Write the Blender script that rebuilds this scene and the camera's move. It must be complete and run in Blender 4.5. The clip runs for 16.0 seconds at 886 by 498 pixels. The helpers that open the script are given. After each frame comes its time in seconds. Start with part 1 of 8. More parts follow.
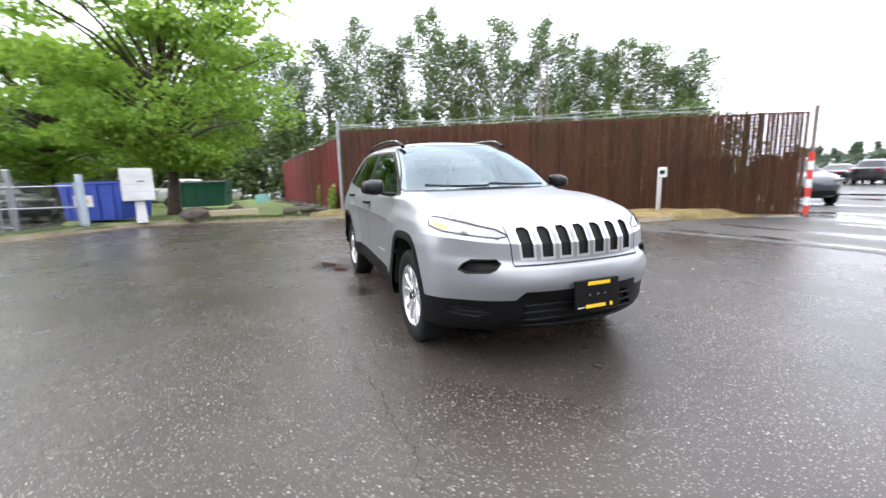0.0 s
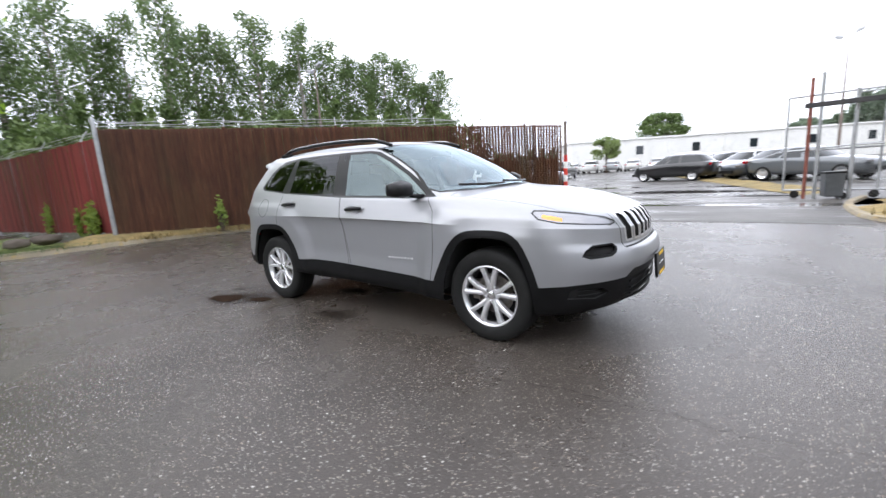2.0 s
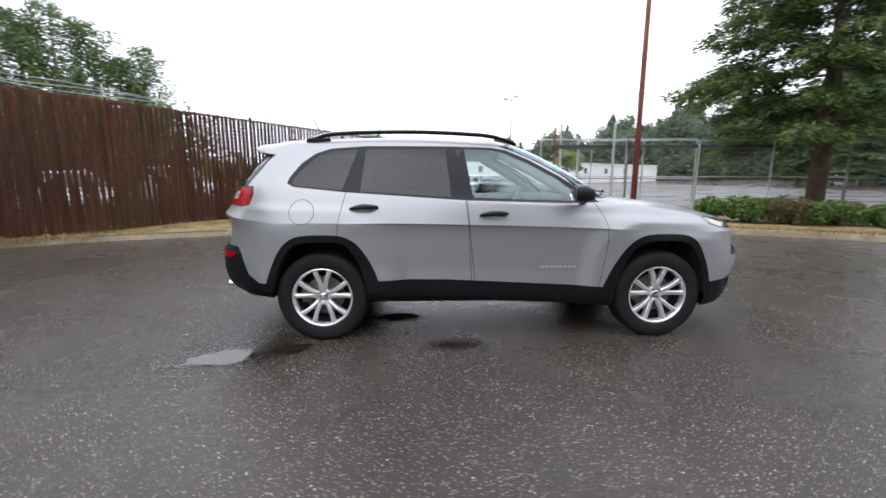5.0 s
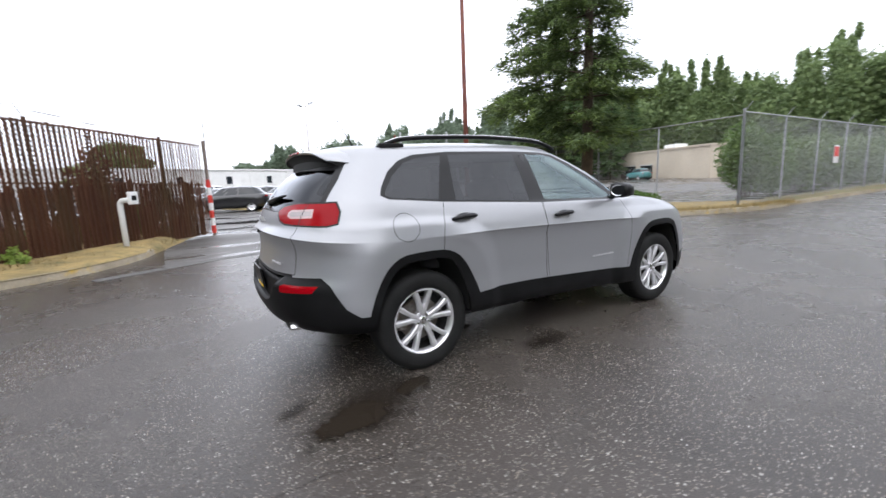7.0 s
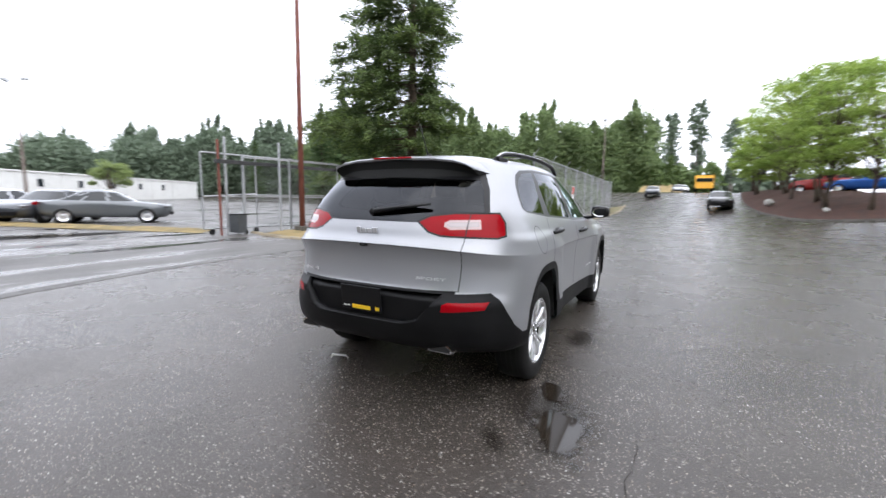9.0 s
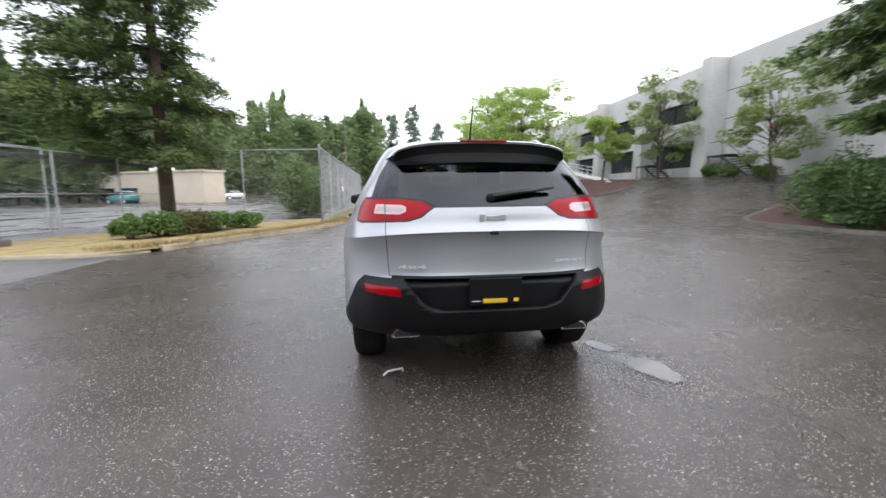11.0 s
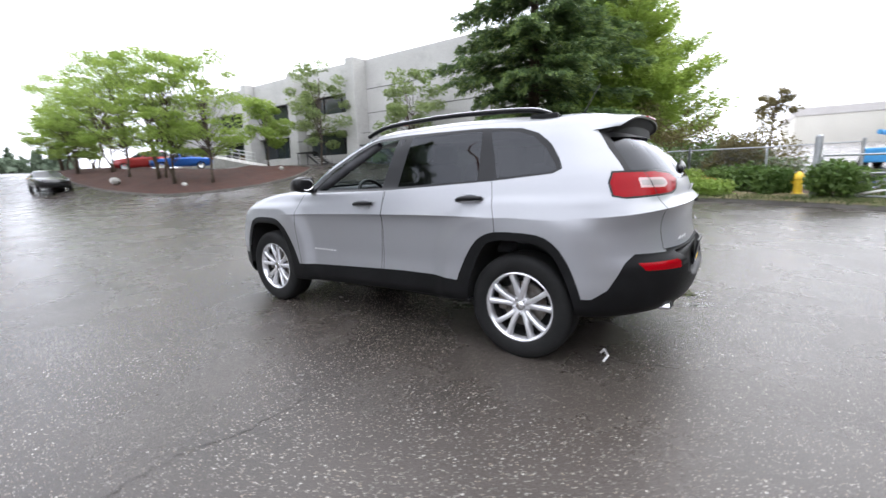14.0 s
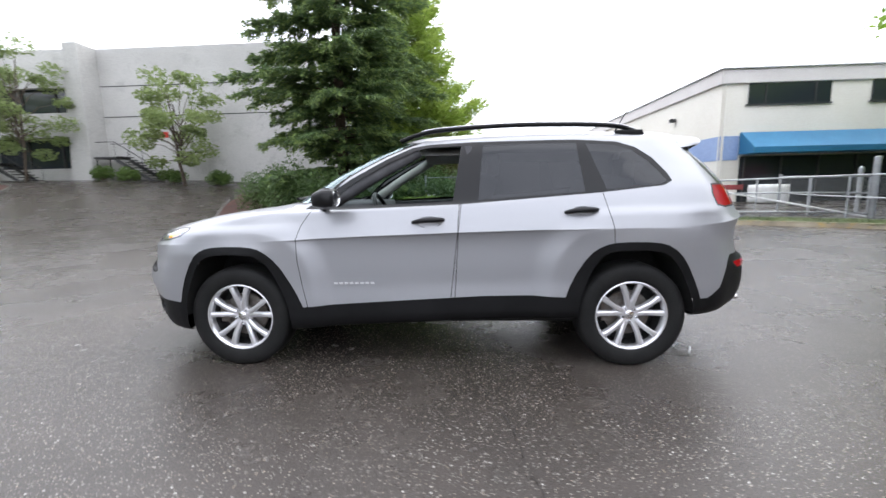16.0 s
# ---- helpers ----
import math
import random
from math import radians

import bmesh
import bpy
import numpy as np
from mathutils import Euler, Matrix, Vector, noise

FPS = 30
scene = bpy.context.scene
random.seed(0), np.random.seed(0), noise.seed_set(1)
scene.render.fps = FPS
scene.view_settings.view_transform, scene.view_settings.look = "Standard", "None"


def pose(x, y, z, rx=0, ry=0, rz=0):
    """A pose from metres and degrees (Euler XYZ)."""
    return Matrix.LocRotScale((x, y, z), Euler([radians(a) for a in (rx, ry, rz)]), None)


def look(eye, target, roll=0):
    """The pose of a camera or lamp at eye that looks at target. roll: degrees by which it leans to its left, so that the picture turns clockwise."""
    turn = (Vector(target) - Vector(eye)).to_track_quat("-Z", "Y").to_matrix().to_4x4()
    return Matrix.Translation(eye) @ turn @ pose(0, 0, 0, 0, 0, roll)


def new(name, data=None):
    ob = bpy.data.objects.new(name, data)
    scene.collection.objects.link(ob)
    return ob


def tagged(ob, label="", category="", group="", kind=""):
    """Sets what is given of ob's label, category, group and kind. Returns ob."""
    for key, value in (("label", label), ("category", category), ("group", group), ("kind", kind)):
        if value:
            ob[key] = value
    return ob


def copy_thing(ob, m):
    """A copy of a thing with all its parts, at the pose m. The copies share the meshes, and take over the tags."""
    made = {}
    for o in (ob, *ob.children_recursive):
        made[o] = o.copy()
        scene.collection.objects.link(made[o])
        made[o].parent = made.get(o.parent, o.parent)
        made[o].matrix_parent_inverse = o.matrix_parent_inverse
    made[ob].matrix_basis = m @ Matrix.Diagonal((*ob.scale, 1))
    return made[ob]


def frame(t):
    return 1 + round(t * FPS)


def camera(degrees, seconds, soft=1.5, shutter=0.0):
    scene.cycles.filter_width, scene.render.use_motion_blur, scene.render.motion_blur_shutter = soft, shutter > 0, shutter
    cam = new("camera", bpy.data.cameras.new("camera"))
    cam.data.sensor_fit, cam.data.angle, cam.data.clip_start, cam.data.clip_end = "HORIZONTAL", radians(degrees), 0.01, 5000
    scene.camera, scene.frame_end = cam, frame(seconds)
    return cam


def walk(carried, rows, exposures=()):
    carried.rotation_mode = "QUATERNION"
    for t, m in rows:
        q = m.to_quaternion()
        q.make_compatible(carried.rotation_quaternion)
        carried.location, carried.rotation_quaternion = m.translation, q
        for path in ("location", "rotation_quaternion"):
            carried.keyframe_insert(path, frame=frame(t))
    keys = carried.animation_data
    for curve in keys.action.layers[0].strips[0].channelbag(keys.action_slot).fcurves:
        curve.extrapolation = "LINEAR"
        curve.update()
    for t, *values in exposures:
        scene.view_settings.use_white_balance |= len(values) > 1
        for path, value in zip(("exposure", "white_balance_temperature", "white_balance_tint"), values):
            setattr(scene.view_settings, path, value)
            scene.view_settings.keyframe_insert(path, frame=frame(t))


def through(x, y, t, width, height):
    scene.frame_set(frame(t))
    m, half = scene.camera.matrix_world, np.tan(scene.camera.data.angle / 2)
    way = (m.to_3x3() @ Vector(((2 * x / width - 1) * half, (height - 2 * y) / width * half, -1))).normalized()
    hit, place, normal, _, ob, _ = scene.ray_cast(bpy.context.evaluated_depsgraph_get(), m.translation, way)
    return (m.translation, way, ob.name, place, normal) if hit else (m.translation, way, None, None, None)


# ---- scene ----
import functools
cam = camera(93.7, 16.0, 1.5, 0.5)

PATH = [
    (0, (4.343, -1.74, 1.234), (2.5, -1.039, 0.9), -1.7),
    (0.5, (4.047, -2.234, 1.248), (2.342, -1.239, 0.927), -1.1),
    (1, (3.698, -2.69, 1.25), (2.157, -1.462, 0.912), -2.0),
    (1.5, (3.282, -3.082, 1.261), (1.914, -1.661, 0.93), -3.3),
    (2, (2.879, -3.466, 1.278), (1.704, -1.887, 0.921), -3.8),
    (2.5, (2.39, -3.743, 1.275), (1.398, -2.037, 0.946), -2.7),
    (3, (1.854, -3.997, 1.281), (1.082, -2.179, 0.97), -2.7),
    (3.5, (1.268, -4.106, 1.29), (0.656, -2.23, 0.968), -4.0),
    (3.7, (1.03, -4.116, 1.282), (0.499, -2.216, 0.951), -2.5),
    (5.8, (-1.405, -3.963, 1.305), (-0.977, -2.04, 0.956), -2.3),
    (6, (-1.611, -3.891, 1.3), (-1.095, -1.988, 0.965), -2.8),
    (6.5, (-2.15, -3.684, 1.324), (-1.32, -1.893, 1.003), -2.2),
    (7, (-2.664, -3.363, 1.326), (-1.653, -1.669, 1.0), -2.4),
    (7.5, (-3.142, -3.015, 1.321), (-1.92, -1.468, 0.986), -2.8),
    (8, (-3.543, -2.587, 1.315), (-2.192, -1.149, 0.983), -3.4),
    (8.2, (-3.733, -2.435, 1.321), (-2.299, -1.076, 1.008), -2.1),
    (10.3, (-4.618, -0.223, 1.276), (-2.644, -0.048, 1.004), -0.9),
    (10.5, (-4.635, -0.019, 1.291), (-2.656, 0.045, 1.004), -1.2),
    (11, (-4.595, 0.587, 1.248), (-2.627, 0.348, 0.977), -0.6),
    (11.5, (-4.429, 1.139, 1.23), (-2.525, 0.607, 0.923), 0.4),
    (12, (-4.173, 1.703, 1.237), (-2.371, 0.894, 0.923), -0.5),
    (12.5, (-3.81, 2.178, 1.241), (-2.148, 1.11, 0.934), -0.4),
    (13, (-3.404, 2.614, 1.25), (-1.927, 1.302, 0.94), -0.9),
    (13.5, (-2.947, 2.963, 1.25), (-1.634, 1.49, 0.922), -1.7),
    (14, (-2.456, 3.304, 1.253), (-1.329, 1.694, 0.884), -1.9),
    (14.5, (-1.913, 3.511, 1.233), (-1.026, 1.76, 0.849), -1.3),
    (15, (-1.361, 3.663, 1.229), (-0.732, 1.793, 0.9), -0.6),
    (15.5, (-0.797, 3.688, 1.226), (-0.444, 1.746, 0.909), -1.3),
    (16, (-0.256, 3.63, 1.227), (-0.141, 1.655, 0.936), -1.2),
]
walk(cam, [(t, look(eye, target, roll)) for t, eye, target, roll in PATH], [(0.0, 1.75), (1.0, 1.72), (2.0, 1.42), (3.5, 1.05), (6.0, 1.2), (8.0, 1.32), (10.5, 1.45), (13.0, 1.64), (16.0, 1.6)])

# ---- light ----
world = bpy.data.worlds.new("overcast_sky")
scene.world = world
world.use_nodes = True
wn, wl = world.node_tree.nodes, world.node_tree.links
sky = wn.new("ShaderNodeTexSky")
sky.sky_type = "NISHITA"
sky.sun_disc = False
sky.sun_elevation, sky.sun_rotation = radians(52), radians(200)
sky.air_density, sky.dust_density, sky.ozone_density = 1.0, 4.0, 1.0
sky_soft = wn.new("ShaderNodeHueSaturation")
sky_soft.inputs["Saturation"].default_value = 0.22
cloud_tc = wn.new("ShaderNodeTexCoord")
cloud_map = wn.new("ShaderNodeMapping")
cloud_map.inputs["Scale"].default_value = (1.0, 1.0, 2.6)
cloud_noise = wn.new("ShaderNodeTexNoise")
cloud_noise.inputs["Scale"].default_value = 1.7
cloud_noise.inputs["Detail"].default_value = 5.0
cloud_ramp = wn.new("ShaderNodeValToRGB")
cloud_ramp.color_ramp.elements[0].position, cloud_ramp.color_ramp.elements[0].color = 0.32, (6.5, 6.92, 8.0, 1)
cloud_ramp.color_ramp.elements[1].position, cloud_ramp.color_ramp.elements[1].color = 0.6, (9.98, 10.38, 11.7, 1)
cloud_mix = wn.new("ShaderNodeMix")
cloud_mix.data_type = "RGBA"
cloud_mix.inputs["Factor"].default_value = 0.88
wl.new(cloud_tc.outputs["Generated"], cloud_map.inputs["Vector"])
wl.new(cloud_map.outputs[0], cloud_noise.inputs["Vector"])
wl.new(cloud_noise.outputs["Fac"], cloud_ramp.inputs["Fac"])
wl.new(sky.outputs[0], sky_soft.inputs["Color"])
wl.new(sky_soft.outputs[0], cloud_mix.inputs["A"])
wl.new(cloud_ramp.outputs[0], cloud_mix.inputs["B"])
wl.new(cloud_mix.outputs["Result"], wn["Background"].inputs["Color"])
wn["Background"].inputs["Strength"].default_value = 0.105

sun_data = bpy.data.lights.new("sun", "SUN")
sun_data.energy, sun_data.angle, sun_data.color = 0.8, radians(130), (1.0, 0.97, 0.93)
sun = new("sun", sun_data)
sun.matrix_world = pose(0, 0, 30, 38, 0, -20)

# ---- materials ----


def mat(name, base=(0.5, 0.5, 0.5), rough=0.6, metal=0.0, **extra):
    """A plain principled material; the shade functions below add grain and wear to it."""
    m = bpy.data.materials.new(name)
    m.use_nodes = True
    b = m.node_tree.nodes["Principled BSDF"]
    b.inputs["Base Color"].default_value = (*base, 1)
    b.inputs["Roughness"].default_value = rough
    b.inputs["Metallic"].default_value = metal
    for key, value in extra.items():
        b.inputs[key.replace("_", " ")].default_value = value
    return m


def nodes_of(m):
    return m.node_tree.nodes, m.node_tree.links, m.node_tree.nodes["Principled BSDF"]


def coords(m, scale=(1, 1, 1), world_space=True):
    """Metres in the world, or in the thing itself."""
    n, l, _ = nodes_of(m)
    mp = n.new("ShaderNodeMapping")
    mp.inputs["Scale"].default_value = scale
    if world_space:
        l.new(n.new("ShaderNodeNewGeometry").outputs["Position"], mp.inputs["Vector"])
    else:
        l.new(n.new("ShaderNodeTexCoord").outputs["Object"], mp.inputs["Vector"])
    return mp.outputs[0]


def noise_tex(m, vector, scale, detail=4.0, rough=0.55):
    n, l, _ = nodes_of(m)
    t = n.new("ShaderNodeTexNoise")
    t.inputs["Scale"].default_value, t.inputs["Detail"].default_value, t.inputs["Roughness"].default_value = scale, detail, rough
    l.new(vector, t.inputs["Vector"])
    return t.outputs["Fac"]


def ramp(m, fac, *stops):
    """A colour ramp; each stop is (position, colour or grey)."""
    n, l, _ = nodes_of(m)
    r = n.new("ShaderNodeValToRGB")
    els = r.color_ramp.elements
    while len(els) < len(stops):
        els.new(0.5)
    for e, (p, c) in zip(els, stops):
        e.position = p
        e.color = (*c, 1) if isinstance(c, tuple) else (c, c, c, 1)
    l.new(fac, r.inputs["Fac"])
    return r.outputs["Color"]


def mix(m, fac, a, b, how="MIX"):
    n, l, _ = nodes_of(m)
    x = n.new("ShaderNodeMix")
    x.data_type, x.blend_type = "RGBA", how
    for sock, v in ((x.inputs["Factor"], fac), (x.inputs["A"], a), (x.inputs["B"], b)):
        if isinstance(v, (int, float)):
            sock.default_value = v if sock.type == "VALUE" else (v, v, v, 1)
        elif isinstance(v, tuple):
            sock.default_value = (*v, 1)
        else:
            l.new(v, sock)
    return x.outputs["Result"]


def bump(m, height, strength, distance=0.01):
    n, l, b = nodes_of(m)
    k = n.new("ShaderNodeBump")
    k.inputs["Strength"].default_value, k.inputs["Distance"].default_value = strength, distance
    l.new(height, k.inputs["Height"])
    l.new(k.outputs[0], b.inputs["Normal"])


def to(m, sock, value):
    n, l, b = nodes_of(m)
    l.new(value, b.inputs[sock])


def piece_random(m):
    n, l, _ = nodes_of(m)
    return n.new("ShaderNodeObjectInfo").outputs["Random"]


def mottled(name, a, b, scale=3.0, fine=40.0, rough=0.7, metal=0.0, relief=0.15, c=None, world_space=True, **extra):
    """Two colours in soft patches, with fine grain over them and a little relief."""
    m = mat(name, a, rough, metal, **extra)
    v = coords(m, world_space=world_space)
    big, small = noise_tex(m, v, scale, 5), noise_tex(m, v, fine, 3)
    col = ramp(m, big, (0.35, a), (0.65, b))
    if c:
        col = mix(m, ramp(m, noise_tex(m, v, scale * 2.7, 6, 0.7), (0.55, 0.0), (0.68, 1.0)), col, c)
    col = mix(m, 0.35, col, ramp(m, small, (0.3, 0.25), (0.7, 0.75)), "OVERLAY")
    to(m, "Base Color", col)
    if relief:
        bump(m, small, relief, 0.006)
    return m


def thin_glass(name, tint, least=0.06, sheen=(1.0, 1.0, 1.0)):
    """A pane: clear or tinted, and mirror-like at a slant, alike from both sides."""
    m = bpy.data.materials.new(name)
    m.use_nodes = True
    n, l = m.node_tree.nodes, m.node_tree.links
    n.remove(n["Principled BSDF"])
    tr, gl, mx, lw = n.new("ShaderNodeBsdfTransparent"), n.new("ShaderNodeBsdfGlossy"), n.new("ShaderNodeMixShader"), n.new("ShaderNodeLayerWeight")
    tr.inputs[0].default_value = (*tint, 1)
    gl.inputs["Color"].default_value = (*sheen, 1)
    gl.inputs["Roughness"].default_value = 0.02
    lw.inputs["Blend"].default_value = 0.5
    steep, gain = n.new("ShaderNodeMath"), n.new("ShaderNodeMath")
    steep.operation, gain.operation = "POWER", "MULTIPLY_ADD"
    steep.inputs[1].default_value = 5.2
    gain.inputs[1].default_value, gain.inputs[2].default_value = 1.0 - least, least
    l.new(lw.outputs["Facing"], steep.inputs[0])
    l.new(steep.outputs[0], gain.inputs[0])
    l.new(gain.outputs[0], mx.inputs[0])
    l.new(tr.outputs[0], mx.inputs[1])
    l.new(gl.outputs[0], mx.inputs[2])
    l.new(mx.outputs[0], n["Material Output"].inputs["Surface"])
    return m


# wet asphalt with pale stones in it
M_ASPHALT = mat("wet_asphalt", (0.05, 0.05, 0.05), 0.45, Specular_IOR_Level=0.33)
_v = coords(M_ASPHALT)
_n, _l, _b = nodes_of(M_ASPHALT)


def stones(scale, least, near, far):
    """Stones of one size: how much of each spot is stone, and a random number for each."""
    vor = _n.new("ShaderNodeTexVoronoi")
    vor.inputs["Scale"].default_value = scale
    _l.new(_v, vor.inputs["Vector"])
    sep = _n.new("ShaderNodeSeparateColor")
    _l.new(vor.outputs["Color"], sep.inputs[0])
    body = ramp(M_ASPHALT, vor.outputs["Distance"], (near, 1.0), (far, 0.0))
    pick = ramp(M_ASPHALT, sep.outputs[0], (least, 0.0), (least + 0.1, 0.6), (1.0, 1.0))
    return mix(M_ASPHALT, 1.0, body, pick, "MULTIPLY"), sep.outputs[1], vor.outputs["Distance"]


_small, _r1, _d1 = stones(88.0, 0.64, 0.24, 0.44)
_large, _r2, _d2 = stones(52.0, 0.85, 0.2, 0.36)
_patch = noise_tex(M_ASPHALT, _v, 0.45, 9, 0.68)
_grain = noise_tex(M_ASPHALT, _v, 170, 3)
_dark = ramp(M_ASPHALT, _patch, (0.34, (0.032, 0.027, 0.0232)), (0.68, (0.06, 0.051, 0.0442)))
_tone = mix(M_ASPHALT, 0.6, _dark, ramp(M_ASPHALT, _grain, (0.3, 0.15), (0.7, 0.85)), "OVERLAY")
_pale = ramp(M_ASPHALT, _r1, (0.0, (0.15, 0.137, 0.12)), (0.6, (0.31, 0.285, 0.25)), (1.0, (0.25, 0.195, 0.145)))
_bright = ramp(M_ASPHALT, _r2, (0.0, (0.27, 0.255, 0.23)), (0.7, (0.46, 0.44, 0.4)), (1.0, (0.27, 0.22, 0.17)))
to(M_ASPHALT, "Base Color", mix(M_ASPHALT, _large, mix(M_ASPHALT, _small, _tone, _pale), _bright))
_wet = noise_tex(M_ASPHALT, _v, 0.7, 6, 0.65)
to(M_ASPHALT, "Roughness", ramp(M_ASPHALT, _wet, (0.34, 0.2), (0.66, 0.33)))
bump(M_ASPHALT, mix(M_ASPHALT, 0.5, mix(M_ASPHALT, 0.5, _d1, _d2), _grain), 0.34, 0.012)

M_PAINT = mat("silver_car_paint", (0.42, 0.425, 0.445), 0.36, 0.5)
_v = coords(M_PAINT, world_space=False)
_fl = noise_tex(M_PAINT, _v, 900, 2)
to(M_PAINT, "Base Color", mix(M_PAINT, 0.25, (0.318, 0.322, 0.337), ramp(M_PAINT, _fl, (0.3, 0.3), (0.7, 0.7)), "OVERLAY"))
nodes_of(M_PAINT)[2].inputs["Coat Weight"].default_value = 0.38
nodes_of(M_PAINT)[2].inputs["Coat Roughness"].default_value = 0.06

M_CLAD = mottled("black_plastic_cladding", (0.0032, 0.0032, 0.0036), (0.006, 0.006, 0.0066), 5, 300, 0.5, relief=0.1, world_space=False, Specular_IOR_Level=0.18)
M_SEAM = mat("panel_gap", (0.006, 0.006, 0.006), 0.8)
M_BLACK = mat("black_trim", (0.008, 0.008, 0.0088), 0.36, 0.0, Specular_IOR_Level=0.25)
M_DARK = mat("dark_underbody", (0.01, 0.01, 0.01), 0.85)
M_RUBBER = mottled("tyre_rubber", (0.006, 0.006, 0.006), (0.0105, 0.0105, 0.0102), 6, 120, 0.75, world_space=False, Specular_IOR_Level=0.3)
M_ALLOY = mat("silver_alloy", (0.72, 0.72, 0.74), 0.24, 0.7)
M_CHROME = mat("chrome", (0.75, 0.75, 0.76), 0.12, 1.0)
M_STEEL = mottled("brake_steel", (0.15, 0.14, 0.13), (0.1, 0.08, 0.065), 20, 120, 0.5, 0.4, world_space=False)
M_GLASS_F = thin_glass("clear_car_glass", (0.6, 0.7, 0.69), 0.1, (0.8, 0.95, 0.98))
M_GLASS_W = thin_glass("windscreen_glass", (0.6, 0.68, 0.67), 0.14, (0.78, 0.93, 1.0))
M_GLASS_B = thin_glass("dark_back_glass", (0.08, 0.08, 0.085), 0.05, (0.72, 0.74, 0.78))
M_GLASS_R = thin_glass("privacy_glass", (0.08, 0.08, 0.085), 0.05, (0.8, 0.82, 0.86))
M_LENS = mat("clear_lamp_lens", (0.26, 0.26, 0.275), 0.1, 0.6, Coat_Weight=0.6)
M_AMBER = mat("amber_lens", (0.9, 0.33, 0.04), 0.15, 0.0, Coat_Weight=1.0)
M_RED = mat("red_lamp_lens", (0.25, 0.001, 0.005), 0.2, 0.0, Coat_Weight=0.1, Specular_IOR_Level=0.1)
M_TAILWHITE = mat("pink_white_lens", (0.42, 0.3, 0.29), 0.25, 0.0, Coat_Weight=0.2)
M_TAILGREY = mat("grey_lamp_lens", (0.34, 0.3, 0.3), 0.2, 0.3)
M_GRILLE = mat("satin_silver_trim", (0.6, 0.6, 0.62), 0.3, 0.7, Coat_Weight=0.5)
M_BADGE = mat("bright_badge_metal", (0.62, 0.62, 0.64), 0.3, 0.5)
M_YELLOW = mat("yellow_lettering", (0.8, 0.5, 0.02), 0.5)
M_SEAT = mottled("grey_seat_cloth", (0.05, 0.05, 0.055), (0.08, 0.08, 0.085), 8, 200, 0.9, world_space=False)
M_LINER = mottled("pale_cabin_lining", (0.42, 0.41, 0.38), (0.48, 0.47, 0.44), 6, 150, 0.85, world_space=False)

M_CONCRETE = mottled("pale_concrete", (0.36, 0.35, 0.32), (0.45, 0.44, 0.41), 0.9, 25, 0.85, c=(0.3, 0.29, 0.26))
M_KERB = mottled("worn_kerb", (0.2, 0.165, 0.115), (0.3, 0.26, 0.19), 1.8, 30, 0.85, c=(0.36, 0.24, 0.05))
M_KERB_DARK = mottled("dark_dirty_kerb", (0.06, 0.055, 0.048), (0.1, 0.092, 0.08), 1.8, 30, 0.85, c=(0.05, 0.06, 0.025))
M_GRASS = mottled("mown_grass", (0.036, 0.064, 0.014), (0.075, 0.1, 0.026), 1.6, 60, 0.9, relief=0.9, c=(0.12, 0.095, 0.045))
M_LAWN = mottled("pale_lawn", (0.11, 0.16, 0.04), (0.18, 0.22, 0.07), 0.9, 60, 0.9, relief=0.7, c=(0.24, 0.2, 0.09))
M_DRY = mottled("dry_straw_grass", (0.3, 0.215, 0.085), (0.17, 0.13, 0.055), 2.6, 70, 0.95, relief=0.9, c=(0.09, 0.095, 0.035))
M_MULCH = mottled("red_bark_mulch", (0.062, 0.022, 0.013), (0.035, 0.014, 0.009), 2.5, 45, 0.95, relief=0.8)
M_BARK = mottled("tree_bark", (0.09, 0.065, 0.045), (0.05, 0.038, 0.028), 5, 40, 0.95, relief=0.8)
M_BARK_PALE = mottled("pale_tree_bark", (0.3, 0.28, 0.25), (0.17, 0.15, 0.13), 5, 30, 0.9, relief=0.4)
M_WIRE = mottled("dull_fence_wire", (0.34, 0.345, 0.35), (0.26, 0.265, 0.27), 6, 60, 0.6, 0.5, relief=0)
M_GALV = mottled("galvanised_steel", (0.42, 0.43, 0.44), (0.33, 0.34, 0.35), 6, 60, 0.5, 0.7, relief=0.05)
M_RUSTPOLE = mottled("rust_red_primer", (0.2, 0.062, 0.042), (0.13, 0.042, 0.03), 3, 30, 0.75, relief=0.1)
M_GREYPOLE = mottled("weathered_pole_steel", (0.19, 0.15, 0.13), (0.13, 0.1, 0.085), 2, 30, 0.7, relief=0.1)
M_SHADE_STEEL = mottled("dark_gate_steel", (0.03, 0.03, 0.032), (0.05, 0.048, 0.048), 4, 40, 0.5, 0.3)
M_WHITE = mottled("white_paint", (0.72, 0.72, 0.71), (0.62, 0.62, 0.6), 2.2, 40, 0.6, relief=0.05)
M_RED_PAINT = mottled("red_reflective_band", (0.6, 0.04, 0.03), (0.5, 0.05, 0.03), 5, 50, 0.5)


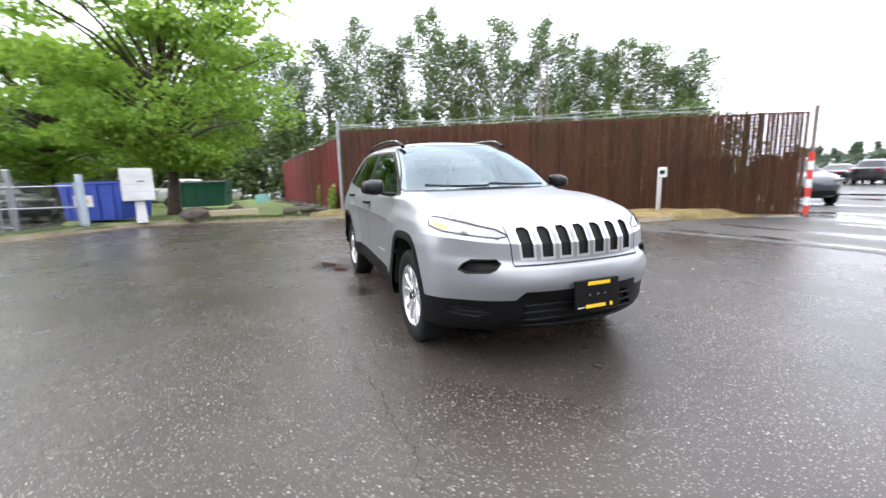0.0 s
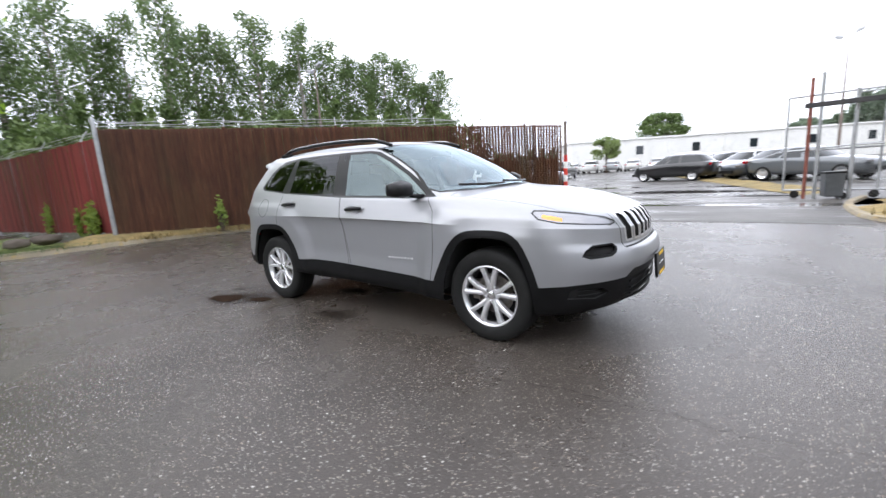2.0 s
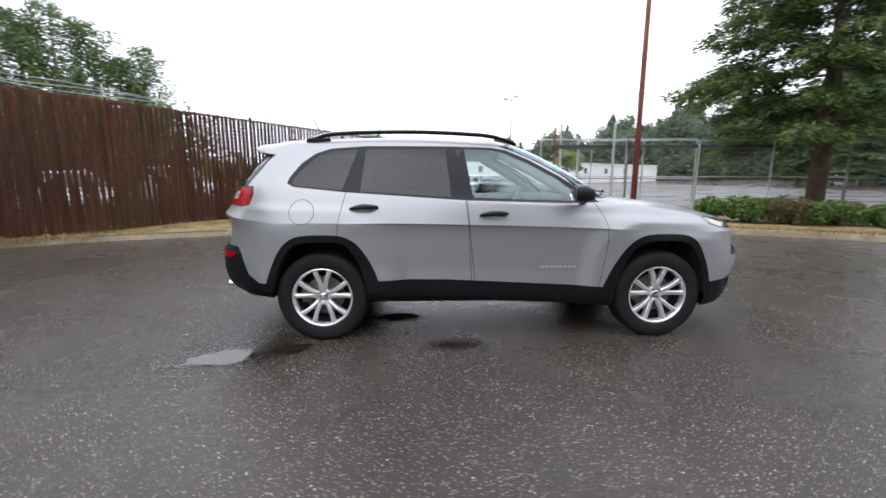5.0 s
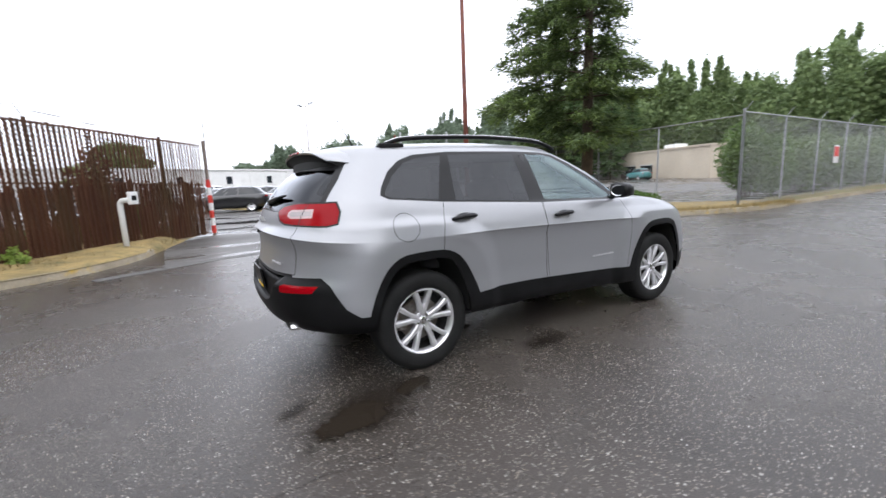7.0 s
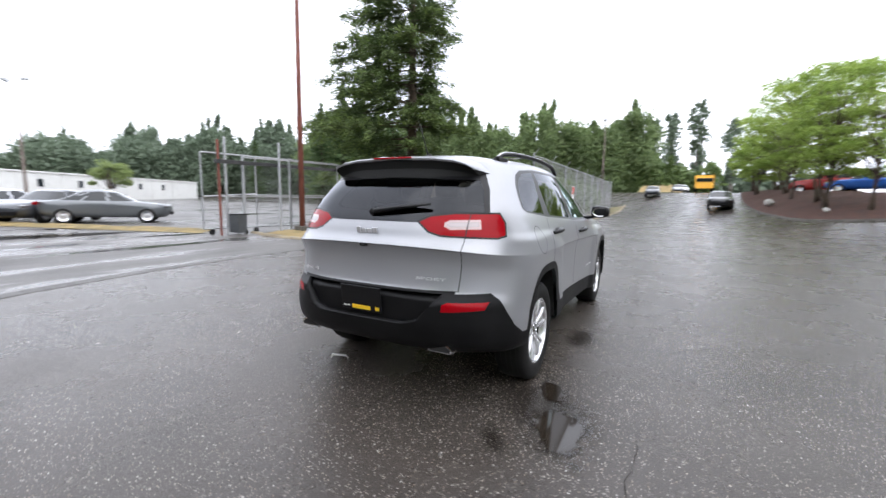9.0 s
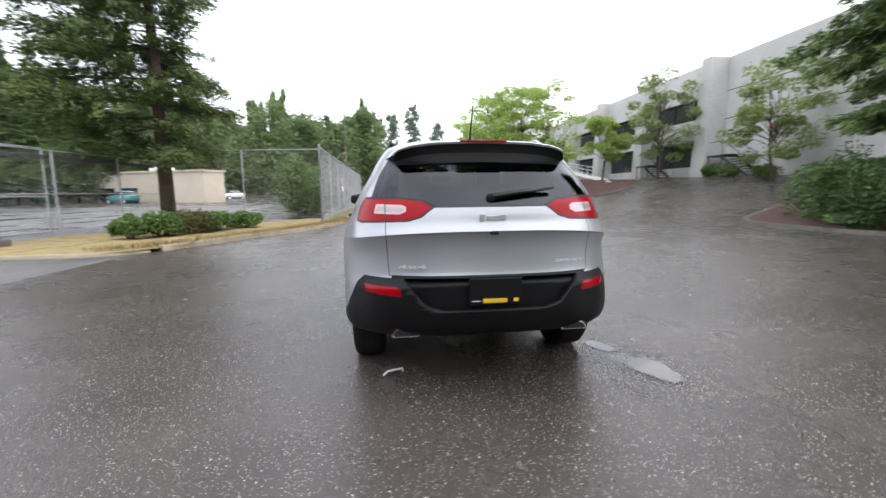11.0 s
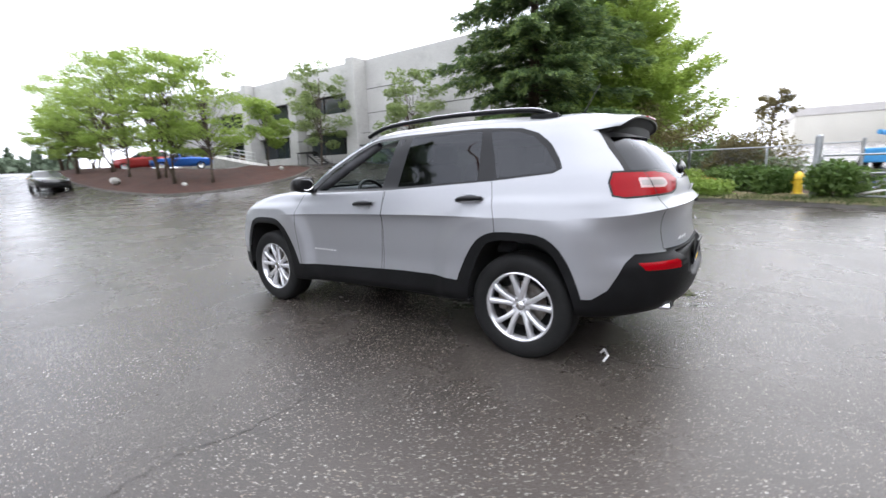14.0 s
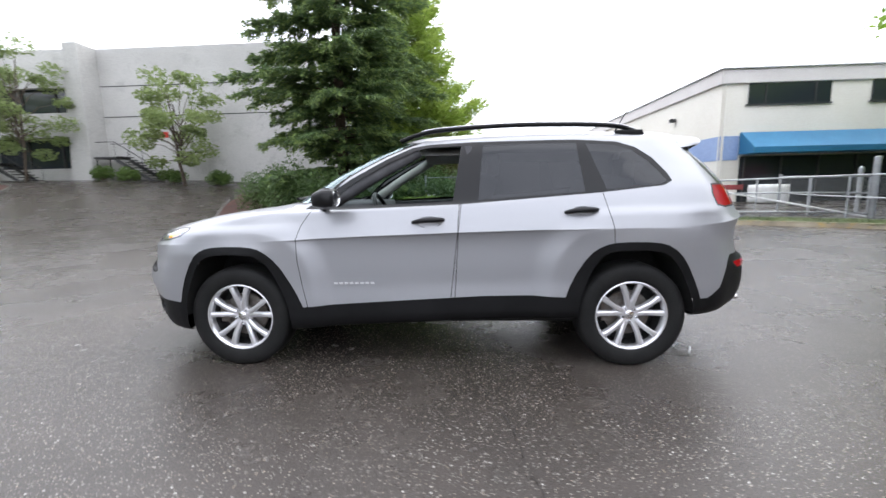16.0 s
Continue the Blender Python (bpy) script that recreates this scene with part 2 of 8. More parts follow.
def slat_material(name, a, b, c):
    """Fence slats: each a shade of its own, streaked down its length."""
    m = mat(name, a, 0.75)
    v = coords(m, (6, 6, 0.7))
    streak = noise_tex(m, v, 3.0, 6, 0.65)
    big = noise_tex(m, coords(m), 0.5, 4)
    n, l, _ = nodes_of(m)
    col = ramp(m, streak, (0.3, a), (0.55, b), (0.75, c))
    col = mix(m, ramp(m, big, (0.4, 0.0), (0.7, 0.6)), col, a)
    worn = noise_tex(m, coords(m, (1, 1, 0.35)), 1.3, 5, 0.6)
    col = mix(m, ramp(m, worn, (0.5, 0.0), (0.72, 0.55)), col, (c[0] * 0.45, c[1] * 0.5 + 0.01, c[2] * 0.5))
    col = mix(m, 0.5, col, ramp(m, piece_random(m), (0.0, 0.12), (1.0, 0.78)), "OVERLAY")
    to(m, "Base Color", col)
    bump(m, streak, 0.2, 0.004)
    return m


M_SLAT = slat_material("rust_brown_slat", (0.054, 0.0205, 0.011), (0.13, 0.048, 0.022), (0.21, 0.12, 0.055))
M_SLAT_RED = slat_material("red_slat", (0.2, 0.022, 0.024), (0.25, 0.035, 0.035), (0.3, 0.07, 0.06))


def leaf_material(name, a, b, through=0.35):
    m = mat(name, a, 0.6)
    n, l, p = nodes_of(m)
    rnd = n.new("ShaderNodeNewGeometry").outputs["Random Per Island"]
    big = noise_tex(m, coords(m), 0.6, 3)
    col = mix(m, 0.5, ramp(m, rnd, (0.0, a), (1.0, b)), ramp(m, big, (0.3, a), (0.7, b)))
    to(m, "Base Color", col)
    t, x = n.new("ShaderNodeBsdfTranslucent"), n.new("ShaderNodeMixShader")
    l.new(col, t.inputs[0])
    x.inputs[0].default_value = through
    l.new(p.outputs[0], x.inputs[1])
    l.new(t.outputs[0], x.inputs[2])
    l.new(x.outputs[0], n["Material Output"].inputs["Surface"])
    return m


M_LEAF_MAPLE = leaf_material("bright_maple_leaves", (0.1, 0.21, 0.022), (0.36, 0.53, 0.075), 0.5)
M_LEAF_POPLAR = leaf_material("poplar_leaves", (0.06, 0.11, 0.035), (0.15, 0.21, 0.075))
M_LEAF_WOOD = leaf_material("wood_leaves", (0.06, 0.105, 0.03), (0.16, 0.22, 0.07))
# distance haze is mixed into the next two leaf colours, which makes them paler
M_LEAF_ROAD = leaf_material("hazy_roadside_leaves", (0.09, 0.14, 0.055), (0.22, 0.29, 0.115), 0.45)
M_LEAF_HAZED = leaf_material("hazed_far_leaves", (0.1, 0.14, 0.095), (0.165, 0.215, 0.14))
M_LEAF_LIME = leaf_material("young_green_leaves", (0.17, 0.27, 0.045), (0.36, 0.45, 0.11), 0.5)
M_LEAF_DEAD = leaf_material("dry_brown_leaves", (0.06, 0.03, 0.015), (0.13, 0.07, 0.03), 0.3)
M_LEAF_GREY = leaf_material("grey_green_leaves", (0.15, 0.21, 0.07), (0.29, 0.35, 0.14), 0.45)
M_NEEDLE = leaf_material("spruce_needles", (0.04, 0.076, 0.03), (0.125, 0.195, 0.068), 0.35)
M_NEEDLE_PINE = leaf_material("pine_needles", (0.03, 0.055, 0.018), (0.1, 0.14, 0.042), 0.35)
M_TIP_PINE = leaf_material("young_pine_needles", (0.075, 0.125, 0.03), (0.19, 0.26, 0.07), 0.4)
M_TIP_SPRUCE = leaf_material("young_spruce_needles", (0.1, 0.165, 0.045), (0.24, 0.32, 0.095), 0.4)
M_LEAF_LARCH = leaf_material("larch_needles", (0.18, 0.27, 0.045), (0.36, 0.46, 0.1), 0.5)
M_LEAF_DARK = leaf_material("dark_shrub_leaves", (0.036, 0.075, 0.022), (0.11, 0.18, 0.05), 0.3)
M_LEAF_BROWNISH = leaf_material("brown_green_leaves", (0.08, 0.075, 0.03), (0.2, 0.16, 0.06), 0.4)
M_LEAF_BUSH = leaf_material("bush_leaves", (0.05, 0.11, 0.02), (0.14, 0.21, 0.05), 0.35)

# ---- mesh helpers ----


def mesh_of(name, bm, material, smooth=False, edge=None):
    me = bpy.data.meshes.new(name)
    bm.normal_update()
    bm.to_mesh(me)
    bm.free()
    for m in material if isinstance(material, (list, tuple)) else (material,):
        me.materials.append(m)
    if smooth:
        me.polygons.foreach_set("use_smooth", [True] * len(me.polygons))
        if edge:
            me.set_sharp_from_angle(angle=radians(edge))
    return me


def thing(name, label, category, at=(0, 0, 0), turn=0.0, group="", kind=""):
    """An empty at a thing's base; its parts hang on it."""
    ob = new(name)
    ob.empty_display_size = 0.2
    ob.matrix_basis = pose(*at, 0, 0, turn)
    return tagged(ob, label, category, group, kind)


def part(name, bm, material, parent, label="", smooth=False, edge=None, at=None):
    """Links a bmesh as one mesh object under a thing or a part."""
    ob = new(name, mesh_of(name, bm, material, smooth, edge))
    ob.parent = parent
    if at is not None:
        ob.matrix_basis = at
    return tagged(ob, label)


def solid(name, bm, material, label, category, smooth=False, edge=None, kind="", group="", at=None):
    """A thing that is one mesh."""
    ob = new(name, mesh_of(name, bm, material, smooth, edge))
    if at is not None:
        ob.matrix_basis = at
    return tagged(ob, label, category, group, kind)


def box(size, at=(0, 0, 0), bevel=0.0, turn=(0, 0, 0), bm=None, taper=None):
    """A box, its centre at at; bevelled; taper scales its top in x and y."""
    own = bmesh.new()
    bmesh.ops.create_cube(own, size=1.0)
    for v in own.verts:
        v.co = Vector((v.co.x * size[0], v.co.y * size[1], v.co.z * size[2]))
        if taper and v.co.z > 0:
            v.co.x *= taper[0]
            v.co.y *= taper[1]
    if bevel:
        bmesh.ops.bevel(own, geom=list(own.edges), offset=bevel, segments=2, profile=0.6, affect="EDGES")
    own.transform(pose(*at, *turn))
    if bm is None:
        return own
    return merge(bm, own)


def merge(bm, other):
    me = bpy.data.meshes.new("join")
    other.to_mesh(me)
    other.free()
    bm.from_mesh(me)
    bpy.data.meshes.remove(me)
    return bm


def tube(points, radius, sides=8, bm=None, caps=True, flat=1.0):
    """A pipe along points; radius may be one number or one a point."""
    bm = bm or bmesh.new()
    pts = [Vector(p) for p in points]
    rad = radius if isinstance(radius, (list, tuple)) else [radius] * len(pts)
    rings, last = [], None
    for i, p in enumerate(pts):
        d = (pts[min(i + 1, len(pts) - 1)] - pts[max(i - 1, 0)]).normalized()
        if last is None:
            side = d.cross(Vector((0, 0, 1)))
            if side.length < 0.05:
                side = Vector((1, 0, 0))
        else:
            side = last - d * last.dot(d)
        side.normalize()
        last = side
        up = side.cross(d).normalized()
        rings.append([bm.verts.new(p + (side * math.cos(a) + up * math.sin(a) * flat) * rad[i]) for a in (2 * math.pi * k / sides for k in range(sides))])
    for a, b in zip(rings, rings[1:]):
        for k in range(sides):
            bm.faces.new((a[k], a[(k + 1) % sides], b[(k + 1) % sides], b[k]))
    if caps:
        bm.faces.new(rings[0][::-1])
        bm.faces.new(rings[-1])
    return bm


def lathe(profile, steps=32, axis="Y", bm=None, closed=False):
    """A turned shape: profile of (radius, along), about the axis."""
    bm = bm or bmesh.new()
    rings = []
    for k in range(steps):
        a = 2 * math.pi * k / steps
        c, s = math.cos(a), math.sin(a)
        rings.append([bm.verts.new((r * c, h, r * s) if axis == "Y" else (r * c, r * s, h)) for r, h in profile])
    n = len(profile)
    for k in range(steps):
        a, b = rings[k], rings[(k + 1) % steps]
        for i in range(n if closed else n - 1):
            j = (i + 1) % n
            bm.faces.new((a[i], a[j], b[j], b[i]))
    bmesh.ops.remove_doubles(bm, verts=bm.verts, dist=1e-5)
    bmesh.ops.recalc_face_normals(bm, faces=bm.faces)
    return bm


def prism(outline, depth, at=None, bevel=0.0, bm=None):
    """An outline in x and z pushed along y by depth."""
    own = bmesh.new()
    f = own.faces.new([own.verts.new((x, 0, z)) for x, z in outline])
    got = bmesh.ops.extrude_face_region(own, geom=[f])
    for v in got["geom"]:
        if isinstance(v, bmesh.types.BMVert):
            v.co.y += depth
    bmesh.ops.recalc_face_normals(own, faces=own.faces)
    if bevel:
        bmesh.ops.bevel(own, geom=list(own.edges), offset=bevel, segments=2, profile=0.6, affect="EDGES")
    if at is not None:
        own.transform(at)
    return own if bm is None else merge(bm, own)


def along(points, step):
    """Points at even steps along a polyline, with the way ahead at each."""
    out, carry = [], 0.0
    for a, b in zip(points, points[1:]):
        a, b = Vector(a), Vector(b)
        d = (b - a).length
        s = carry
        while s < d:
            out.append((a.lerp(b, s / d), (b - a).normalized()))
            s += step
        carry = s - d
    return out


def smooth_line(points, per=8):
    """A Catmull-Rom line through the points."""
    p = [Vector(q) for q in points]
    p = [p[0] * 2 - p[1], *p, p[-1] * 2 - p[-2]]
    out = []
    for a, b, c, d in zip(p, p[1:], p[2:], p[3:]):
        for k in range(per):
            t = k / per
            out.append(0.5 * (2 * b + (c - a) * t + (2 * a - 5 * b + 4 * c - d) * t * t + (3 * b - a - 3 * c + d) * t ** 3))
    return out + [p[-2]]

# ---- ground ----


def ease(a, b, v):
    t = min(1.0, max(0.0, (v - a) / (b - a)))
    return t * t * (3 - 2 * t)


def gz(x, y):
    """The ground's height: level round the car, rising to the offices and up the road."""
    z = 2.2 * ease(15.0, 31.0, 0.45 * x - 0.9 * y)
    z += 0.017 * max(0.0, x - 46.0) if x < 260 else 0.017 * 214
    z += 0.12 * ease(10, 19, -y) * ease(3, 9, -x)
    return z


def ground_sheet():
    fine = list(np.arange(-60, 61, 2.0))
    far = [64, 70, 78, 88, 100, 115, 135, 160, 200, 260, 360, 520, 800, 1300]
    line = [-v for v in far[::-1]] + fine + far
    bm = bmesh.new()
    rows = [[bm.verts.new((x, y, gz(x, y))) for x in line] for y in line]
    for a, b in zip(rows, rows[1:]):
        for i in range(len(a) - 1):
            bm.faces.new((a[i], a[i + 1], b[i + 1], b[i]))
    return solid("ground", bm, M_ASPHALT, "wet grey asphalt strewn with pale stones", "ground", True, kind="structure")


ground_sheet()


def kerb(points, name="kerb", width=0.16, high=0.13, label="worn concrete kerb with dirt and faded yellow paint"):
    """A kerb swept along a line on the ground."""
    line = [p for p, _ in along(smooth_line([(*p, 0) for p in points], 6), 0.3)]
    bm = bmesh.new()
    prof = [(-0.02, -0.06), (0.0, high - 0.03), (0.03, high), (width - 0.02, high), (width, high - 0.02), (width, -0.06)]
    rings = []
    for i, p in enumerate(line):
        d = (line[min(i + 1, len(line) - 1)] - line[max(i - 1, 0)]).normalized()
        side = Vector((-d.y, d.x, 0))
        wob = 0.012 * noise.noise(p * 1.3)
        rings.append([bm.verts.new(p + side * (o + wob) + Vector((0, 0, gz(p.x, p.y) + z + wob * 0.6))) for o, z in prof])
    for a, b in zip(rings, rings[1:]):
        for k in range(len(prof) - 1):
            bm.faces.new((a[k], b[k], b[k + 1], a[k + 1]))
    for end in (rings[0], rings[-1]):
        bm.faces.new(end)
    bmesh.ops.recalc_face_normals(bm, faces=bm.faces)
    return solid(name, bm, M_KERB_DARK if "dark" in label else M_KERB, label, "kerb", True, 40, kind="structure")


def verge(front, back, h_front, h_back, material, name, label, category="verge", rough=0.04, across=8, kind="structure"):
    """A sheet of earth between two lines, lifted above the ground."""
    n = 60
    def even(line):
        pts = smooth_line([(*p, 0) for p in line], 6)
        d = [0.0]
        for a, b in zip(pts, pts[1:]):
            d.append(d[-1] + (b - a).length)
        return [Vector((np.interp(d[-1] * k / n, d, [q.x for q in pts]), np.interp(d[-1] * k / n, d, [q.y for q in pts]), 0)) for k in range(n + 1)]
    f, b = even(front), even(back)
    bm = bmesh.new()
    rows = []
    for i, (p, q) in enumerate(zip(f, b)):
        row = []
        end = min(1.0, 14 * i / n, 14 * (n - i) / n)
        for k in range(across + 1):
            t = k / across
            v = p.lerp(q, t)
            lift = (h_front + (h_back - h_front) * math.sin(t * math.pi / 2)) * end - 0.03 * (1 - end)
            row.append(bm.verts.new((v.x, v.y, gz(v.x, v.y) + lift + rough * noise.noise(v * 0.9) * min(1, 4 * t) + rough * 0.5 * noise.noise(v * 3.1) * min(1, 4 * t))))
        rows.append(row)
    for a, c in zip(rows, rows[1:]):
        for k in range(across):
            bm.faces.new((a[k], c[k], c[k + 1], a[k + 1]))
    bmesh.ops.recalc_face_normals(bm, faces=bm.faces)
    if sum(fc.normal.z for fc in bm.faces) < 0:
        bmesh.ops.reverse_faces(bm, faces=bm.faces)
    return solid(name, bm, material, label, category, True, kind=kind)


def tufts(line, spread, count, height, material, name, label, seed, lift=0.1):
    """Loose grass along a line: one mesh of many blades."""
    rng = np.random.default_rng(seed)
    pts = [p for p, _ in along([(*p, 0) for p in line], 0.05)]
    cos, polys = [], []
    for _ in range(count):
        p = pts[rng.integers(len(pts))]
        x, y = p.x + rng.normal(0, spread), p.y + rng.normal(0, spread)
        z = gz(x, y) + lift
        h, a, w = height * rng.uniform(0.4, 1.3), rng.uniform(0, 6.28), 0.006 + 0.008 * rng.random()
        lx, ly = rng.normal(0, 0.5) * h, rng.normal(0, 0.5) * h
        i = len(cos)
        cos += [(x - w * math.cos(a), y - w * math.sin(a), z), (x + w * math.cos(a), y + w * math.sin(a), z), (x + lx, y + ly, z + h)]
        polys.append((i, i + 1, i + 2))
    me = bpy.data.meshes.new(name)
    me.from_pydata(cos, [], polys)
    me.materials.append(material)
    return tagged(new(name, me), label, "grass", kind="stuff")


WEST_KERB = [(-6.2, -9.9), (-7.9, -8.8), (-9.9, -7.5), (-11.1, -6.4), (-11.6, -5.2), (-10.9, -3.0), (-10.4, -1.6), (-10.0, 0.2), (-9.7, 1.2), (-9.1, 2.4), (-8.2, 3.6), (-6.8, 4.5), (-5.2, 5.1), (-4.3, 5.75), (-3.7, 6.7), (-3.4, 7.8)]
GATE_KERB = [(5.1, 11.0), (4.62, 9.4), (4.5, 7.4), (4.7, 6.5), (5.4, 5.75), (6.6, 5.1), (8.0, 4.45), (9.4, 3.65), (11.9, 2.75), (13.4, 2.6), (16.6, 2.7), (25.0, 2.75), (36, 2.95), (52, 3.2)]
FENCE_A, FENCE_B = (-10.8, 0.3), (-2.29, 10.54)
RED_END = (-30.5, -1.5)

M_LITTER = mottled("leaf_litter", (0.13, 0.095, 0.05), (0.09, 0.1, 0.035), 2.0, 60, 0.95, relief=0.8, c=(0.2, 0.13, 0.06))
# kerbs run with the planted side on their left
kerb(WEST_KERB)
kerb(GATE_KERB[:5], high=0.075)
kerb(GATE_KERB[4:])
verge(WEST_KERB[6:], [(-11.6, -1.4), (-11.2, 0.4), (-10.6, 1.2), (-9.8, 2.4), (-8.6, 4.0), (-7.3, 5.6), (-6.0, 7.2), (-4.8, 8.6), (-3.6, 10.0), (-2.5, 11.2)], 0.125, 0.26, M_DRY, "dry_verge", "strip of dry straw-coloured grass behind the kerb")
verge(WEST_KERB[2:8], [(-34, -16.5), (-34, -12.5), (-34, -9.5), (-33, -6.2), (-32, -4), (-31, -1.9)], 0.125, 0.02, M_LAWN, "lawn", "green lawn with patches of dry grass", rough=0.12, across=20)
verge(GATE_KERB[2:11], [(4.9, 10.4), (6.0, 10.6), (8.0, 10.6), (9.6, 10.4), (11.0, 10.1), (13.3, 9.2), (14.6, 6.5), (15.6, 4.9), (17.4, 4.6)], 0.075, 0.05, M_DRY, "dry_verge", "strip of dry grass between kerb and fence")
verge(GATE_KERB[9:], [(13.5, 3.6), (16.6, 3.9), (25, 4.1), (36, 4.3), (52, 4.7)], 0.125, 0.16, M_LITTER, "grass_verge", "narrow strip of leaf litter and weeds along the road fence")
tufts([(-10.2, 0.6), (-9.2, 2.6), (-8.1, 4.0), (-6.4, 5.6), (-5.0, 6.8), (-3.7, 8.8)], 0.3, 7200, 0.13, M_DRY, "straw_grass", "dry straw-coloured grass at the fence foot", 3)
tufts([(5.0, 6.8), (5.8, 5.8), (7.2, 5.1), (9.6, 3.9), (12.0, 2.95), (15, 2.75)], 0.18, 4200, 0.12, M_DRY, "straw_grass", "dry straw-coloured grass behind the kerb", 4)
tufts([(-11.7, -4.6), (-11.0, -2.2), (-10.5, -0.4)], 0.3, 2600, 0.10, M_GRASS, "lawn_grass", "uncut green grass at the kerb", 5)

# gutter strip across the gateway
M_GUTTER = mottled("worn_gutter", (0.065, 0.062, 0.058), (0.1, 0.095, 0.09), 1.4, 35, 0.6)
gut = bmesh.new()
GUTTER = [(-4.1, 4.85), (-3.2, 5.3), (-2.2, 5.7), (-0.6, 6.05), (1.4, 6.25), (3.4, 6.25), (4.6, 6.15)]
for p, q in zip(GUTTER, GUTTER[1:]):
    run = Vector((q[0] - p[0], q[1] - p[1]))
    box((run.length - 0.015, 0.26, 0.05), ((p[0] + q[0]) / 2, (p[1] + q[1]) / 2, -0.017), 0.008, (0, 0, math.degrees(math.atan2(run.y, run.x))), bm=gut)
# older, rougher paving in the lot, wet in streaks
M_LOT = mat("old_lot_asphalt", (0.07, 0.07, 0.07), 0.5)
_lv = coords(M_LOT)
to(M_LOT, "Base Color", mix(M_LOT, 0.5, ramp(M_LOT, noise_tex(M_LOT, _lv, 0.5, 7, 0.65), (0.35, (0.05, 0.046, 0.042)), (0.65, (0.1, 0.094, 0.087))), ramp(M_LOT, noise_tex(M_LOT, _lv, 70, 3), (0.3, 0.25), (0.7, 0.75)), "OVERLAY"))
to(M_LOT, "Roughness", ramp(M_LOT, noise_tex(M_LOT, coords(M_LOT, (0.3, 1.1, 1.0)), 0.55, 6, 0.6), (0.36, 0.62), (0.52, 0.5), (0.58, 0.14)))
bump(M_LOT, noise_tex(M_LOT, _lv, 60, 4, 0.6), 0.3, 0.01)
lot = bmesh.new()
lot.faces.new([lot.verts.new((x, y, 0.004)) for x, y in [(-3.3, 7.6)] + [(x, y + 0.14) for x, y in GUTTER[1:]] + [(4.55, 9.4), (5.1, 11.0), (13.7, 9.9), (45, 13.0), (45, 84), (-45, 84), (-45, 30), (-10.9, 0.9), (-3.2, 10.0)]])
bmesh.ops.triangulate(lot, faces=lot.faces)
solid("lot_paving", lot, M_LOT, "old grey asphalt of the lot, wet in streaks", "paving", kind="structure")
solid("gutter", gut, M_GUTTER, "long concrete gutter strip across the gateway", "gutter", kind="structure")
M_CRACK = mat("asphalt_crack", (0.022, 0.019, 0.016), 0.9)


def crack(points, width, seed):
    """A ragged, slightly sunk-looking seam in the asphalt."""
    rng = random.Random(seed)
    bm = bmesh.new()
    line = [p for p, _ in along(smooth_line([(*p, 0) for p in points], 6), 0.035)]
    pair = []
    for i, p in enumerate(line):
        d = (line[min(i + 1, len(line) - 1)] - line[max(i - 1, 0)]).normalized()
        side = Vector((-d.y, d.x, 0))
        off = side * (0.05 * noise.noise(p * 4.0) + 0.018 * rng.uniform(-1, 1))
        w = width * (0.35 + rng.random()) * min(1, 0.2 + 3 * i / len(line), 0.2 + 3 * (len(line) - i) / len(line))
        pair.append((bm.verts.new(p + off + side * w + Vector((0, 0, gz(p.x, p.y) + 0.004))), bm.verts.new(p + off - side * w + Vector((0, 0, gz(p.x, p.y) + 0.004)))))
    for a, b in zip(pair, pair[1:]):
        bm.faces.new((a[0], a[1], b[1], b[0]))
    bmesh.ops.recalc_face_normals(bm, faces=bm.faces)
    if sum(f.normal.z for f in bm.faces) < 0:
        bmesh.ops.reverse_faces(bm, faces=bm.faces)
    return solid("asphalt_crack", bm, M_CRACK, "thin dark crack across the asphalt", "crack", kind="structure")


M_POOL = mat("still_water", (0.02, 0.0155, 0.0115), 0.06, 0.0)
M_DAMP = mat("soaked_asphalt", (0.022, 0.0175, 0.014), 0.22)


def ragged_rim(m, hard):
    """Water that gives out among the stones towards its rim."""
    n, l, p = nodes_of(m)
    tc = n.new("ShaderNodeTexCoord")
    ln = n.new("ShaderNodeVectorMath")
    ln.operation = "LENGTH"
    l.new(tc.outputs["Object"], ln.inputs[0])
    stones = noise_tex(m, coords(m), 26, 6, 0.75)
    blot = noise_tex(m, coords(m), 4.5, 4, 0.6)
    add = n.new("ShaderNodeMath")
    add.operation = "ADD"
    l.new(stones, add.inputs[0])
    l.new(blot, add.inputs[1])
    sub = n.new("ShaderNodeMath")
    sub.operation = "SUBTRACT"
    l.new(add.outputs[0], sub.inputs[0])
    l.new(ln.outputs["Value"], sub.inputs[1])
    cover = ramp(m, sub.outputs[0], (0.18, 0.0), (0.18 + hard, 1.0))
    t, x = n.new("ShaderNodeBsdfTransparent"), n.new("ShaderNodeMixShader")
    l.new(cover, x.inputs[0])
    l.new(t.outputs[0], x.inputs[1])
    l.new(p.outputs[0], x.inputs[2])
    l.new(x.outputs[0], n["Material Output"].inputs["Surface"])


ragged_rim(M_POOL, 0.16)
ragged_rim(M_DAMP, 0.8)


def pool(x, y, rx, ry, turn, deep=True):
    """A shallow puddle, or a soaked patch, that thins out to its rim."""
    bm = bmesh.new()
    bmesh.ops.create_circle(bm, cap_ends=True, segments=40, radius=1.25)
    ob = solid("puddle" if deep else "damp_patch", bm, M_POOL if deep else M_DAMP, "shallow puddle on the asphalt" if deep else "dark soaked patch of asphalt", "puddle", kind="structure")
    ob.matrix_basis = pose(x, y, gz(x, y) + (0.006 if deep else 0.003), 0, 0, turn) @ Matrix.Diagonal((rx, ry, 1, 1))
    return ob


# ---- fences ----


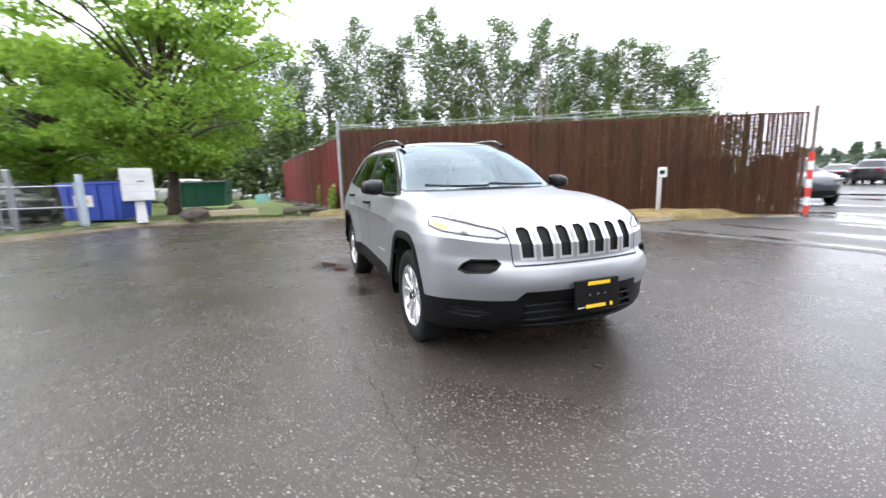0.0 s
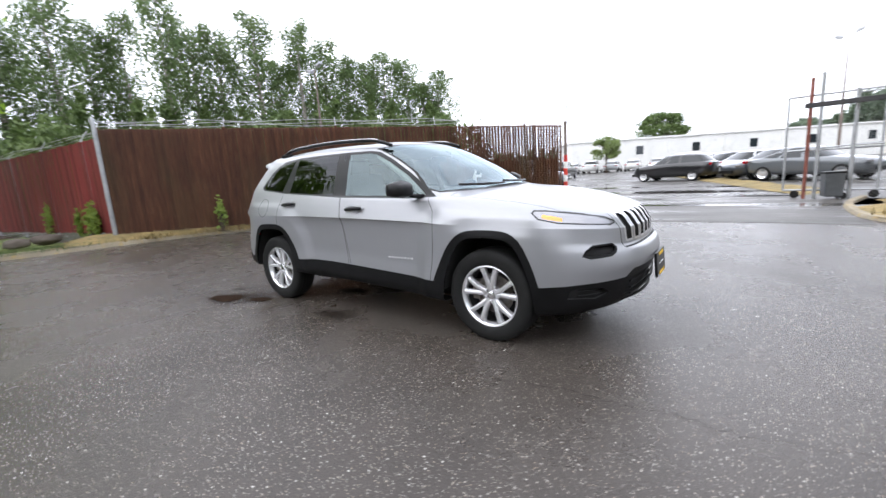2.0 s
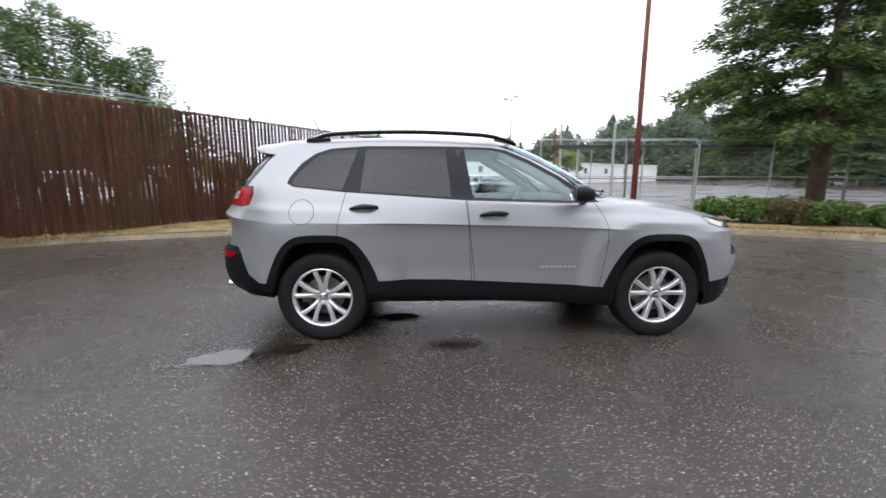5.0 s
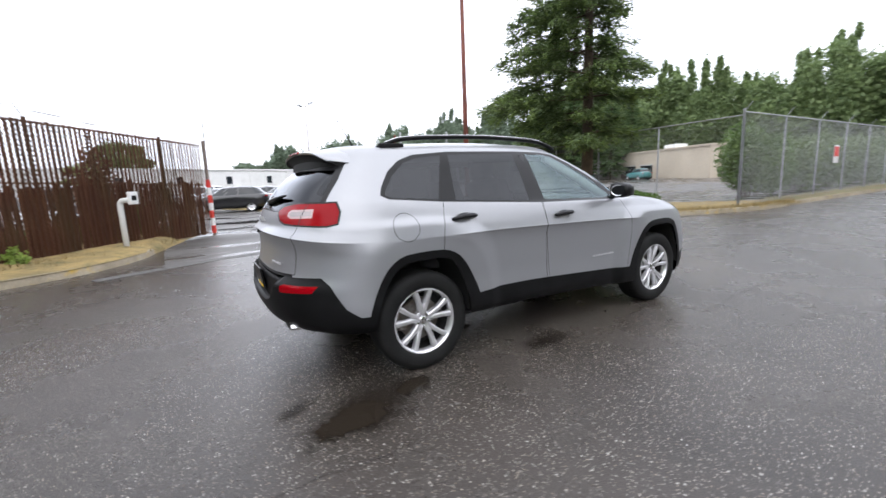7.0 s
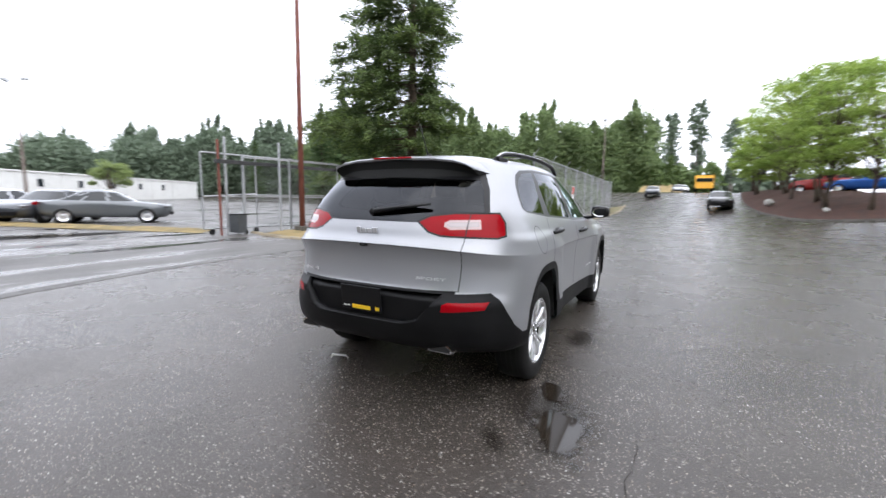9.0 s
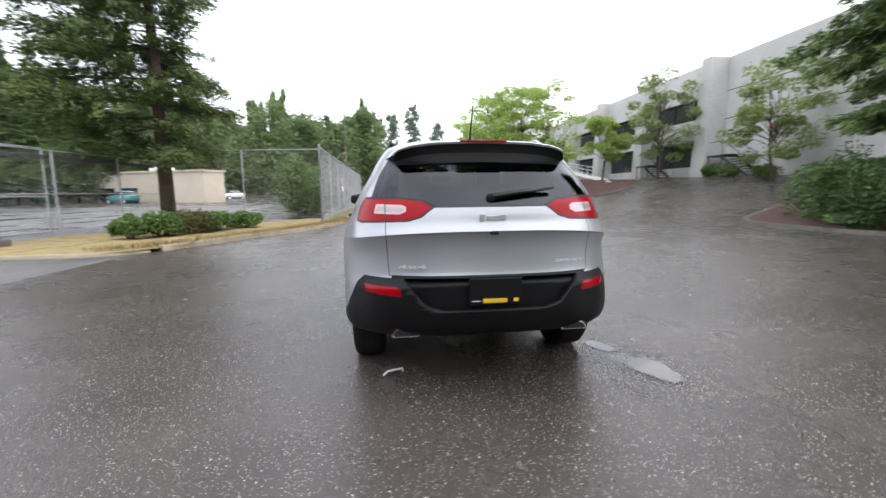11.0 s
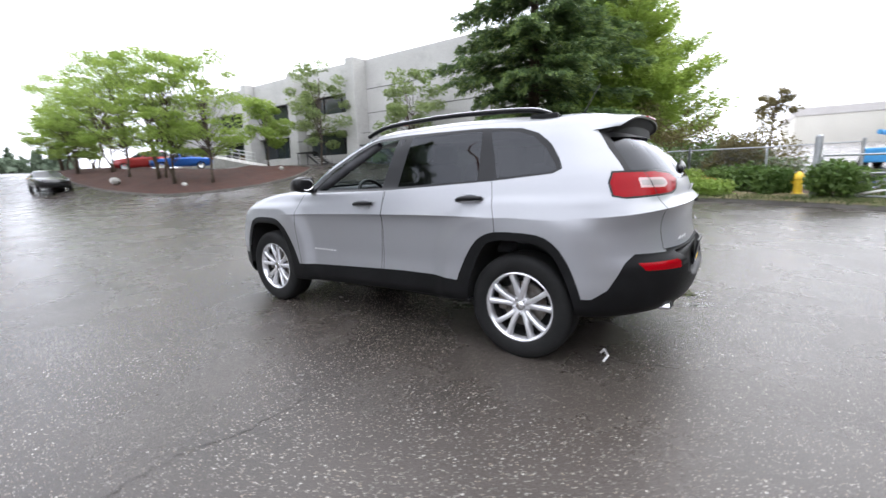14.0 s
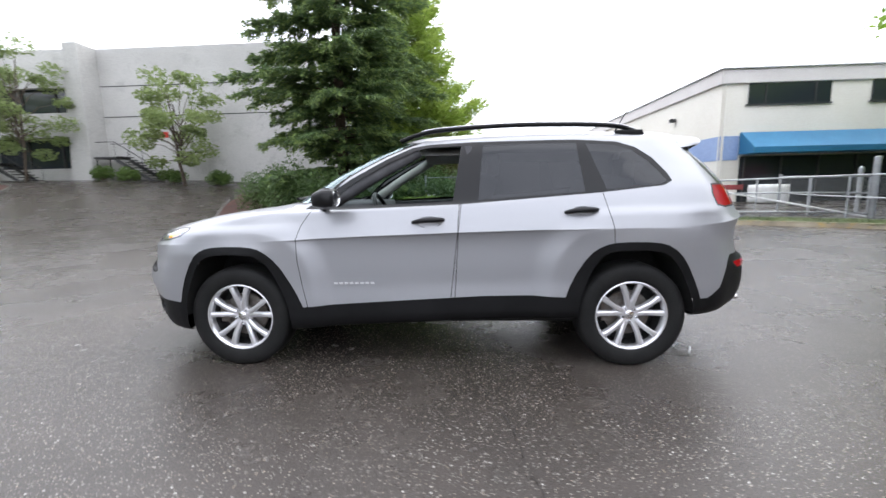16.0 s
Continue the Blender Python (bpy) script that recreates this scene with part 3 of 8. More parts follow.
def slat_fence(a, b, z0a, z0b, z1a, z1b, pitch, width, twist, material, name, label, post_step, arms=True, wires=3, seed=1):
    """Chain-link posts and rails filled with upright slats, barbed wire above."""
    a, b = Vector((*a, 0)), Vector((*b, 0))
    d = (b - a)
    length = d.length
    turn = math.degrees(math.atan2(d.y, d.x))
    f = thing(name, label, "fence", (a.x, a.y, 0), turn)
    rng = random.Random(seed)
    slat = bmesh.new()
    box((width, 0.006, 1.0), (0, 0, 0.5), bm=slat)
    me = mesh_of("slat", slat, material)
    n = int(length / pitch)
    for k in range(n):
        u = k / n
        ob = new("slat", me)
        ob.parent = f
        low, high = z0a + (z0b - z0a) * u + rng.uniform(0, 0.05), z1a + (z1b - z1a) * u - rng.uniform(0, 0.03)
        ob.matrix_basis = pose(0.05 + length * u, rng.uniform(-0.006, 0.006), low, rng.uniform(-0.2, 0.2), rng.uniform(-0.16, 0.16), twist + rng.uniform(-2.5, 2.5)) @ Matrix.Diagonal((1, 1, high - low, 1))
    if twist:
        backing = bmesh.new()
        for k in range(int(length / 0.06)):
            u = k * 0.06 / length
            lo = z0a + (z0b - z0a) * u
            if rng.random() < (0.06 if length - 5.4 < k * 0.06 < length - 0.2 else 0.66):
                continue
            top = (1.42 if k * 0.06 > length - 5.4 else 1.12) + 0.26 * noise.noise(Vector((k * 0.02, 3.0, 0))) + 0.1 * rng.uniform(-1, 1)
            box((0.055, 0.006, top), (k * 0.06 + 0.03, 0.03 + 0.006 * (k % 2), lo + top / 2), 0, (0, rng.uniform(-1, 1), 0), bm=backing)
        tagged(part("lower_slats", backing, material, f, "second, lower layer of darker slats"), kind="stuff")
    for k in range(int(length / post_step) + 1):
        x = k * post_step
        u = x / length
        low, high = z0a + (z0b - z0a) * u - 0.15, z1a + (z1b - z1a) * u + 0.04
        post = part("post", tube([(x, 0.05, low), (x, 0.05, high)], 0.036, 8), M_SLAT if twist else M_GALV, f)
        if arms:
            part("wire_arm", tube([(x, 0.05, high), (x, 0.22, high + 0.26)], 0.012, 6), M_GALV, post)
    if twist:
        cos, polys = [], []
        for way in (1, -1):
            k = -2.6
            while k < length + 2.6:
                c0, c1 = max(0.0, min(length, k)), max(0.0, min(length, k + 2.6 * 0.6))
                if c1 - c0 > 0.01:
                    u0, u1 = (c0 - k) / 1.56, (c1 - k) / 1.56
                    if way < 0:
                        u0, u1 = 1 - u0, 1 - u1
                    i = len(cos)
                    for c, u in ((c0, u0), (c1, u1)):
                        lo, hi = z0a + (z0b - z0a) * c / length, z1a + (z1b - z1a) * c / length
                        z = lo + (hi - lo) * u
                        cos += [(c, -0.063, z), (c + 0.0045, -0.055, z + 0.0045), (c - 0.0045, -0.055, z - 0.0045)]
                    polys += [(i, i + 1, i + 4, i + 3), (i + 1, i + 2, i + 5, i + 4), (i + 2, i, i + 3, i + 5)]
                k += 0.052
        wire = bpy.data.meshes.new("wire_mesh")
        wire.from_pydata(cos, [], polys)
        wire.materials.append(M_SLAT)
        w = new("wire_mesh", wire)
        w.parent = f
        tagged(w, "rusty woven wire", kind="stuff")
    for t in (0.02, 0.56, 0.985) if twist else (0.02, 0.985):
        part("rail", tube([(0, 0.035, z0a + (z1a - z0a) * t), (length, 0.035, z0b + (z1b - z0b) * t)], 0.02, 6), M_SLAT, f)
    for k in range(wires):
        pts = []
        for i in range(60):
            u = i / 59
            pts.append((length * u, 0.07 + 0.06 * k + 0.02 * math.sin(u * 40 + k * 2), z1a + (z1b - z1a) * u + 0.07 + 0.075 * k + 0.028 * math.sin(u * 27 + k * 1.7)))
        part("barbed_wire", tube(pts, 0.007, 4), M_GALV, f)
    return f


def mesh_fence(points, z_low, z_high, name, label, post_step=2.6, pitch=0.09, arms=True, wire=0.0017, rail_mid=False):
    """Chain-link: posts, top rail and the woven wires as thin rods."""
    f = thing(name, label, "fence")
    for a, b in zip(points, points[1:]):
        a, b = Vector((*a, 0)), Vector((*b, 0))
        d, length = (b - a).normalized(), (b - a).length
        up = z_high - z_low
        cos, polys = [], []
        side = Vector((-d.y, d.x, 0))
        for way in (1, -1):
            k = -up
            while k < length + up:
                s0, s1 = (k, k + up) if way > 0 else (k + up, k)
                c0, c1 = max(0.0, min(length, s0)), max(0.0, min(length, s1))
                if abs(c1 - c0) > 1e-6:
                    h0 = z_low + up * (c0 - s0) / (s1 - s0)
                    h1 = z_low + up * (c1 - s0) / (s1 - s0)
                    p, q = a + d * c0, a + d * c1
                    p.z, q.z = h0 + gz(p.x, p.y), h1 + gz(q.x, q.y)
                    i = len(cos)
                    for e in (p, q):
                        cos += [(e + side * wire)[:], (e - side * wire * 0.5 + Vector((0, 0, wire)))[:], (e - side * wire * 0.5 - Vector((0, 0, wire)))[:]]
                    polys += [(i, i + 1, i + 4, i + 3), (i + 1, i + 2, i + 5, i + 4), (i + 2, i, i + 3, i + 5)]
                k += pitch
        me = bpy.data.meshes.new("wire_mesh")
        me.from_pydata(cos, [], polys)
        me.materials.append(M_WIRE)
        w = new("wire_mesh", me)
        w.parent = f
        tagged(w, "woven galvanised wire", kind="stuff")
        n = max(1, round(length / post_step))
        for k in range(n + 1):
            p = a + d * (length * k / n)
            g = gz(p.x, p.y)
            big = 0.045 if k in (0, n) else 0.03
            post = part("post", tube([(p.x, p.y, g - 0.1), (p.x, p.y, g + z_high + (0.1 if big > 0.04 else 0.02))], big, 10), M_GALV, f)
            if arms:
                part("wire_arm", tube([(p.x, p.y, g + z_high), (p.x + side.x * 0.2, p.y + side.y * 0.2, g + z_high + 0.28)], 0.014, 6), M_GALV, post)
        for z in (z_high,) + ((z_low + up * 0.5,) if rail_mid else ()):
            rows = [a + d * (length * k / 12) for k in range(13)]
            part("rail", tube([(r.x, r.y, gz(r.x, r.y) + z) for r in rows], 0.021, 6), M_GALV, f)
    return f


slat_fence(FENCE_A, FENCE_B, 0.24, 0.06, 2.98, 2.62, 0.1, 0.108, 29, M_SLAT, "slatted_fence", "tall rust-brown slatted chain-link fence topped with barbed wire", 3.0)
slat_fence(RED_END, FENCE_A, 0.0, 0.25, 2.72, 2.78, 0.115, 0.112, 0, M_SLAT_RED, "slatted_fence", "long dull-red slatted fence with barbed-wire arms", 3.1, seed=2)
part_post = thing("corner_post", "grey galvanised corner post between the two slatted fences", "post", (FENCE_A[0], FENCE_A[1], 0))
part("shaft", tube([(0.06, -0.06, 0.1), (0.06, -0.06, 3.2)], 0.055, 12), M_GALV, part_post)
part("cap", lathe([(0.0, 0.06), (0.05, 0.04), (0.062, 0.0)], 12, "Z"), M_GALV, part_post, at=pose(0.06, -0.06, 3.2))

end_post = thing("striped_post", "gate post banded red and white at the foot", "post", (FENCE_B[0] + 0.12, FENCE_B[1] + 0.02, 0))
part("shaft", tube([(0, 0, 0), (0, 0, 2.72)], 0.05, 12), M_GREYPOLE, end_post)
for k in range(7):
    part("band", lathe([(0.058, 0.0), (0.062, 0.01), (0.062, 0.21), (0.058, 0.22)], 16, "Z"), M_RED_PAINT if k % 2 == 0 else M_WHITE, end_post, "red band" if k % 2 == 0 else "white band", at=pose(0, 0, 0.08 + 0.22 * k))
part("whip", tube([(0.05, 0, 2.6), (0.05, 0, 3.25)], 0.018, 8), M_GALV, end_post)

mesh_fence([(42, 3.89), (12.84, 3.42)], 0.08, 3.1, "road_fence", "tall chain-link fence along the road with wire arms", 3.1, pitch=0.08, wire=0.0024)
mesh_fence([(12.84, 3.42), (13.6, 9.6)], 0.08, 3.0, "lot_fence", "chain-link fence turning in towards the lot", 3.0, arms=False)
mesh_fence([(13.6, 9.6), (6.5, 10.6), (4.9, 11.0)], 0.08, 2.55, "lot_fence", "chain-link fence along the lot with a middle rail", 2.7, arms=False, rail_mid=True)

gate = thing("rolling_gate", "chain-link rolling gate with pipe frame, slid open", "gate")
gl = Vector((3.62, 11.25, 0))
gd = Vector((0.985, -0.12, 0)).normalized()
for z in (0.22, 1.25, 2.62):
    part("rail", tube([gl + Vector((0, 0, z)), gl + gd * 5.4 + Vector((0, 0, z))], 0.026, 8), M_GALV, gate)
for k in range(4):
    part("upright", tube([gl + gd * (1.8 * k) + Vector((0, 0, 0.22)), gl + gd * (1.8 * k) + Vector((0, 0, 2.62))], 0.026, 8), M_GALV, gate)
part("brace", tube([gl + Vector((0, 0, 1.25)), gl + gd * 1.8 + Vector((0, 0, 1.35))], 0.02, 8), M_GALV, gate)
part("track_beam", box((9.4, 0.1, 0.12), (4.5, 0, 2.36), 0.01), M_SHADE_STEEL, gate, "dark steel track beam over the gate", at=pose(gl.x + 0.5, gl.y - 0.28, 0, 0, 0, -7))
for k in (0, 1):
    part("roller", lathe([(0.0, -0.03), (0.09, -0.03), (0.1, 0.0), (0.09, 0.03), (0.0, 0.03)], 20), M_RUBBER, gate, "black gate roller", True, 40, at=pose(*(gl + gd * (0.25 + 1.5 * k) + Vector((0, 0, 0.11)))))
for nm, off, hgt, mt in (("gate_post", (0.42, -0.25), 3.0, M_RUSTPOLE), ("gate_post", (0.62, -0.3), 3.1, M_GALV), ("gate_post", (2.35, -0.75), 3.1, M_GALV)):
    g = thing(nm, "tall gate guide post", "post", (gl.x + off[0], gl.y + off[1], 0))
    part("shaft", tube([(0, 0, -0.1), (0, 0, hgt)], 0.04, 10), mt, g)
    part("cap", lathe([(0.0, 0.04), (0.035, 0.03), (0.045, 0.0)], 10, "Z"), mt, g, at=pose(0, 0, hgt))
bin_ = thing("waste_bin", "dark grey wheeled bin beside the gate", "bin", (gl.x + 0.95, gl.y - 0.35, 0), 10)
bin_.matrix_basis = bin_.matrix_basis @ Matrix.Diagonal((0.7, 0.7, 0.86, 1))
part("bin_body", box((0.5, 0.55, 0.68), (0, 0, 0.42), 0.04, taper=(1.12, 1.12)), mottled("grey_bin_plastic", (0.05, 0.055, 0.06), (0.07, 0.075, 0.08), 4, 60, 0.5), bin_)
part("lid", box((0.6, 0.66, 0.05), (0, 0, 0.78), 0.02), M_CLAD, bin_)
for s in (-1, 1):
    part("bin_wheel", lathe([(0.0, -0.02), (0.09, -0.02), (0.1, 0), (0.09, 0.02), (0, 0.02)], 16), M_RUBBER, bin_, at=pose(0.25, 0.25 * s, 0.1))

pole = thing("tall_pole", "very tall rust-red steel pole on a square foot", "pole", (6.62, 10.14, 0.04))
part("shaft", tube([(0, 0, 0), (0, 0, 6), (0.02, 0, 13.5)], [0.1, 0.08, 0.055], 14), M_RUSTPOLE, pole, "", True)
part("foot", box((0.42, 0.42, 0.22), (0, 0, 0.06), 0.03), M_KERB_DARK, pole, "dirty square concrete foot")
part("collar", lathe([(0.08, 3.9), (0.1, 3.92), (0.1, 4.05), (0.08, 4.08)], 14, "Z"), M_RUSTPOLE, pole)


M_LOT_DRY = mottled("lot_straw", (0.26, 0.19, 0.075), (0.14, 0.11, 0.045), 1.6, 50, 0.95, relief=0.7)
verge([(4.3, 11.6), (3.4, 14.0), (2.2, 18.0), (0.6, 23.0), (-1.5, 30.0)], [(5.2, 12.2), (4.6, 14.4), (3.4, 18.4), (1.8, 23.4), (-0.3, 30.4)], 0.02, 0.07, M_LOT_DRY, "dry_strip", "strip of straw-coloured weeds under the slanted row of cars")


def keypad_post(x, y, turn):
    p = thing("keypad_post", "white bent-pipe entry keypad post on the verge", "post", (x, y, 0.15), turn)
    pts = [(0, 0, -0.2), (0, 0, 0.9), (0.01, 0, 0.98), (0.06, 0, 1.03), (0.14, 0, 1.04), (0.32, 0, 1.04)]
    part("pipe", tube(pts, 0.055, 12), M_WHITE, p, "", True)
    part("keypad", box((0.08, 0.2, 0.26), (0.32, -0.02, 1.08), 0.015), M_WHITE, p, "pale keypad box")
    part("keys", box((0.09, 0.12, 0.1), (0.32, -0.03, 1.08), 0.005), M_CLAD, p)
    return p


keypad_post(-3.93, 7.55, -35)

# ---- trees ----


def leaf_mesh(name, centres, size, material, rng, flat=0.0, long=1.6, axes=None):
    """Leaves as small pointed blades at the centres, turned at random or near their axes; flat lays them level."""
    c = np.asarray(centres)
    n = len(c)
    u = rng.normal(size=(n, 3))
    u[:, 2] *= (1 - flat)
    if axes is not None:
        u = np.asarray(axes) + 0.32 * u
    u /= np.linalg.norm(u, axis=1)[:, None]
    w = rng.normal(size=(n, 3))
    w[:, 2] *= (1 - flat)
    w -= u * (w * u).sum(1)[:, None]
    w /= np.linalg.norm(w, axis=1)[:, None]
    s = (size * rng.uniform(0.6, 1.35, n))[:, None]
    quad = np.stack([c - u * s * long * 0.5, c + w * s * 0.42, c + u * s * long * 0.5, c - w * s * 0.42], 1).reshape(-1, 3)
    me = bpy.data.meshes.new(name)
    me.vertices.add(4 * n)
    me.vertices.foreach_set("co", quad.ravel())
    me.loops.add(4 * n)
    me.loops.foreach_set("vertex_index", np.arange(4 * n))
    me.polygons.add(n)
    me.polygons.foreach_set("loop_start", np.arange(0, 4 * n, 4))
    me.polygons.foreach_set("loop_total", np.full(n, 4))
    me.materials.append(material)
    me.update(calc_edges=True)
    return me


def broadleaf(name, label, at, height, fork, radius, clumps, leaves, leaf, material, seed, trunk=0.16, bark=None, low=0.42, droop=0.0, stems=1, deep=0.7, spread=False):
    """A tapered trunk, limbs out to clumps, and leaves in uneven clumps with gaps."""
    rng = np.random.default_rng(seed)
    tree = thing(name, label, "tree", (at[0], at[1], gz(at[0], at[1]) + (at[2] if len(at) > 2 else 0)))
    bark = bark or M_BARK
    cents, sizes = [], []
    tr = bmesh.new()
    for st in range(stems):
        ox, oy = (0, 0) if stems == 1 else (0.25 * math.cos(st * 2.1), 0.25 * math.sin(st * 2.1))
        lean = (rng.normal(0, 0.03) * height + ox * 2.5, rng.normal(0, 0.03) * height + oy * 2.5)
        tube([(ox, oy, -0.15), (ox * 1.2, oy * 1.2, 0.4), (ox + lean[0] * 0.4, oy + lean[1] * 0.4, fork), (ox + lean[0], oy + lean[1], height * 0.85)], [trunk * 1.35, trunk, trunk * 0.8, trunk * 0.12], 10, tr)
    for k in range(clumps):
        a = rng.uniform(0, 2 * math.pi)
        t = rng.uniform(0, 1) ** 0.8
        z = height * (low + (0.94 - low) * t)
        shape = math.sin(math.pi * (0.22 + 0.78 * (1 - t) if spread else 0.14 + 0.72 * (1 - t))) ** 0.6
        r = radius * shape * math.sqrt(rng.uniform(0.15, 1.0))
        c = np.array([r * math.cos(a), r * math.sin(a), z - droop * r])
        cents.append(c)
        sizes.append(radius * rng.uniform(0.16, 0.34))
        root_z = fork * 0.8 + (z - fork * 0.8) * rng.uniform(0.25, 0.6)
        mid = (c[0] * 0.45, c[1] * 0.45, root_z + (z - root_z) * 0.55)
        tube([(0, 0, root_z), mid, tuple(c)], [trunk * 0.35, trunk * 0.2, trunk * 0.05], 5, tr, caps=False)
    part("trunk", tr, bark, tree, "", True)
    pts = []
    each = max(1, leaves // clumps)
    for c, s in zip(cents, sizes):
        d = rng.normal(size=(each, 3))
        d /= np.linalg.norm(d, axis=1)[:, None]
        rr = s * rng.uniform(0.25, 1.15, each) ** 0.6
        q = c + d * rr[:, None] * np.array([1.15, 1.15, deep])
        pts.append(q)
    me = leaf_mesh("crown", np.concatenate(pts), leaf, material, rng, 0.35)
    crown = new("crown", me)
    crown.parent = tree
    return tree


def poplar(name, label, at, height, radius, leaves, leaf, material, seed):
    """A tall narrow tree, leafy most of the way down, with a ragged outline."""
    rng = np.random.default_rng(seed)
    tree = thing(name, label, "tree", (at[0], at[1], gz(at[0], at[1])))
    tr = tube([(0, 0, -0.2), (0.1, 0, height * 0.4), (0, 0.1, height * 0.95)], [radius * 0.11, radius * 0.08, 0.02], 8)
    pts = []
    clumps = 46
    for k in range(clumps):
        t = (k + rng.random()) / clumps
        z = height * (0.16 + 0.84 * t)
        w = radius * (0.35 + 0.65 * math.sin(math.pi * min(1, 0.12 + 0.95 * (1 - t) ** 0.75))) * (1 - 0.45 * t)
        a = rng.uniform(0, 6.283)
        r = w * rng.uniform(0.2, 0.95)
        c = np.array([r * math.cos(a), r * math.sin(a), z])
        tube([(0, 0, z - r * 0.9), tuple(c)], [0.05, 0.015], 4, tr, caps=False)
        m = leaves // clumps
        d = rng.normal(size=(m, 3))
        d /= np.linalg.norm(d, axis=1)[:, None]
        pts.append(c + d * (w * rng.uniform(0.15, 0.62, m))[:, None] * np.array([1, 1, 1.25]))
    part("trunk", tr, M_BARK_PALE, tree, "", True)
    crown = new("crown", leaf_mesh("crown", np.concatenate(pts), leaf, material, rng, 0.1))
    crown.parent = tree
    return tree


def conifer(name, label, at, height, radius, whorls, leaf, material, seed, low=0.06, ragged=0.25, per=7, sprays=34, power=0.9, sag=0.25, trunk=0.2, long=2.0, foot=0.0, tips=None, lop=(0.0, 0.0), bare=0.1, fan=0.34, hang=(0.1, 0.4), puff=0.035):
    """Boughs in tiers round a straight trunk; each bears twigs to both sides, set with needles, in pads with gaps between."""
    rng = np.random.default_rng(seed)
    tree = thing(name, label, "tree", (at[0], at[1], gz(at[0], at[1]) + (at[2] if len(at) > 2 else 0)))
    tr = tube([(0, 0, -0.2), (0, 0, height * 0.5), (0.03, 0, height)], [trunk, trunk * 0.6, 0.02], 10)
    pts, dirs, outer = [], [], []
    for k in range(whorls):
        for j in range(per):
            t = (k + 0.9 * rng.random()) / whorls
            z = height * (low + (0.985 - low) * t)
            a = 6.283 * (j + 0.9 * rng.random()) / per
            reach = radius * (1 - t) ** power * rng.uniform(1 - ragged, 1 + ragged * 0.35) * (1 - foot * (1 - ease(0, 0.34, t))) * (1 + lop[1] * math.cos(a - radians(lop[0])) * (1 - t)) + 0.15
            ca, sa = math.cos(a), math.sin(a)
            lift = rng.uniform(-0.04, 0.14)
            line = [(reach * u * ca, reach * u * sa, z + reach * (lift * u - sag * u * u)) for u in (0.0, 0.35, 0.7, 1.0)]
            tube(line, [0.035 * (1 - t) + 0.012, 0.025 * (1 - t) + 0.01, 0.012, 0.005], 4, tr, caps=False)
            twigs = max(4, int(reach / 0.2))
            first = bare + 0.15 * rng.random()
            for i in range(twigs):
                u = first + (1 - first) * (i + rng.random()) / twigs
                turn = a + (1 if i % 2 else -1) * rng.uniform(0.5, 1.15)
                run = (fan * reach * (1.12 - u) + 0.16) * rng.uniform(0.6, 1.25)
                m = max(5, int(sprays * run))
                w = rng.random(m) ** 0.8
                drop = rng.uniform(*hang)
                d = np.array([math.cos(turn), math.sin(turn), 0.06])
                p = np.stack([reach * u * ca + run * w * d[0], reach * u * sa + run * w * d[1], z + reach * (lift * u - sag * u * u) + run * (0.06 * w - drop * w * w)], 1)
                pts.append(p + rng.normal(size=(m, 3)) * np.array([0.05 + puff * 0.5, 0.05 + puff * 0.5, puff]))
                dirs.append(np.stack([np.full(m, d[0]), np.full(m, d[1]), 0.06 - 2 * drop * w], 1) + 0.5 * np.array([ca, sa, 0.0]))
                outer.append(w * (0.5 + 0.5 * u))
    # short shoots that clothe the leader between the upper tiers
    m = int(sprays * 6)
    t = rng.uniform(0.5, 1.0, m)
    shoot = radius * (0.06 + 0.3 * (1 - t))
    pts.append(np.stack([rng.normal(size=m) * shoot * 0.55, rng.normal(size=m) * shoot * 0.55, height * (low + (1.0 - low) * t)], 1))
    dirs.append(rng.normal(size=(m, 3)))
    outer.append(np.zeros(m))
    part("trunk", tr, M_BARK, tree, "", True)
    pts, dirs, outer = np.concatenate(pts), np.concatenate(dirs), np.concatenate(outer)
    dirs /= np.linalg.norm(dirs, axis=1)[:, None]
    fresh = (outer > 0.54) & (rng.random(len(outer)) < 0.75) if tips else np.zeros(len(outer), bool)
    crown = new("crown", leaf_mesh("crown", pts[~fresh], leaf, material, rng, 0.4, long, dirs[~fresh]))
    crown.parent = tree
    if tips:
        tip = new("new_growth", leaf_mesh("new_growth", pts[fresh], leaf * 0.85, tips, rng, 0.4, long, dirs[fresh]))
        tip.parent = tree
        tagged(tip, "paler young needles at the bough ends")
    return tree


def bush(name, label, at, rx, ry, h, leaves, leaf, material, seed, kind=""):
    """A low mound of leafy stems."""
    rng = np.random.default_rng(seed)
    b = thing(name, label, "bush", (at[0], at[1], gz(at[0], at[1]) + (at[2] if len(at) > 2 else 0)), 0, kind=kind)
    lumps = 14
    st = bmesh.new()
    pts = []
    for k in range(lumps):
        a, r = rng.uniform(0, 6.283), math.sqrt(rng.random()) * 0.75
        c = np.array([rx * r * math.cos(a), ry * r * math.sin(a), h * rng.uniform(0.35, 0.72) * (1.05 - 0.5 * r)])
        tube([(c[0] * 0.3, c[1] * 0.3, -0.05), tuple(c)], [0.02, 0.006], 4, st, caps=False)
        m = leaves // lumps
        d = rng.normal(size=(m, 3))
        d /= np.linalg.norm(d, axis=1)[:, None]
        q = c + d * rng.uniform(0.2, 1.0, m)[:, None] ** 0.5 * np.array([rx * 0.42, ry * 0.42, h * 0.36])
        q[:, 2] = np.abs(q[:, 2])
        pts.append(q)
    part("stems", st, M_BARK, b)
    crown = new("foliage", leaf_mesh("foliage", np.concatenate(pts), leaf, material, rng, 0.2))
    crown.parent = b
    return b


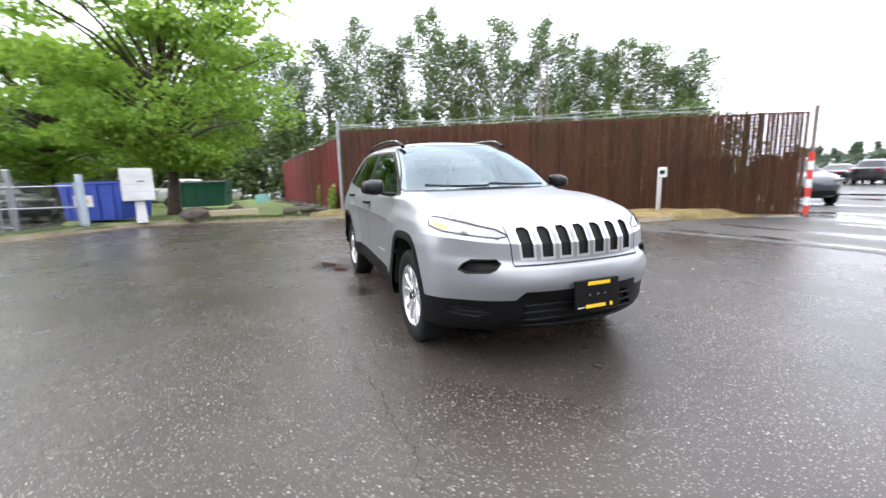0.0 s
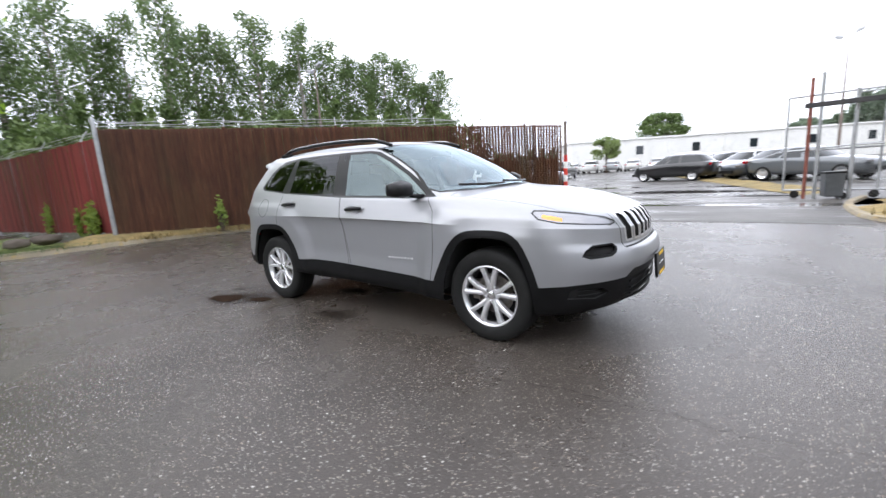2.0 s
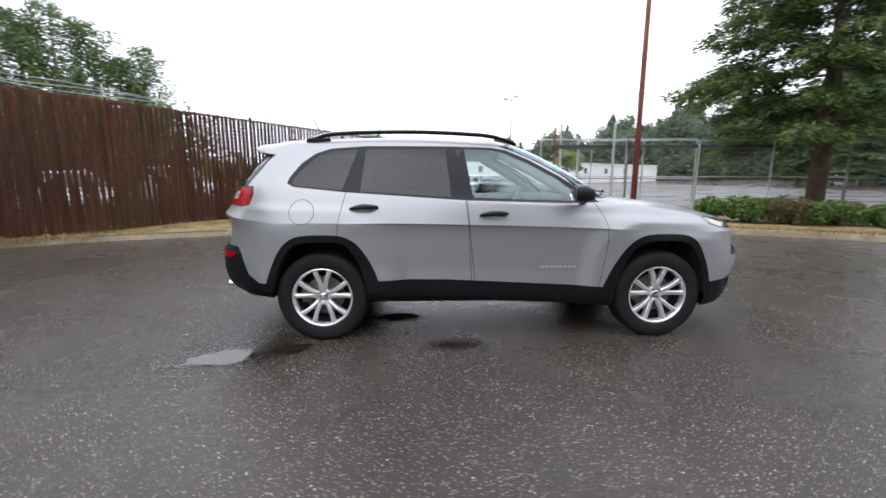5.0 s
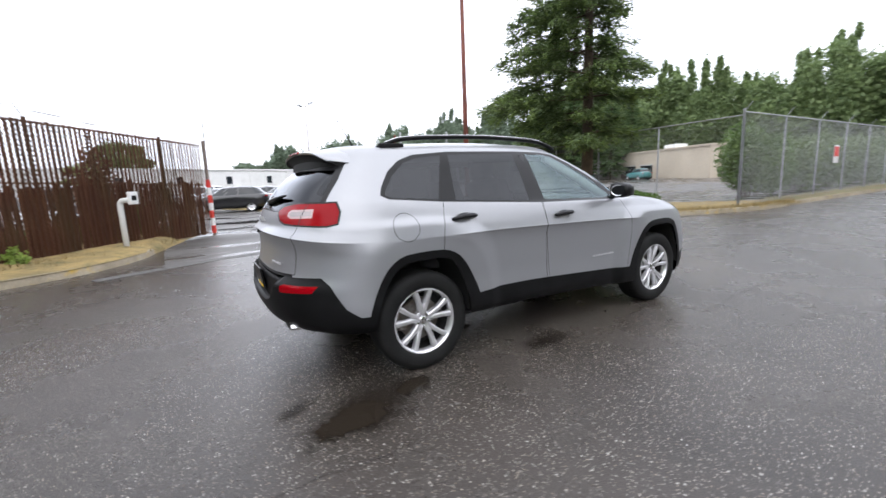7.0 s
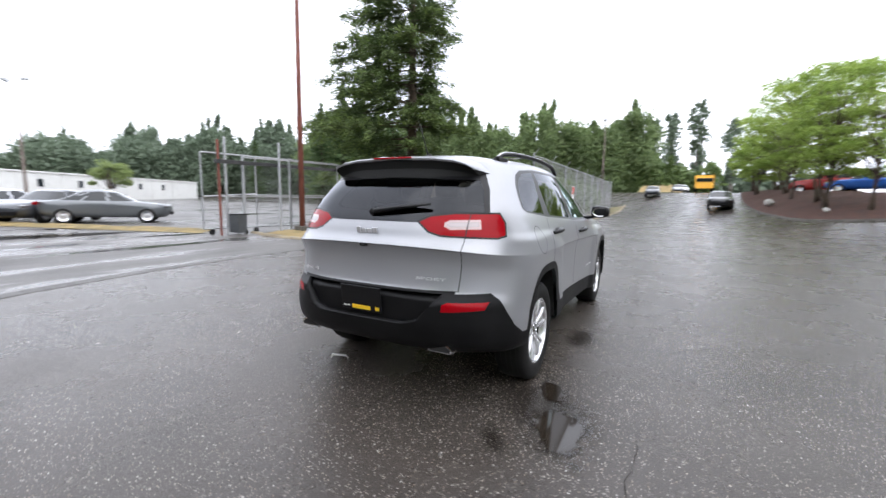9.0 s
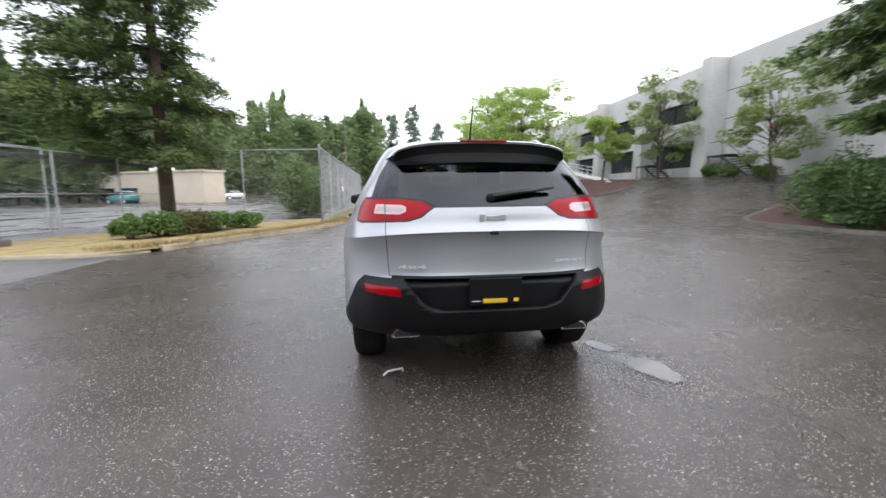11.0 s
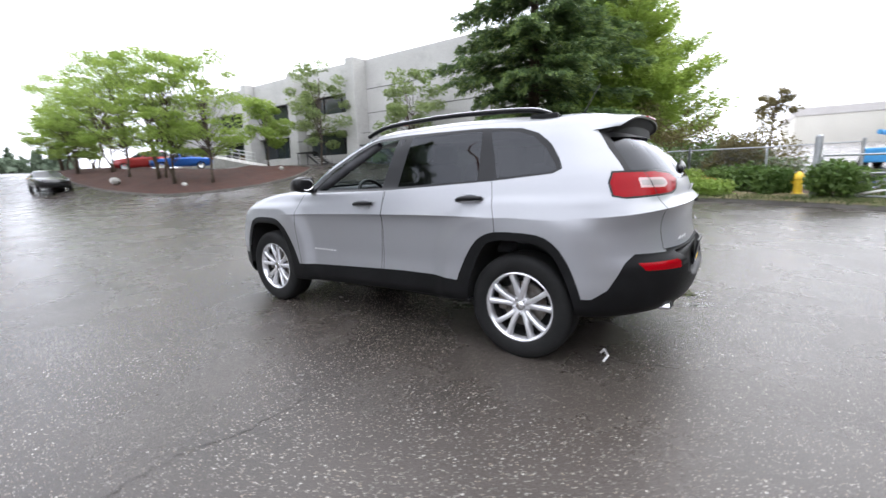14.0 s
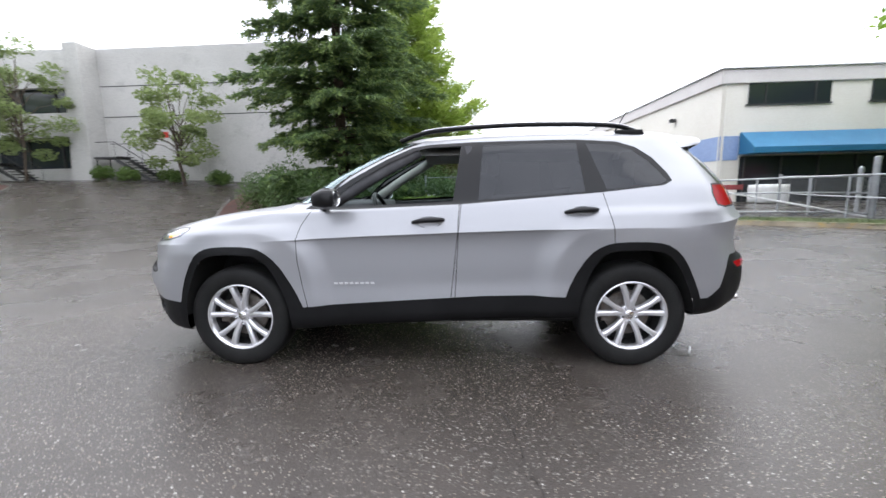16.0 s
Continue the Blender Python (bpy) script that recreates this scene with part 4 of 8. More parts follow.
# the maple behind the kerb and the row of poplars beyond the fences
broadleaf("maple_tree", "spreading bright green maple on the lawn", (-15.6, -5.9, 0.1), 9.6, 1.9, 5.0, 84, 30000, 0.15, M_LEAF_MAPLE, 11, 0.24, low=0.2, droop=0.07, deep=0.34, spread=True)
broadleaf("maple_tree", "bright green maple at the edge of the lawn", (-24.0, -13.0, 0.1), 8.5, 2.2, 4.6, 60, 16000, 0.2, M_LEAF_MAPLE, 12, 0.2, low=0.2, deep=0.36, spread=True)
POPLARS = [(179.5, 0.30, 46), (176.5, 0.25, 49), (173.5, 0.295, 49), (169.4, 0.34, 46), (166.5, 0.29, 50), (163.5, 0.315, 50), (160.2, 0.365, 45), (157.5, 0.30, 48), (155, 0.31, 47), (151, 0.335, 45), (148.5, 0.25, 47), (146, 0.325, 46), (143, 0.29, 48), (140.5, 0.26, 47), (138, 0.25, 47), (135.8, 0.27, 46), (132.8, 0.255, 47), (130.6, 0.2, 48), (128.6, 0.225, 48), (183, 0.28, 46), (186.5, 0.28, 50)]
firsts = [poplar("poplar_tree", "tall slender poplar with thin grey-green foliage", (0, 0), 16.0, 3.4, 9500, 0.17, M_LEAF_POPLAR, 20 + k) for k in range(3)]
for k, (az, el, dist) in enumerate(POPLARS):
    x, y = 4.4 + dist * math.cos(radians(az)), -1.76 + dist * math.sin(radians(az))
    h = 1.25 + el * dist
    wide = 0.8 + 0.25 * ((k * 7) % 5) / 4
    m = pose(x, y, gz(x, y), 0, 0, 47 * k)
    ob = firsts[k % 3] if k < 3 else copy_thing(firsts[k % 3], m)
    ob.matrix_basis = m @ Matrix.Diagonal((wide, wide, h / 16.0, 1))


def wood_belt(name, label, az0, az1, dist, top, count, eye, material, seed, leaf=0.5, deep=6.0, thick=2600, uneven=0.28):
    """A far wood: many crowns in one mesh, uneven along its top."""
    rng = np.random.default_rng(seed)
    pts = []
    for k in range(count):
        az = radians(az0 + (az1 - az0) * (k + rng.random()) / count)
        d = dist + rng.uniform(-deep, deep)
        x, y = eye[0] + d * math.cos(az), eye[1] + d * math.sin(az)
        tp = top(math.degrees(az)) if callable(top) else top
        h = d * tp * rng.uniform(1 - uneven, 1.08) + 1.26 - gz(x, y)
        h = max(2.5, h)
        r = min(0.42 * h, 0.03 * dist + 1.5)
        # some crowns taper like firs, the rest are loose and rounded
        pointed = rng.random() < 0.4
        m = max(8, thick // 44)
        for j in range(11):
            f = (j + rng.random()) / 11
            wide = r * (0.12 + 0.62 * (1 - f)) if pointed else r * (0.3 + 0.75 * math.sin(math.pi * min(1.0, 0.2 + 0.72 * f)))
            a, out = rng.uniform(0, 6.283), wide * math.sqrt(rng.random()) * (0.6 if pointed else 0.85)
            tall = h * (1.12 if pointed else 0.9)
            c = np.array([x + out * math.cos(a), y + out * math.sin(a), gz(x, y) + tall * (0.08 + 0.9 * f)])
            spread = np.array([0.55, 0.55, 0.4]) * wide * rng.uniform(0.6, 1.2) + np.array([0, 0, 0.035 * h])
            pts.append(c + rng.normal(size=(m, 3)) * spread * 0.62)
    me = leaf_mesh(name, np.concatenate(pts), leaf, material, rng, 0.1)
    return tagged(new(name, me), label, "trees", kind="stuff")


wood_belt("undergrowth", "dense dark undergrowth below the poplars", 126, 200, 42, 0.15, 52, (4.4, -1.8), M_LEAF_WOOD, 31, 0.24, 3.0, 8000)
wood_belt("far_wood", "dark wood behind the lawn", 183, 215, 50, 0.2, 26, (4.4, -1.8), M_LEAF_WOOD, 32, 0.5, 5.0)
wood_belt("hillside_wood", "hazy wooded hillside beyond the white building", 44, 84, 170, lambda a: 0.06 + 0.07 * ease(84, 50, a) + 0.02 * math.sin(a * 0.9), 190, (-3.5, -2.5), M_LEAF_HAZED, 33, 0.65, 20, 8500, 0.2)
wood_belt("hillside_wood", "hazy wooded hillside far beyond the lot", 84, 118, 220, 0.034, 40, (-3.5, -2.5), M_LEAF_HAZED, 34, 1.4, 15, 1600, 0.14)
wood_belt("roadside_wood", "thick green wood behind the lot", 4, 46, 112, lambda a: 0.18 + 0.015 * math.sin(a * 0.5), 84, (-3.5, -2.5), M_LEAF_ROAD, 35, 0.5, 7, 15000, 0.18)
wood_belt("roadside_wood", "green wood along the far road", -3, 9, 115, lambda a: 0.085 + 0.02 * math.sin(a), 22, (-3.5, -2.5), M_LEAF_WOOD, 36, 0.8, 8, 1800)
wood_belt("far_wood", "hazy wood at the head of the road", -14, 2, 260, 0.055, 40, (-3.4, 2.6), M_LEAF_HAZED, 37, 1.6, 15, 900)

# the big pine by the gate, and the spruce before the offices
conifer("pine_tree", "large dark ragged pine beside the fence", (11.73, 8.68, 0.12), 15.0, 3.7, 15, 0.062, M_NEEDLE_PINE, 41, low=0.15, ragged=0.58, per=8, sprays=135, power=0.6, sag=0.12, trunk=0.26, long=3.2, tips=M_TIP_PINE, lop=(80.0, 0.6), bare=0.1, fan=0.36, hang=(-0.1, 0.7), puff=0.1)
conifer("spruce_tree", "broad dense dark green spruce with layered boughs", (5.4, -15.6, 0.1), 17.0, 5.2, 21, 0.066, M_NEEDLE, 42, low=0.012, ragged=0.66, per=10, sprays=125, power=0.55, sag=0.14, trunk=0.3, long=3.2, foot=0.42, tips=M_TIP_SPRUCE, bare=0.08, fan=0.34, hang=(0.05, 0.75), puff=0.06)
conifer("larch_tree", "bright green feathery larch behind the spruce", (3.1, -22.9), 13.4, 4.6, 20, 0.085, M_LEAF_LARCH, 43, low=0.06, ragged=0.45, per=10, sprays=75, power=0.6, sag=-0.32, trunk=0.18, long=2.6, bare=0.06, fan=0.42, hang=(-0.3, 0.4), puff=0.12)
broadleaf("bare_tree", "thin sparse tree beyond the brown shrubs", (-4.3, -33.9), 3.9, 1.6, 1.3, 40, 2600, 0.11, M_LEAF_BROWNISH, 45, 0.07, low=0.3)

# ---- offices on the rise ----
FACE_Y, OFF_BASE, OFF_TOP = -22.1, 2.2, 10.4
M_TILT = mottled("pale_tilt_up_concrete", (0.4, 0.392, 0.37), (0.46, 0.452, 0.43), 0.35, 18, 0.85, c=(0.36, 0.352, 0.33), relief=0.05)
M_WINDOW = mat("dark_window", (0.02, 0.025, 0.03), 0.08)
# near-black for steel and frames; paints the shade of grooves and concrete steps
M_SHADE = mottled("dark_trim_and_shade", (0.03, 0.03, 0.03), (0.05, 0.05, 0.05), 1, 20, 0.9)


def offices():
    b = thing("office_building", "long two-storey pale concrete offices with fins and outside stairs", "building")
    fins = [23.6 + 7.75 * k for k in range(5)]
    wall = box((15.0, 0.5, OFF_TOP - 1.0), (16.0, FACE_Y - 1.2, (OFF_TOP + 1.0) / 2), 0.03)
    w = part("wall", wall, M_TILT, b, "plain pale concrete end wall")
    for z in (6.2, 8.1):
        # groove is a strip on the face, its shade put into the colour
        part("wall_groove", box((14.9, 0.02, 0.05), (16.0, FACE_Y - 0.945, z)), M_SHADE, w)
    part("roof", box((60, 26, 0.4), (38.4, FACE_Y - 14.5, OFF_TOP - 0.5), 0.05), M_TILT, b)
    part("back_wall", box((60, 0.4, 10), (38.4, FACE_Y - 27.4, 6)), M_TILT, b)
    part("end_wall", box((0.4, 26, 9.4), (8.7, FACE_Y - 14.4, 5.7)), M_TILT, b)
    for x in fins:
        fin = prism([(-0.45, OFF_BASE - 1.2), (1.1, OFF_BASE - 1.2), (0.75, OFF_BASE + 3.0), (0.45, OFF_TOP), (-0.45, OFF_TOP)], -1.7, None, 0.03)
        fin.transform(pose(x, FACE_Y + 0.45, 0, 0, 0, 0))
        part("fin", fin, M_TILT, b, "slab fin standing out from the front")
    for k, x in enumerate(fins[:-1]):
        mid = x + 3.9
        wide = 7.1
        part("parapet", box((wide, 0.35, 2.3), (mid, FACE_Y - 0.7, OFF_TOP - 1.2), 0.02), M_TILT, b)
        bay = part("spandrel", box((wide, 0.35, 1.5), (mid, FACE_Y - 0.7, OFF_BASE + 3.55), 0.02), M_TILT, b)
        part("base_wall", box((wide, 0.35, 1.6), (mid, FACE_Y - 0.9, OFF_BASE + 0.0), 0.02), M_TILT, b)
        for row, (z, h) in enumerate(((OFF_BASE + 5.15, 1.7), (OFF_BASE + 1.85, 2.1))):
            for j in range(3):
                wx = mid - wide / 3 + j * wide / 3
                win = part("window", box((wide / 3 - 0.03, 0.08, h), (wx, FACE_Y - 1.1, z)), M_WINDOW, b, "dark window")
                part("window_frame", box((0.07, 0.12, h), (wx - wide / 6 + 0.03, FACE_Y - 1.02, z)), M_SHADE, win)
    return b


offices()


def outside_stair(x, y, base, steps, way, label):
    """A flight along x with treads, strings and rails."""
    s = thing("outside_stair", label, "stair", (x, y, base))
    run, rise = 0.28, 0.175
    for k in range(steps):
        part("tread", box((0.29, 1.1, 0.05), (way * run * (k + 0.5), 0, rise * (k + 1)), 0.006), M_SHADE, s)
    for e in (-0.57, 0.57):
        part("string", prism([(0, -0.05), (way * run * steps, rise * steps - 0.05), (way * run * steps, rise * steps - 0.3), (way * 0.3, -0.05)], 0.04), M_SHADE, s, at=pose(0, e, 0))
        part("handrail", tube([(0, e, 0.9), (way * run * steps, e, rise * steps + 0.9), (way * (run * steps + 1.2), e, rise * steps + 0.9)], 0.022, 8), M_SHADE, s)
        for k in range(0, steps + 1, 3):
            part("baluster", tube([(way * run * k, e, rise * k), (way * run * k, e, rise * k + 0.9)], 0.014, 6), M_SHADE, s)
    part("landing", box((1.4, 1.2, 0.1), (way * (run * steps + 0.7), 0, rise * steps - 0.05), 0.01), M_SHADE, s)
    for e in (-0.5, 0.5):
        part("landing_leg", tube([(way * (run * steps + 1.3), e, -0.3), (way * (run * steps + 1.3), e, rise * steps)], 0.04, 8), M_SHADE, s)
    return s


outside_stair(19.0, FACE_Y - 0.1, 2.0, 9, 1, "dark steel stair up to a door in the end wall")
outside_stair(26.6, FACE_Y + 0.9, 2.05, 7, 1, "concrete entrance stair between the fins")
part_door = thing("red_sign", "small red notice on the pale wall", "sign", (19.2, FACE_Y - 0.93, 5.0))
part("plate", box((0.5, 0.02, 0.35), (0, 0, 0), 0.004), M_RED_PAINT, part_door)
ramp_wall = thing("ramp", "pale concrete access ramp with pipe railings", "ramp", (0, 0, 0))
part("ramp_slab", prism([(31.5, 1.6), (40, 1.7), (40, 3.4), (31.5, 2.2)], -1.6), M_CONCRETE, ramp_wall, at=pose(0, FACE_Y + 4.4, 0))
for z in (0.45, 0.8, 1.1):
    part("railing", tube([(31.5, FACE_Y + 4.5, 2.2 + z), (40, FACE_Y + 4.5, 3.4 + z)], 0.03, 6), M_WHITE, ramp_wall)
for k in range(8):
    x = 31.6 + 1.2 * k
    part("rail_post", tube([(x, FACE_Y + 4.5, 2.2 + 0.141 * (x - 31.5)), (x, FACE_Y + 4.5, 3.3 + 0.141 * (x - 31.5))], 0.03, 6), M_WHITE, ramp_wall)

# the planted island before the offices
ISLAND = [(25.6, -17.8), (23.6, -17.2), (22.3, -14.6), (22.8, -11.4), (25.2, -8.4), (28.5, -7.4), (34, -6.9), (42, -7.2), (58, -9)]
kerb(ISLAND[::-1], label="low dark kerb round the planted island", high=0.12)
verge(ISLAND, [(27.4, -18.0), (27.2, -17.2), (27.8, -15.8), (29, -14.4), (31, -13.3), (34, -12.5), (39, -11.7), (47, -11.8), (58, -13)], 0.1, 0.34, M_MULCH, "mulch_bed", "mound of reddish bark mulch", rough=0.15, across=12)
verge([(84, 4.2), (86, 2.0), (88, -0.6), (90, -3.2)], [(100, 5.0), (101, 2.0), (103, -1.0), (105, -4.0)], 0.1, 1.5, M_DRY, "dry_bank", "bank of dry straw-coloured grass at the head of the road", rough=0.4)
conifer("fir_tree", "tall dark fir behind the lot", (0, 0), 20.0, 3.6, 26, 0.26, M_NEEDLE, 44, low=0.05, ragged=0.5, per=8, sprays=16, power=0.8, sag=0.2)
fir = bpy.data.objects["fir_tree"]
for k, (az, dist, h) in enumerate(((35.2, 80, 19), (37.4, 84, 23), (39.6, 78, 21), (41.8, 82, 22), (44.5, 84, 19), (33.0, 88, 17), (52.5, 95, 13))):
    x, y = -4.0 + dist * math.cos(radians(az)), -1.0 + dist * math.sin(radians(az))
    m = pose(x, y, gz(x, y), 0, 0, 50 * k) @ Matrix.Diagonal((h / 20, h / 20, h / 20, 1))
    ob = copy_thing(fir, m) if k else fir
    ob.matrix_basis = m
for k, (x, y, h, r) in enumerate(((26.0, -11.0, 7.4, 2.5), (28.6, -9.9, 7.2, 2.5), (31.6, -10.2, 7.6, 2.8), (35.0, -9.4, 7.6, 2.9), (39.5, -10.0, 7.8, 3.2), (46.0, -10.6, 8.0, 3.4), (54, -11.5, 8, 3.4), (43.0, -8.6, 4.6, 2.0), (49.5, -9.2, 4.2, 2.2))):
    broadleaf("young_tree", "young yellow-green tree in the mulch bed", (x, y, 0.3), h * 1.16, 1.2, r * 1.05, 56, 9500, 0.105, M_LEAF_LIME, 50 + k, 0.09, low=0.2, stems=1 + k % 3, deep=0.42)
for x, y, s in ((24.2, -15.0, 0.18), (33.0, -7.8, 0.3), (26.0, -9.2, 0.16)):
    st = bmesh.new()
    bmesh.ops.create_icosphere(st, subdivisions=2, radius=s)
    for v in st.verts:
        v.co *= 1 + 0.3 * noise.noise(v.co * 6 + Vector((x, y, 0)))
        v.co.z *= 0.8
    solid("landscape_stone", st, M_CONCRETE, "pale stone in the mulch", "stone", at=pose(x, y, gz(x, y) + 0.45))
# trees against the front of the offices
broadleaf("birch_tree", "thin weeping birch against the offices", (25.6, -19.8), 8.2, 2.0, 2.3, 34, 6500, 0.13, M_LEAF_GREY, 61, 0.08, low=0.22, droop=0.25)
broadleaf("young_tree", "small bright green tree before the offices", (28.8, -17.0), 5.4, 1.5, 2.0, 22, 5000, 0.14, M_LEAF_LIME, 62, 0.08, low=0.3)
broadleaf("birch_tree", "thin grey-green tree by the end wall", (16.4, -20.4), 6.6, 1.4, 2.3, 30, 5200, 0.14, M_LEAF_GREY, 63, 0.09, low=0.2, droop=0.15)
for k, x in enumerate((17.8, 20.6, 22.3, 14.8)):
    bush("clipped_shrub", "clipped green shrub at the foot of the wall", (x, FACE_Y + 0.7), 0.85, 0.6, 1.0, 1500, 0.09, M_LEAF_BUSH, 70 + k)

# the spruce bed
SPRUCE_KERB = [(12.2, -17.6), (11.4, -15.4), (10.4, -13.4), (9.4, -12.5), (8.0, -12.0), (6.4, -11.85), (4.6, -12.05), (2.3, -12.6), (0.2, -12.8), (-2.3, -12.5), (-4.3, -11.3), (-6.2, -9.9)]
kerb(SPRUCE_KERB, label="low dark kerb before the spruce bed", high=0.11)
verge(SPRUCE_KERB, [(12.6, -19.5), (11.5, -19.8), (8, -20), (4, -20), (0, -19.8), (-3, -18.4), (-5, -16.4), (-6.2, -14.8), (-7.9, -12.6)], 0.09, 0.25, M_MULCH, "planting_bed", "mulched bed under the spruce", rough=0.1)
verge([(2.3, -12.62), (0.2, -12.82), (-2.3, -12.52), (-4.3, -11.32), (-6.2, -9.92)], [(2.2, -13.6), (0.0, -13.9), (-2.8, -13.7), (-5.4, -12.9), (-7.8, -11.2)], 0.115, 0.24, M_LITTER, "weedy_verge", "strip of leaf litter and weeds behind the kerb", rough=0.06)
tufts([(2.3, -13.0), (0.2, -13.2), (-2.3, -13.0), (-4.3, -12.0), (-6.4, -10.4)], 0.3, 4200, 0.16, M_GRASS, "verge_weeds", "green weeds along the kerb of the bed", 7)

# ---- the silver car ----
PAINT, CLAD, SEAM, DOOR_F, DOOR_R, TRIM, PANE_F, PANE_R, PANE_Q, SCREEN, BACKLIGHT, TAILGATE, TAIL, HEAD, FOG, SLOT, HOOD, FUEL, REFLECT, GRILLE, MOUTH, RECESS, BROW, LENS, AMBER, FRAME = range(26)


def ring(nose, xa, wa, wm, wb, xb, tail, zs, nf=2.6, nb=3.1, n=64):
    """One level of the body: an outline from the nose round the side to the tail, left half."""
    zf, za, zm, zb, zr = zs
    out = []
    for k in range(17):
        t = math.pi / 2 * k / 17
        c, s = math.cos(t) ** (2 / nf), math.sin(t) ** (2 / nf)
        out.append((xa + (nose - xa) * c, wa * s, zf + (za - zf) * math.sin(t) ** 2))
    for k in range(n + 1):
        t = k / n
        q = ((1 - t) * (1 - 2 * t), 4 * t * (1 - t), t * (2 * t - 1))
        out.append((xa + (xb - xa) * t, wa * q[0] + wm * q[1] + wb * q[2], za * q[0] + zm * q[1] + zb * q[2]))
    for k in range(16, -1, -1):
        t = math.pi / 2 * k / 17
        c, s = math.cos(t) ** (2 / nb), math.sin(t) ** (2 / nb)
        out.append((xb + (tail - xb) * c, wb * s, zr + (zb - zr) * math.sin(t) ** 2))
    return np.array(out)


hull = functools.partial(ring, n=112)
LEVELS = [
    hull(2.02, 1.30, 0.70, 0.72, 0.70, -1.30, -2.05, (0.25, 0.24, 0.30, 0.33, 0.38)),
    hull(2.17, 1.35, 0.885, 0.868, 0.885, -1.35, -2.20, (0.265, 0.26, 0.315, 0.36, 0.39)),
    hull(2.26, 1.35, 0.91, 0.888, 0.91, -1.35, -2.285, (0.35, 0.36, 0.38, 0.42, 0.47)),
    hull(2.285, 1.35, 0.912, 0.885, 0.912, -1.35, -2.31, (0.48, 0.47, 0.47, 0.52, 0.60)),
    hull(2.33, 1.35, 0.908, 0.880, 0.906, -1.35, -2.31, (0.60, 0.60, 0.58, 0.62, 0.705)),
    hull(2.31, 1.35, 0.906, 0.886, 0.91, -1.35, -2.245, (0.675, 0.70, 0.70, 0.74, 0.765)),
    hull(2.262, 1.35, 0.904, 0.892, 0.912, -1.35, -2.224, (0.71, 0.80, 0.82, 0.84, 0.92)),
    hull(2.252, 1.35, 0.897, 0.920, 0.927, -1.35, -2.256, (0.82, 0.88, 0.93, 0.95, 1.022)),
    hull(2.19, 1.35, 0.872, 0.905, 0.906, -1.35, -2.215, (0.91, 0.945, 0.985, 1.03, 1.065)),
    hull(2.04, 1.28, 0.842, 0.888, 0.876, -1.37, -2.195, (0.968, 1.005, 1.05, 1.10, 1.12)),
    hull(1.62, 1.0, 0.832, 0.868, 0.848, -1.40, -2.175, (1.065, 1.075, 1.115, 1.165, 1.165)),
    hull(1.10, 0.84, 0.79, 0.855, 0.825, -1.45, -2.13, (1.14, 1.105, 1.135, 1.21, 1.225)),
    hull(0.74, 0.48, 0.705, 0.775, 0.745, -1.45, -2.03, (1.345, 1.32, 1.335, 1.35, 1.345)),
    hull(0.34, 0.10, 0.625, 0.695, 0.665, -1.42, -1.90, (1.545, 1.505, 1.515, 1.49, 1.455)),
    hull(0.16, -0.02, 0.58, 0.640, 0.605, -1.40, -1.86, (1.597, 1.565, 1.575, 1.56, 1.53)),
    hull(0.00, -0.20, 0.40, 0.45, 0.42, -1.40, -1.84, (1.622, 1.612, 1.62, 1.60, 1.575)),
    hull(-0.10, -0.30, 0.0, 0.0, 0.0, -1.40, -1.80, (1.63, 1.63, 1.64, 1.615, 1.585)),
]


# the shoulder line is a sharp fold: rings close above and below it
_low, _fold, _high = LEVELS[6:9]
# it dies away over the wheels, where the flares take its place
_level = _low[:, 1] + (_high[:, 1] - _low[:, 1]) * (_fold[:, 2] - _low[:, 2]) / (_high[:, 2] - _low[:, 2])
_fade = np.clip((-0.98 - _fold[:, 0]) / 0.25, 0, 1) * np.clip((_fold[:, 0] + 1.98) / 0.2, 0, 1) + np.clip((_fold[:, 0] - 0.92) / 0.25, 0, 1) * np.clip((1.9 - _fold[:, 0]) / 0.2, 0, 1)
_fold[:, 1] += (_level - _fold[:, 1]) * _fade
_under = _fold + (_low - _fold) * 0.1
_under[:, 1] -= 0.0065 * np.clip((_under[:, 0] + 1.15) / 0.6, 0, 1) * np.clip((0.98 - _under[:, 0]) / 0.12, 0, 1)
_under[:, 0] += 0.007 * np.clip((-2.0 - _under[:, 0]) / 0.2, 0, 1)
LEVELS[7:8] = [_under, _fold, _fold + (_high - _fold) * 0.16]


def loft(levels, per):
    """Levels joined by monotone cubics over their chord lengths."""
    p = np.stack(levels)
    d = np.maximum(np.linalg.norm(np.diff(p, axis=0), axis=2), 1e-6)
    slope = np.diff(p, axis=0) / d[:, :, None]
    tan = np.zeros_like(p)
    a, b, wa, wb = slope[:-1], slope[1:], d[1:, :, None] * 2 + d[:-1, :, None], d[1:, :, None] + 2 * d[:-1, :, None]
    same = a * b > 1e-12
    safe = lambda v: np.where(np.abs(v) < 1e-9, 1e-9, v)
    tan[1:-1] = np.where(same, (wa + wb) / (wa / safe(a) + wb / safe(b)), 0.0)
    tan[0], tan[-1] = slope[0], slope[-1]
    rows = []
    for k in range(len(levels) - 1):
        h = d[k][:, None]
        for i in range(per):
            t = i / per
            rows.append(p[k] * (1 + 2 * t) * (1 - t) ** 2 + tan[k] * h * t * (1 - t) ** 2 + p[k + 1] * t * t * (3 - 2 * t) + tan[k + 1] * h * t * t * (t - 1))
    return np.stack(rows + [p[-1]])


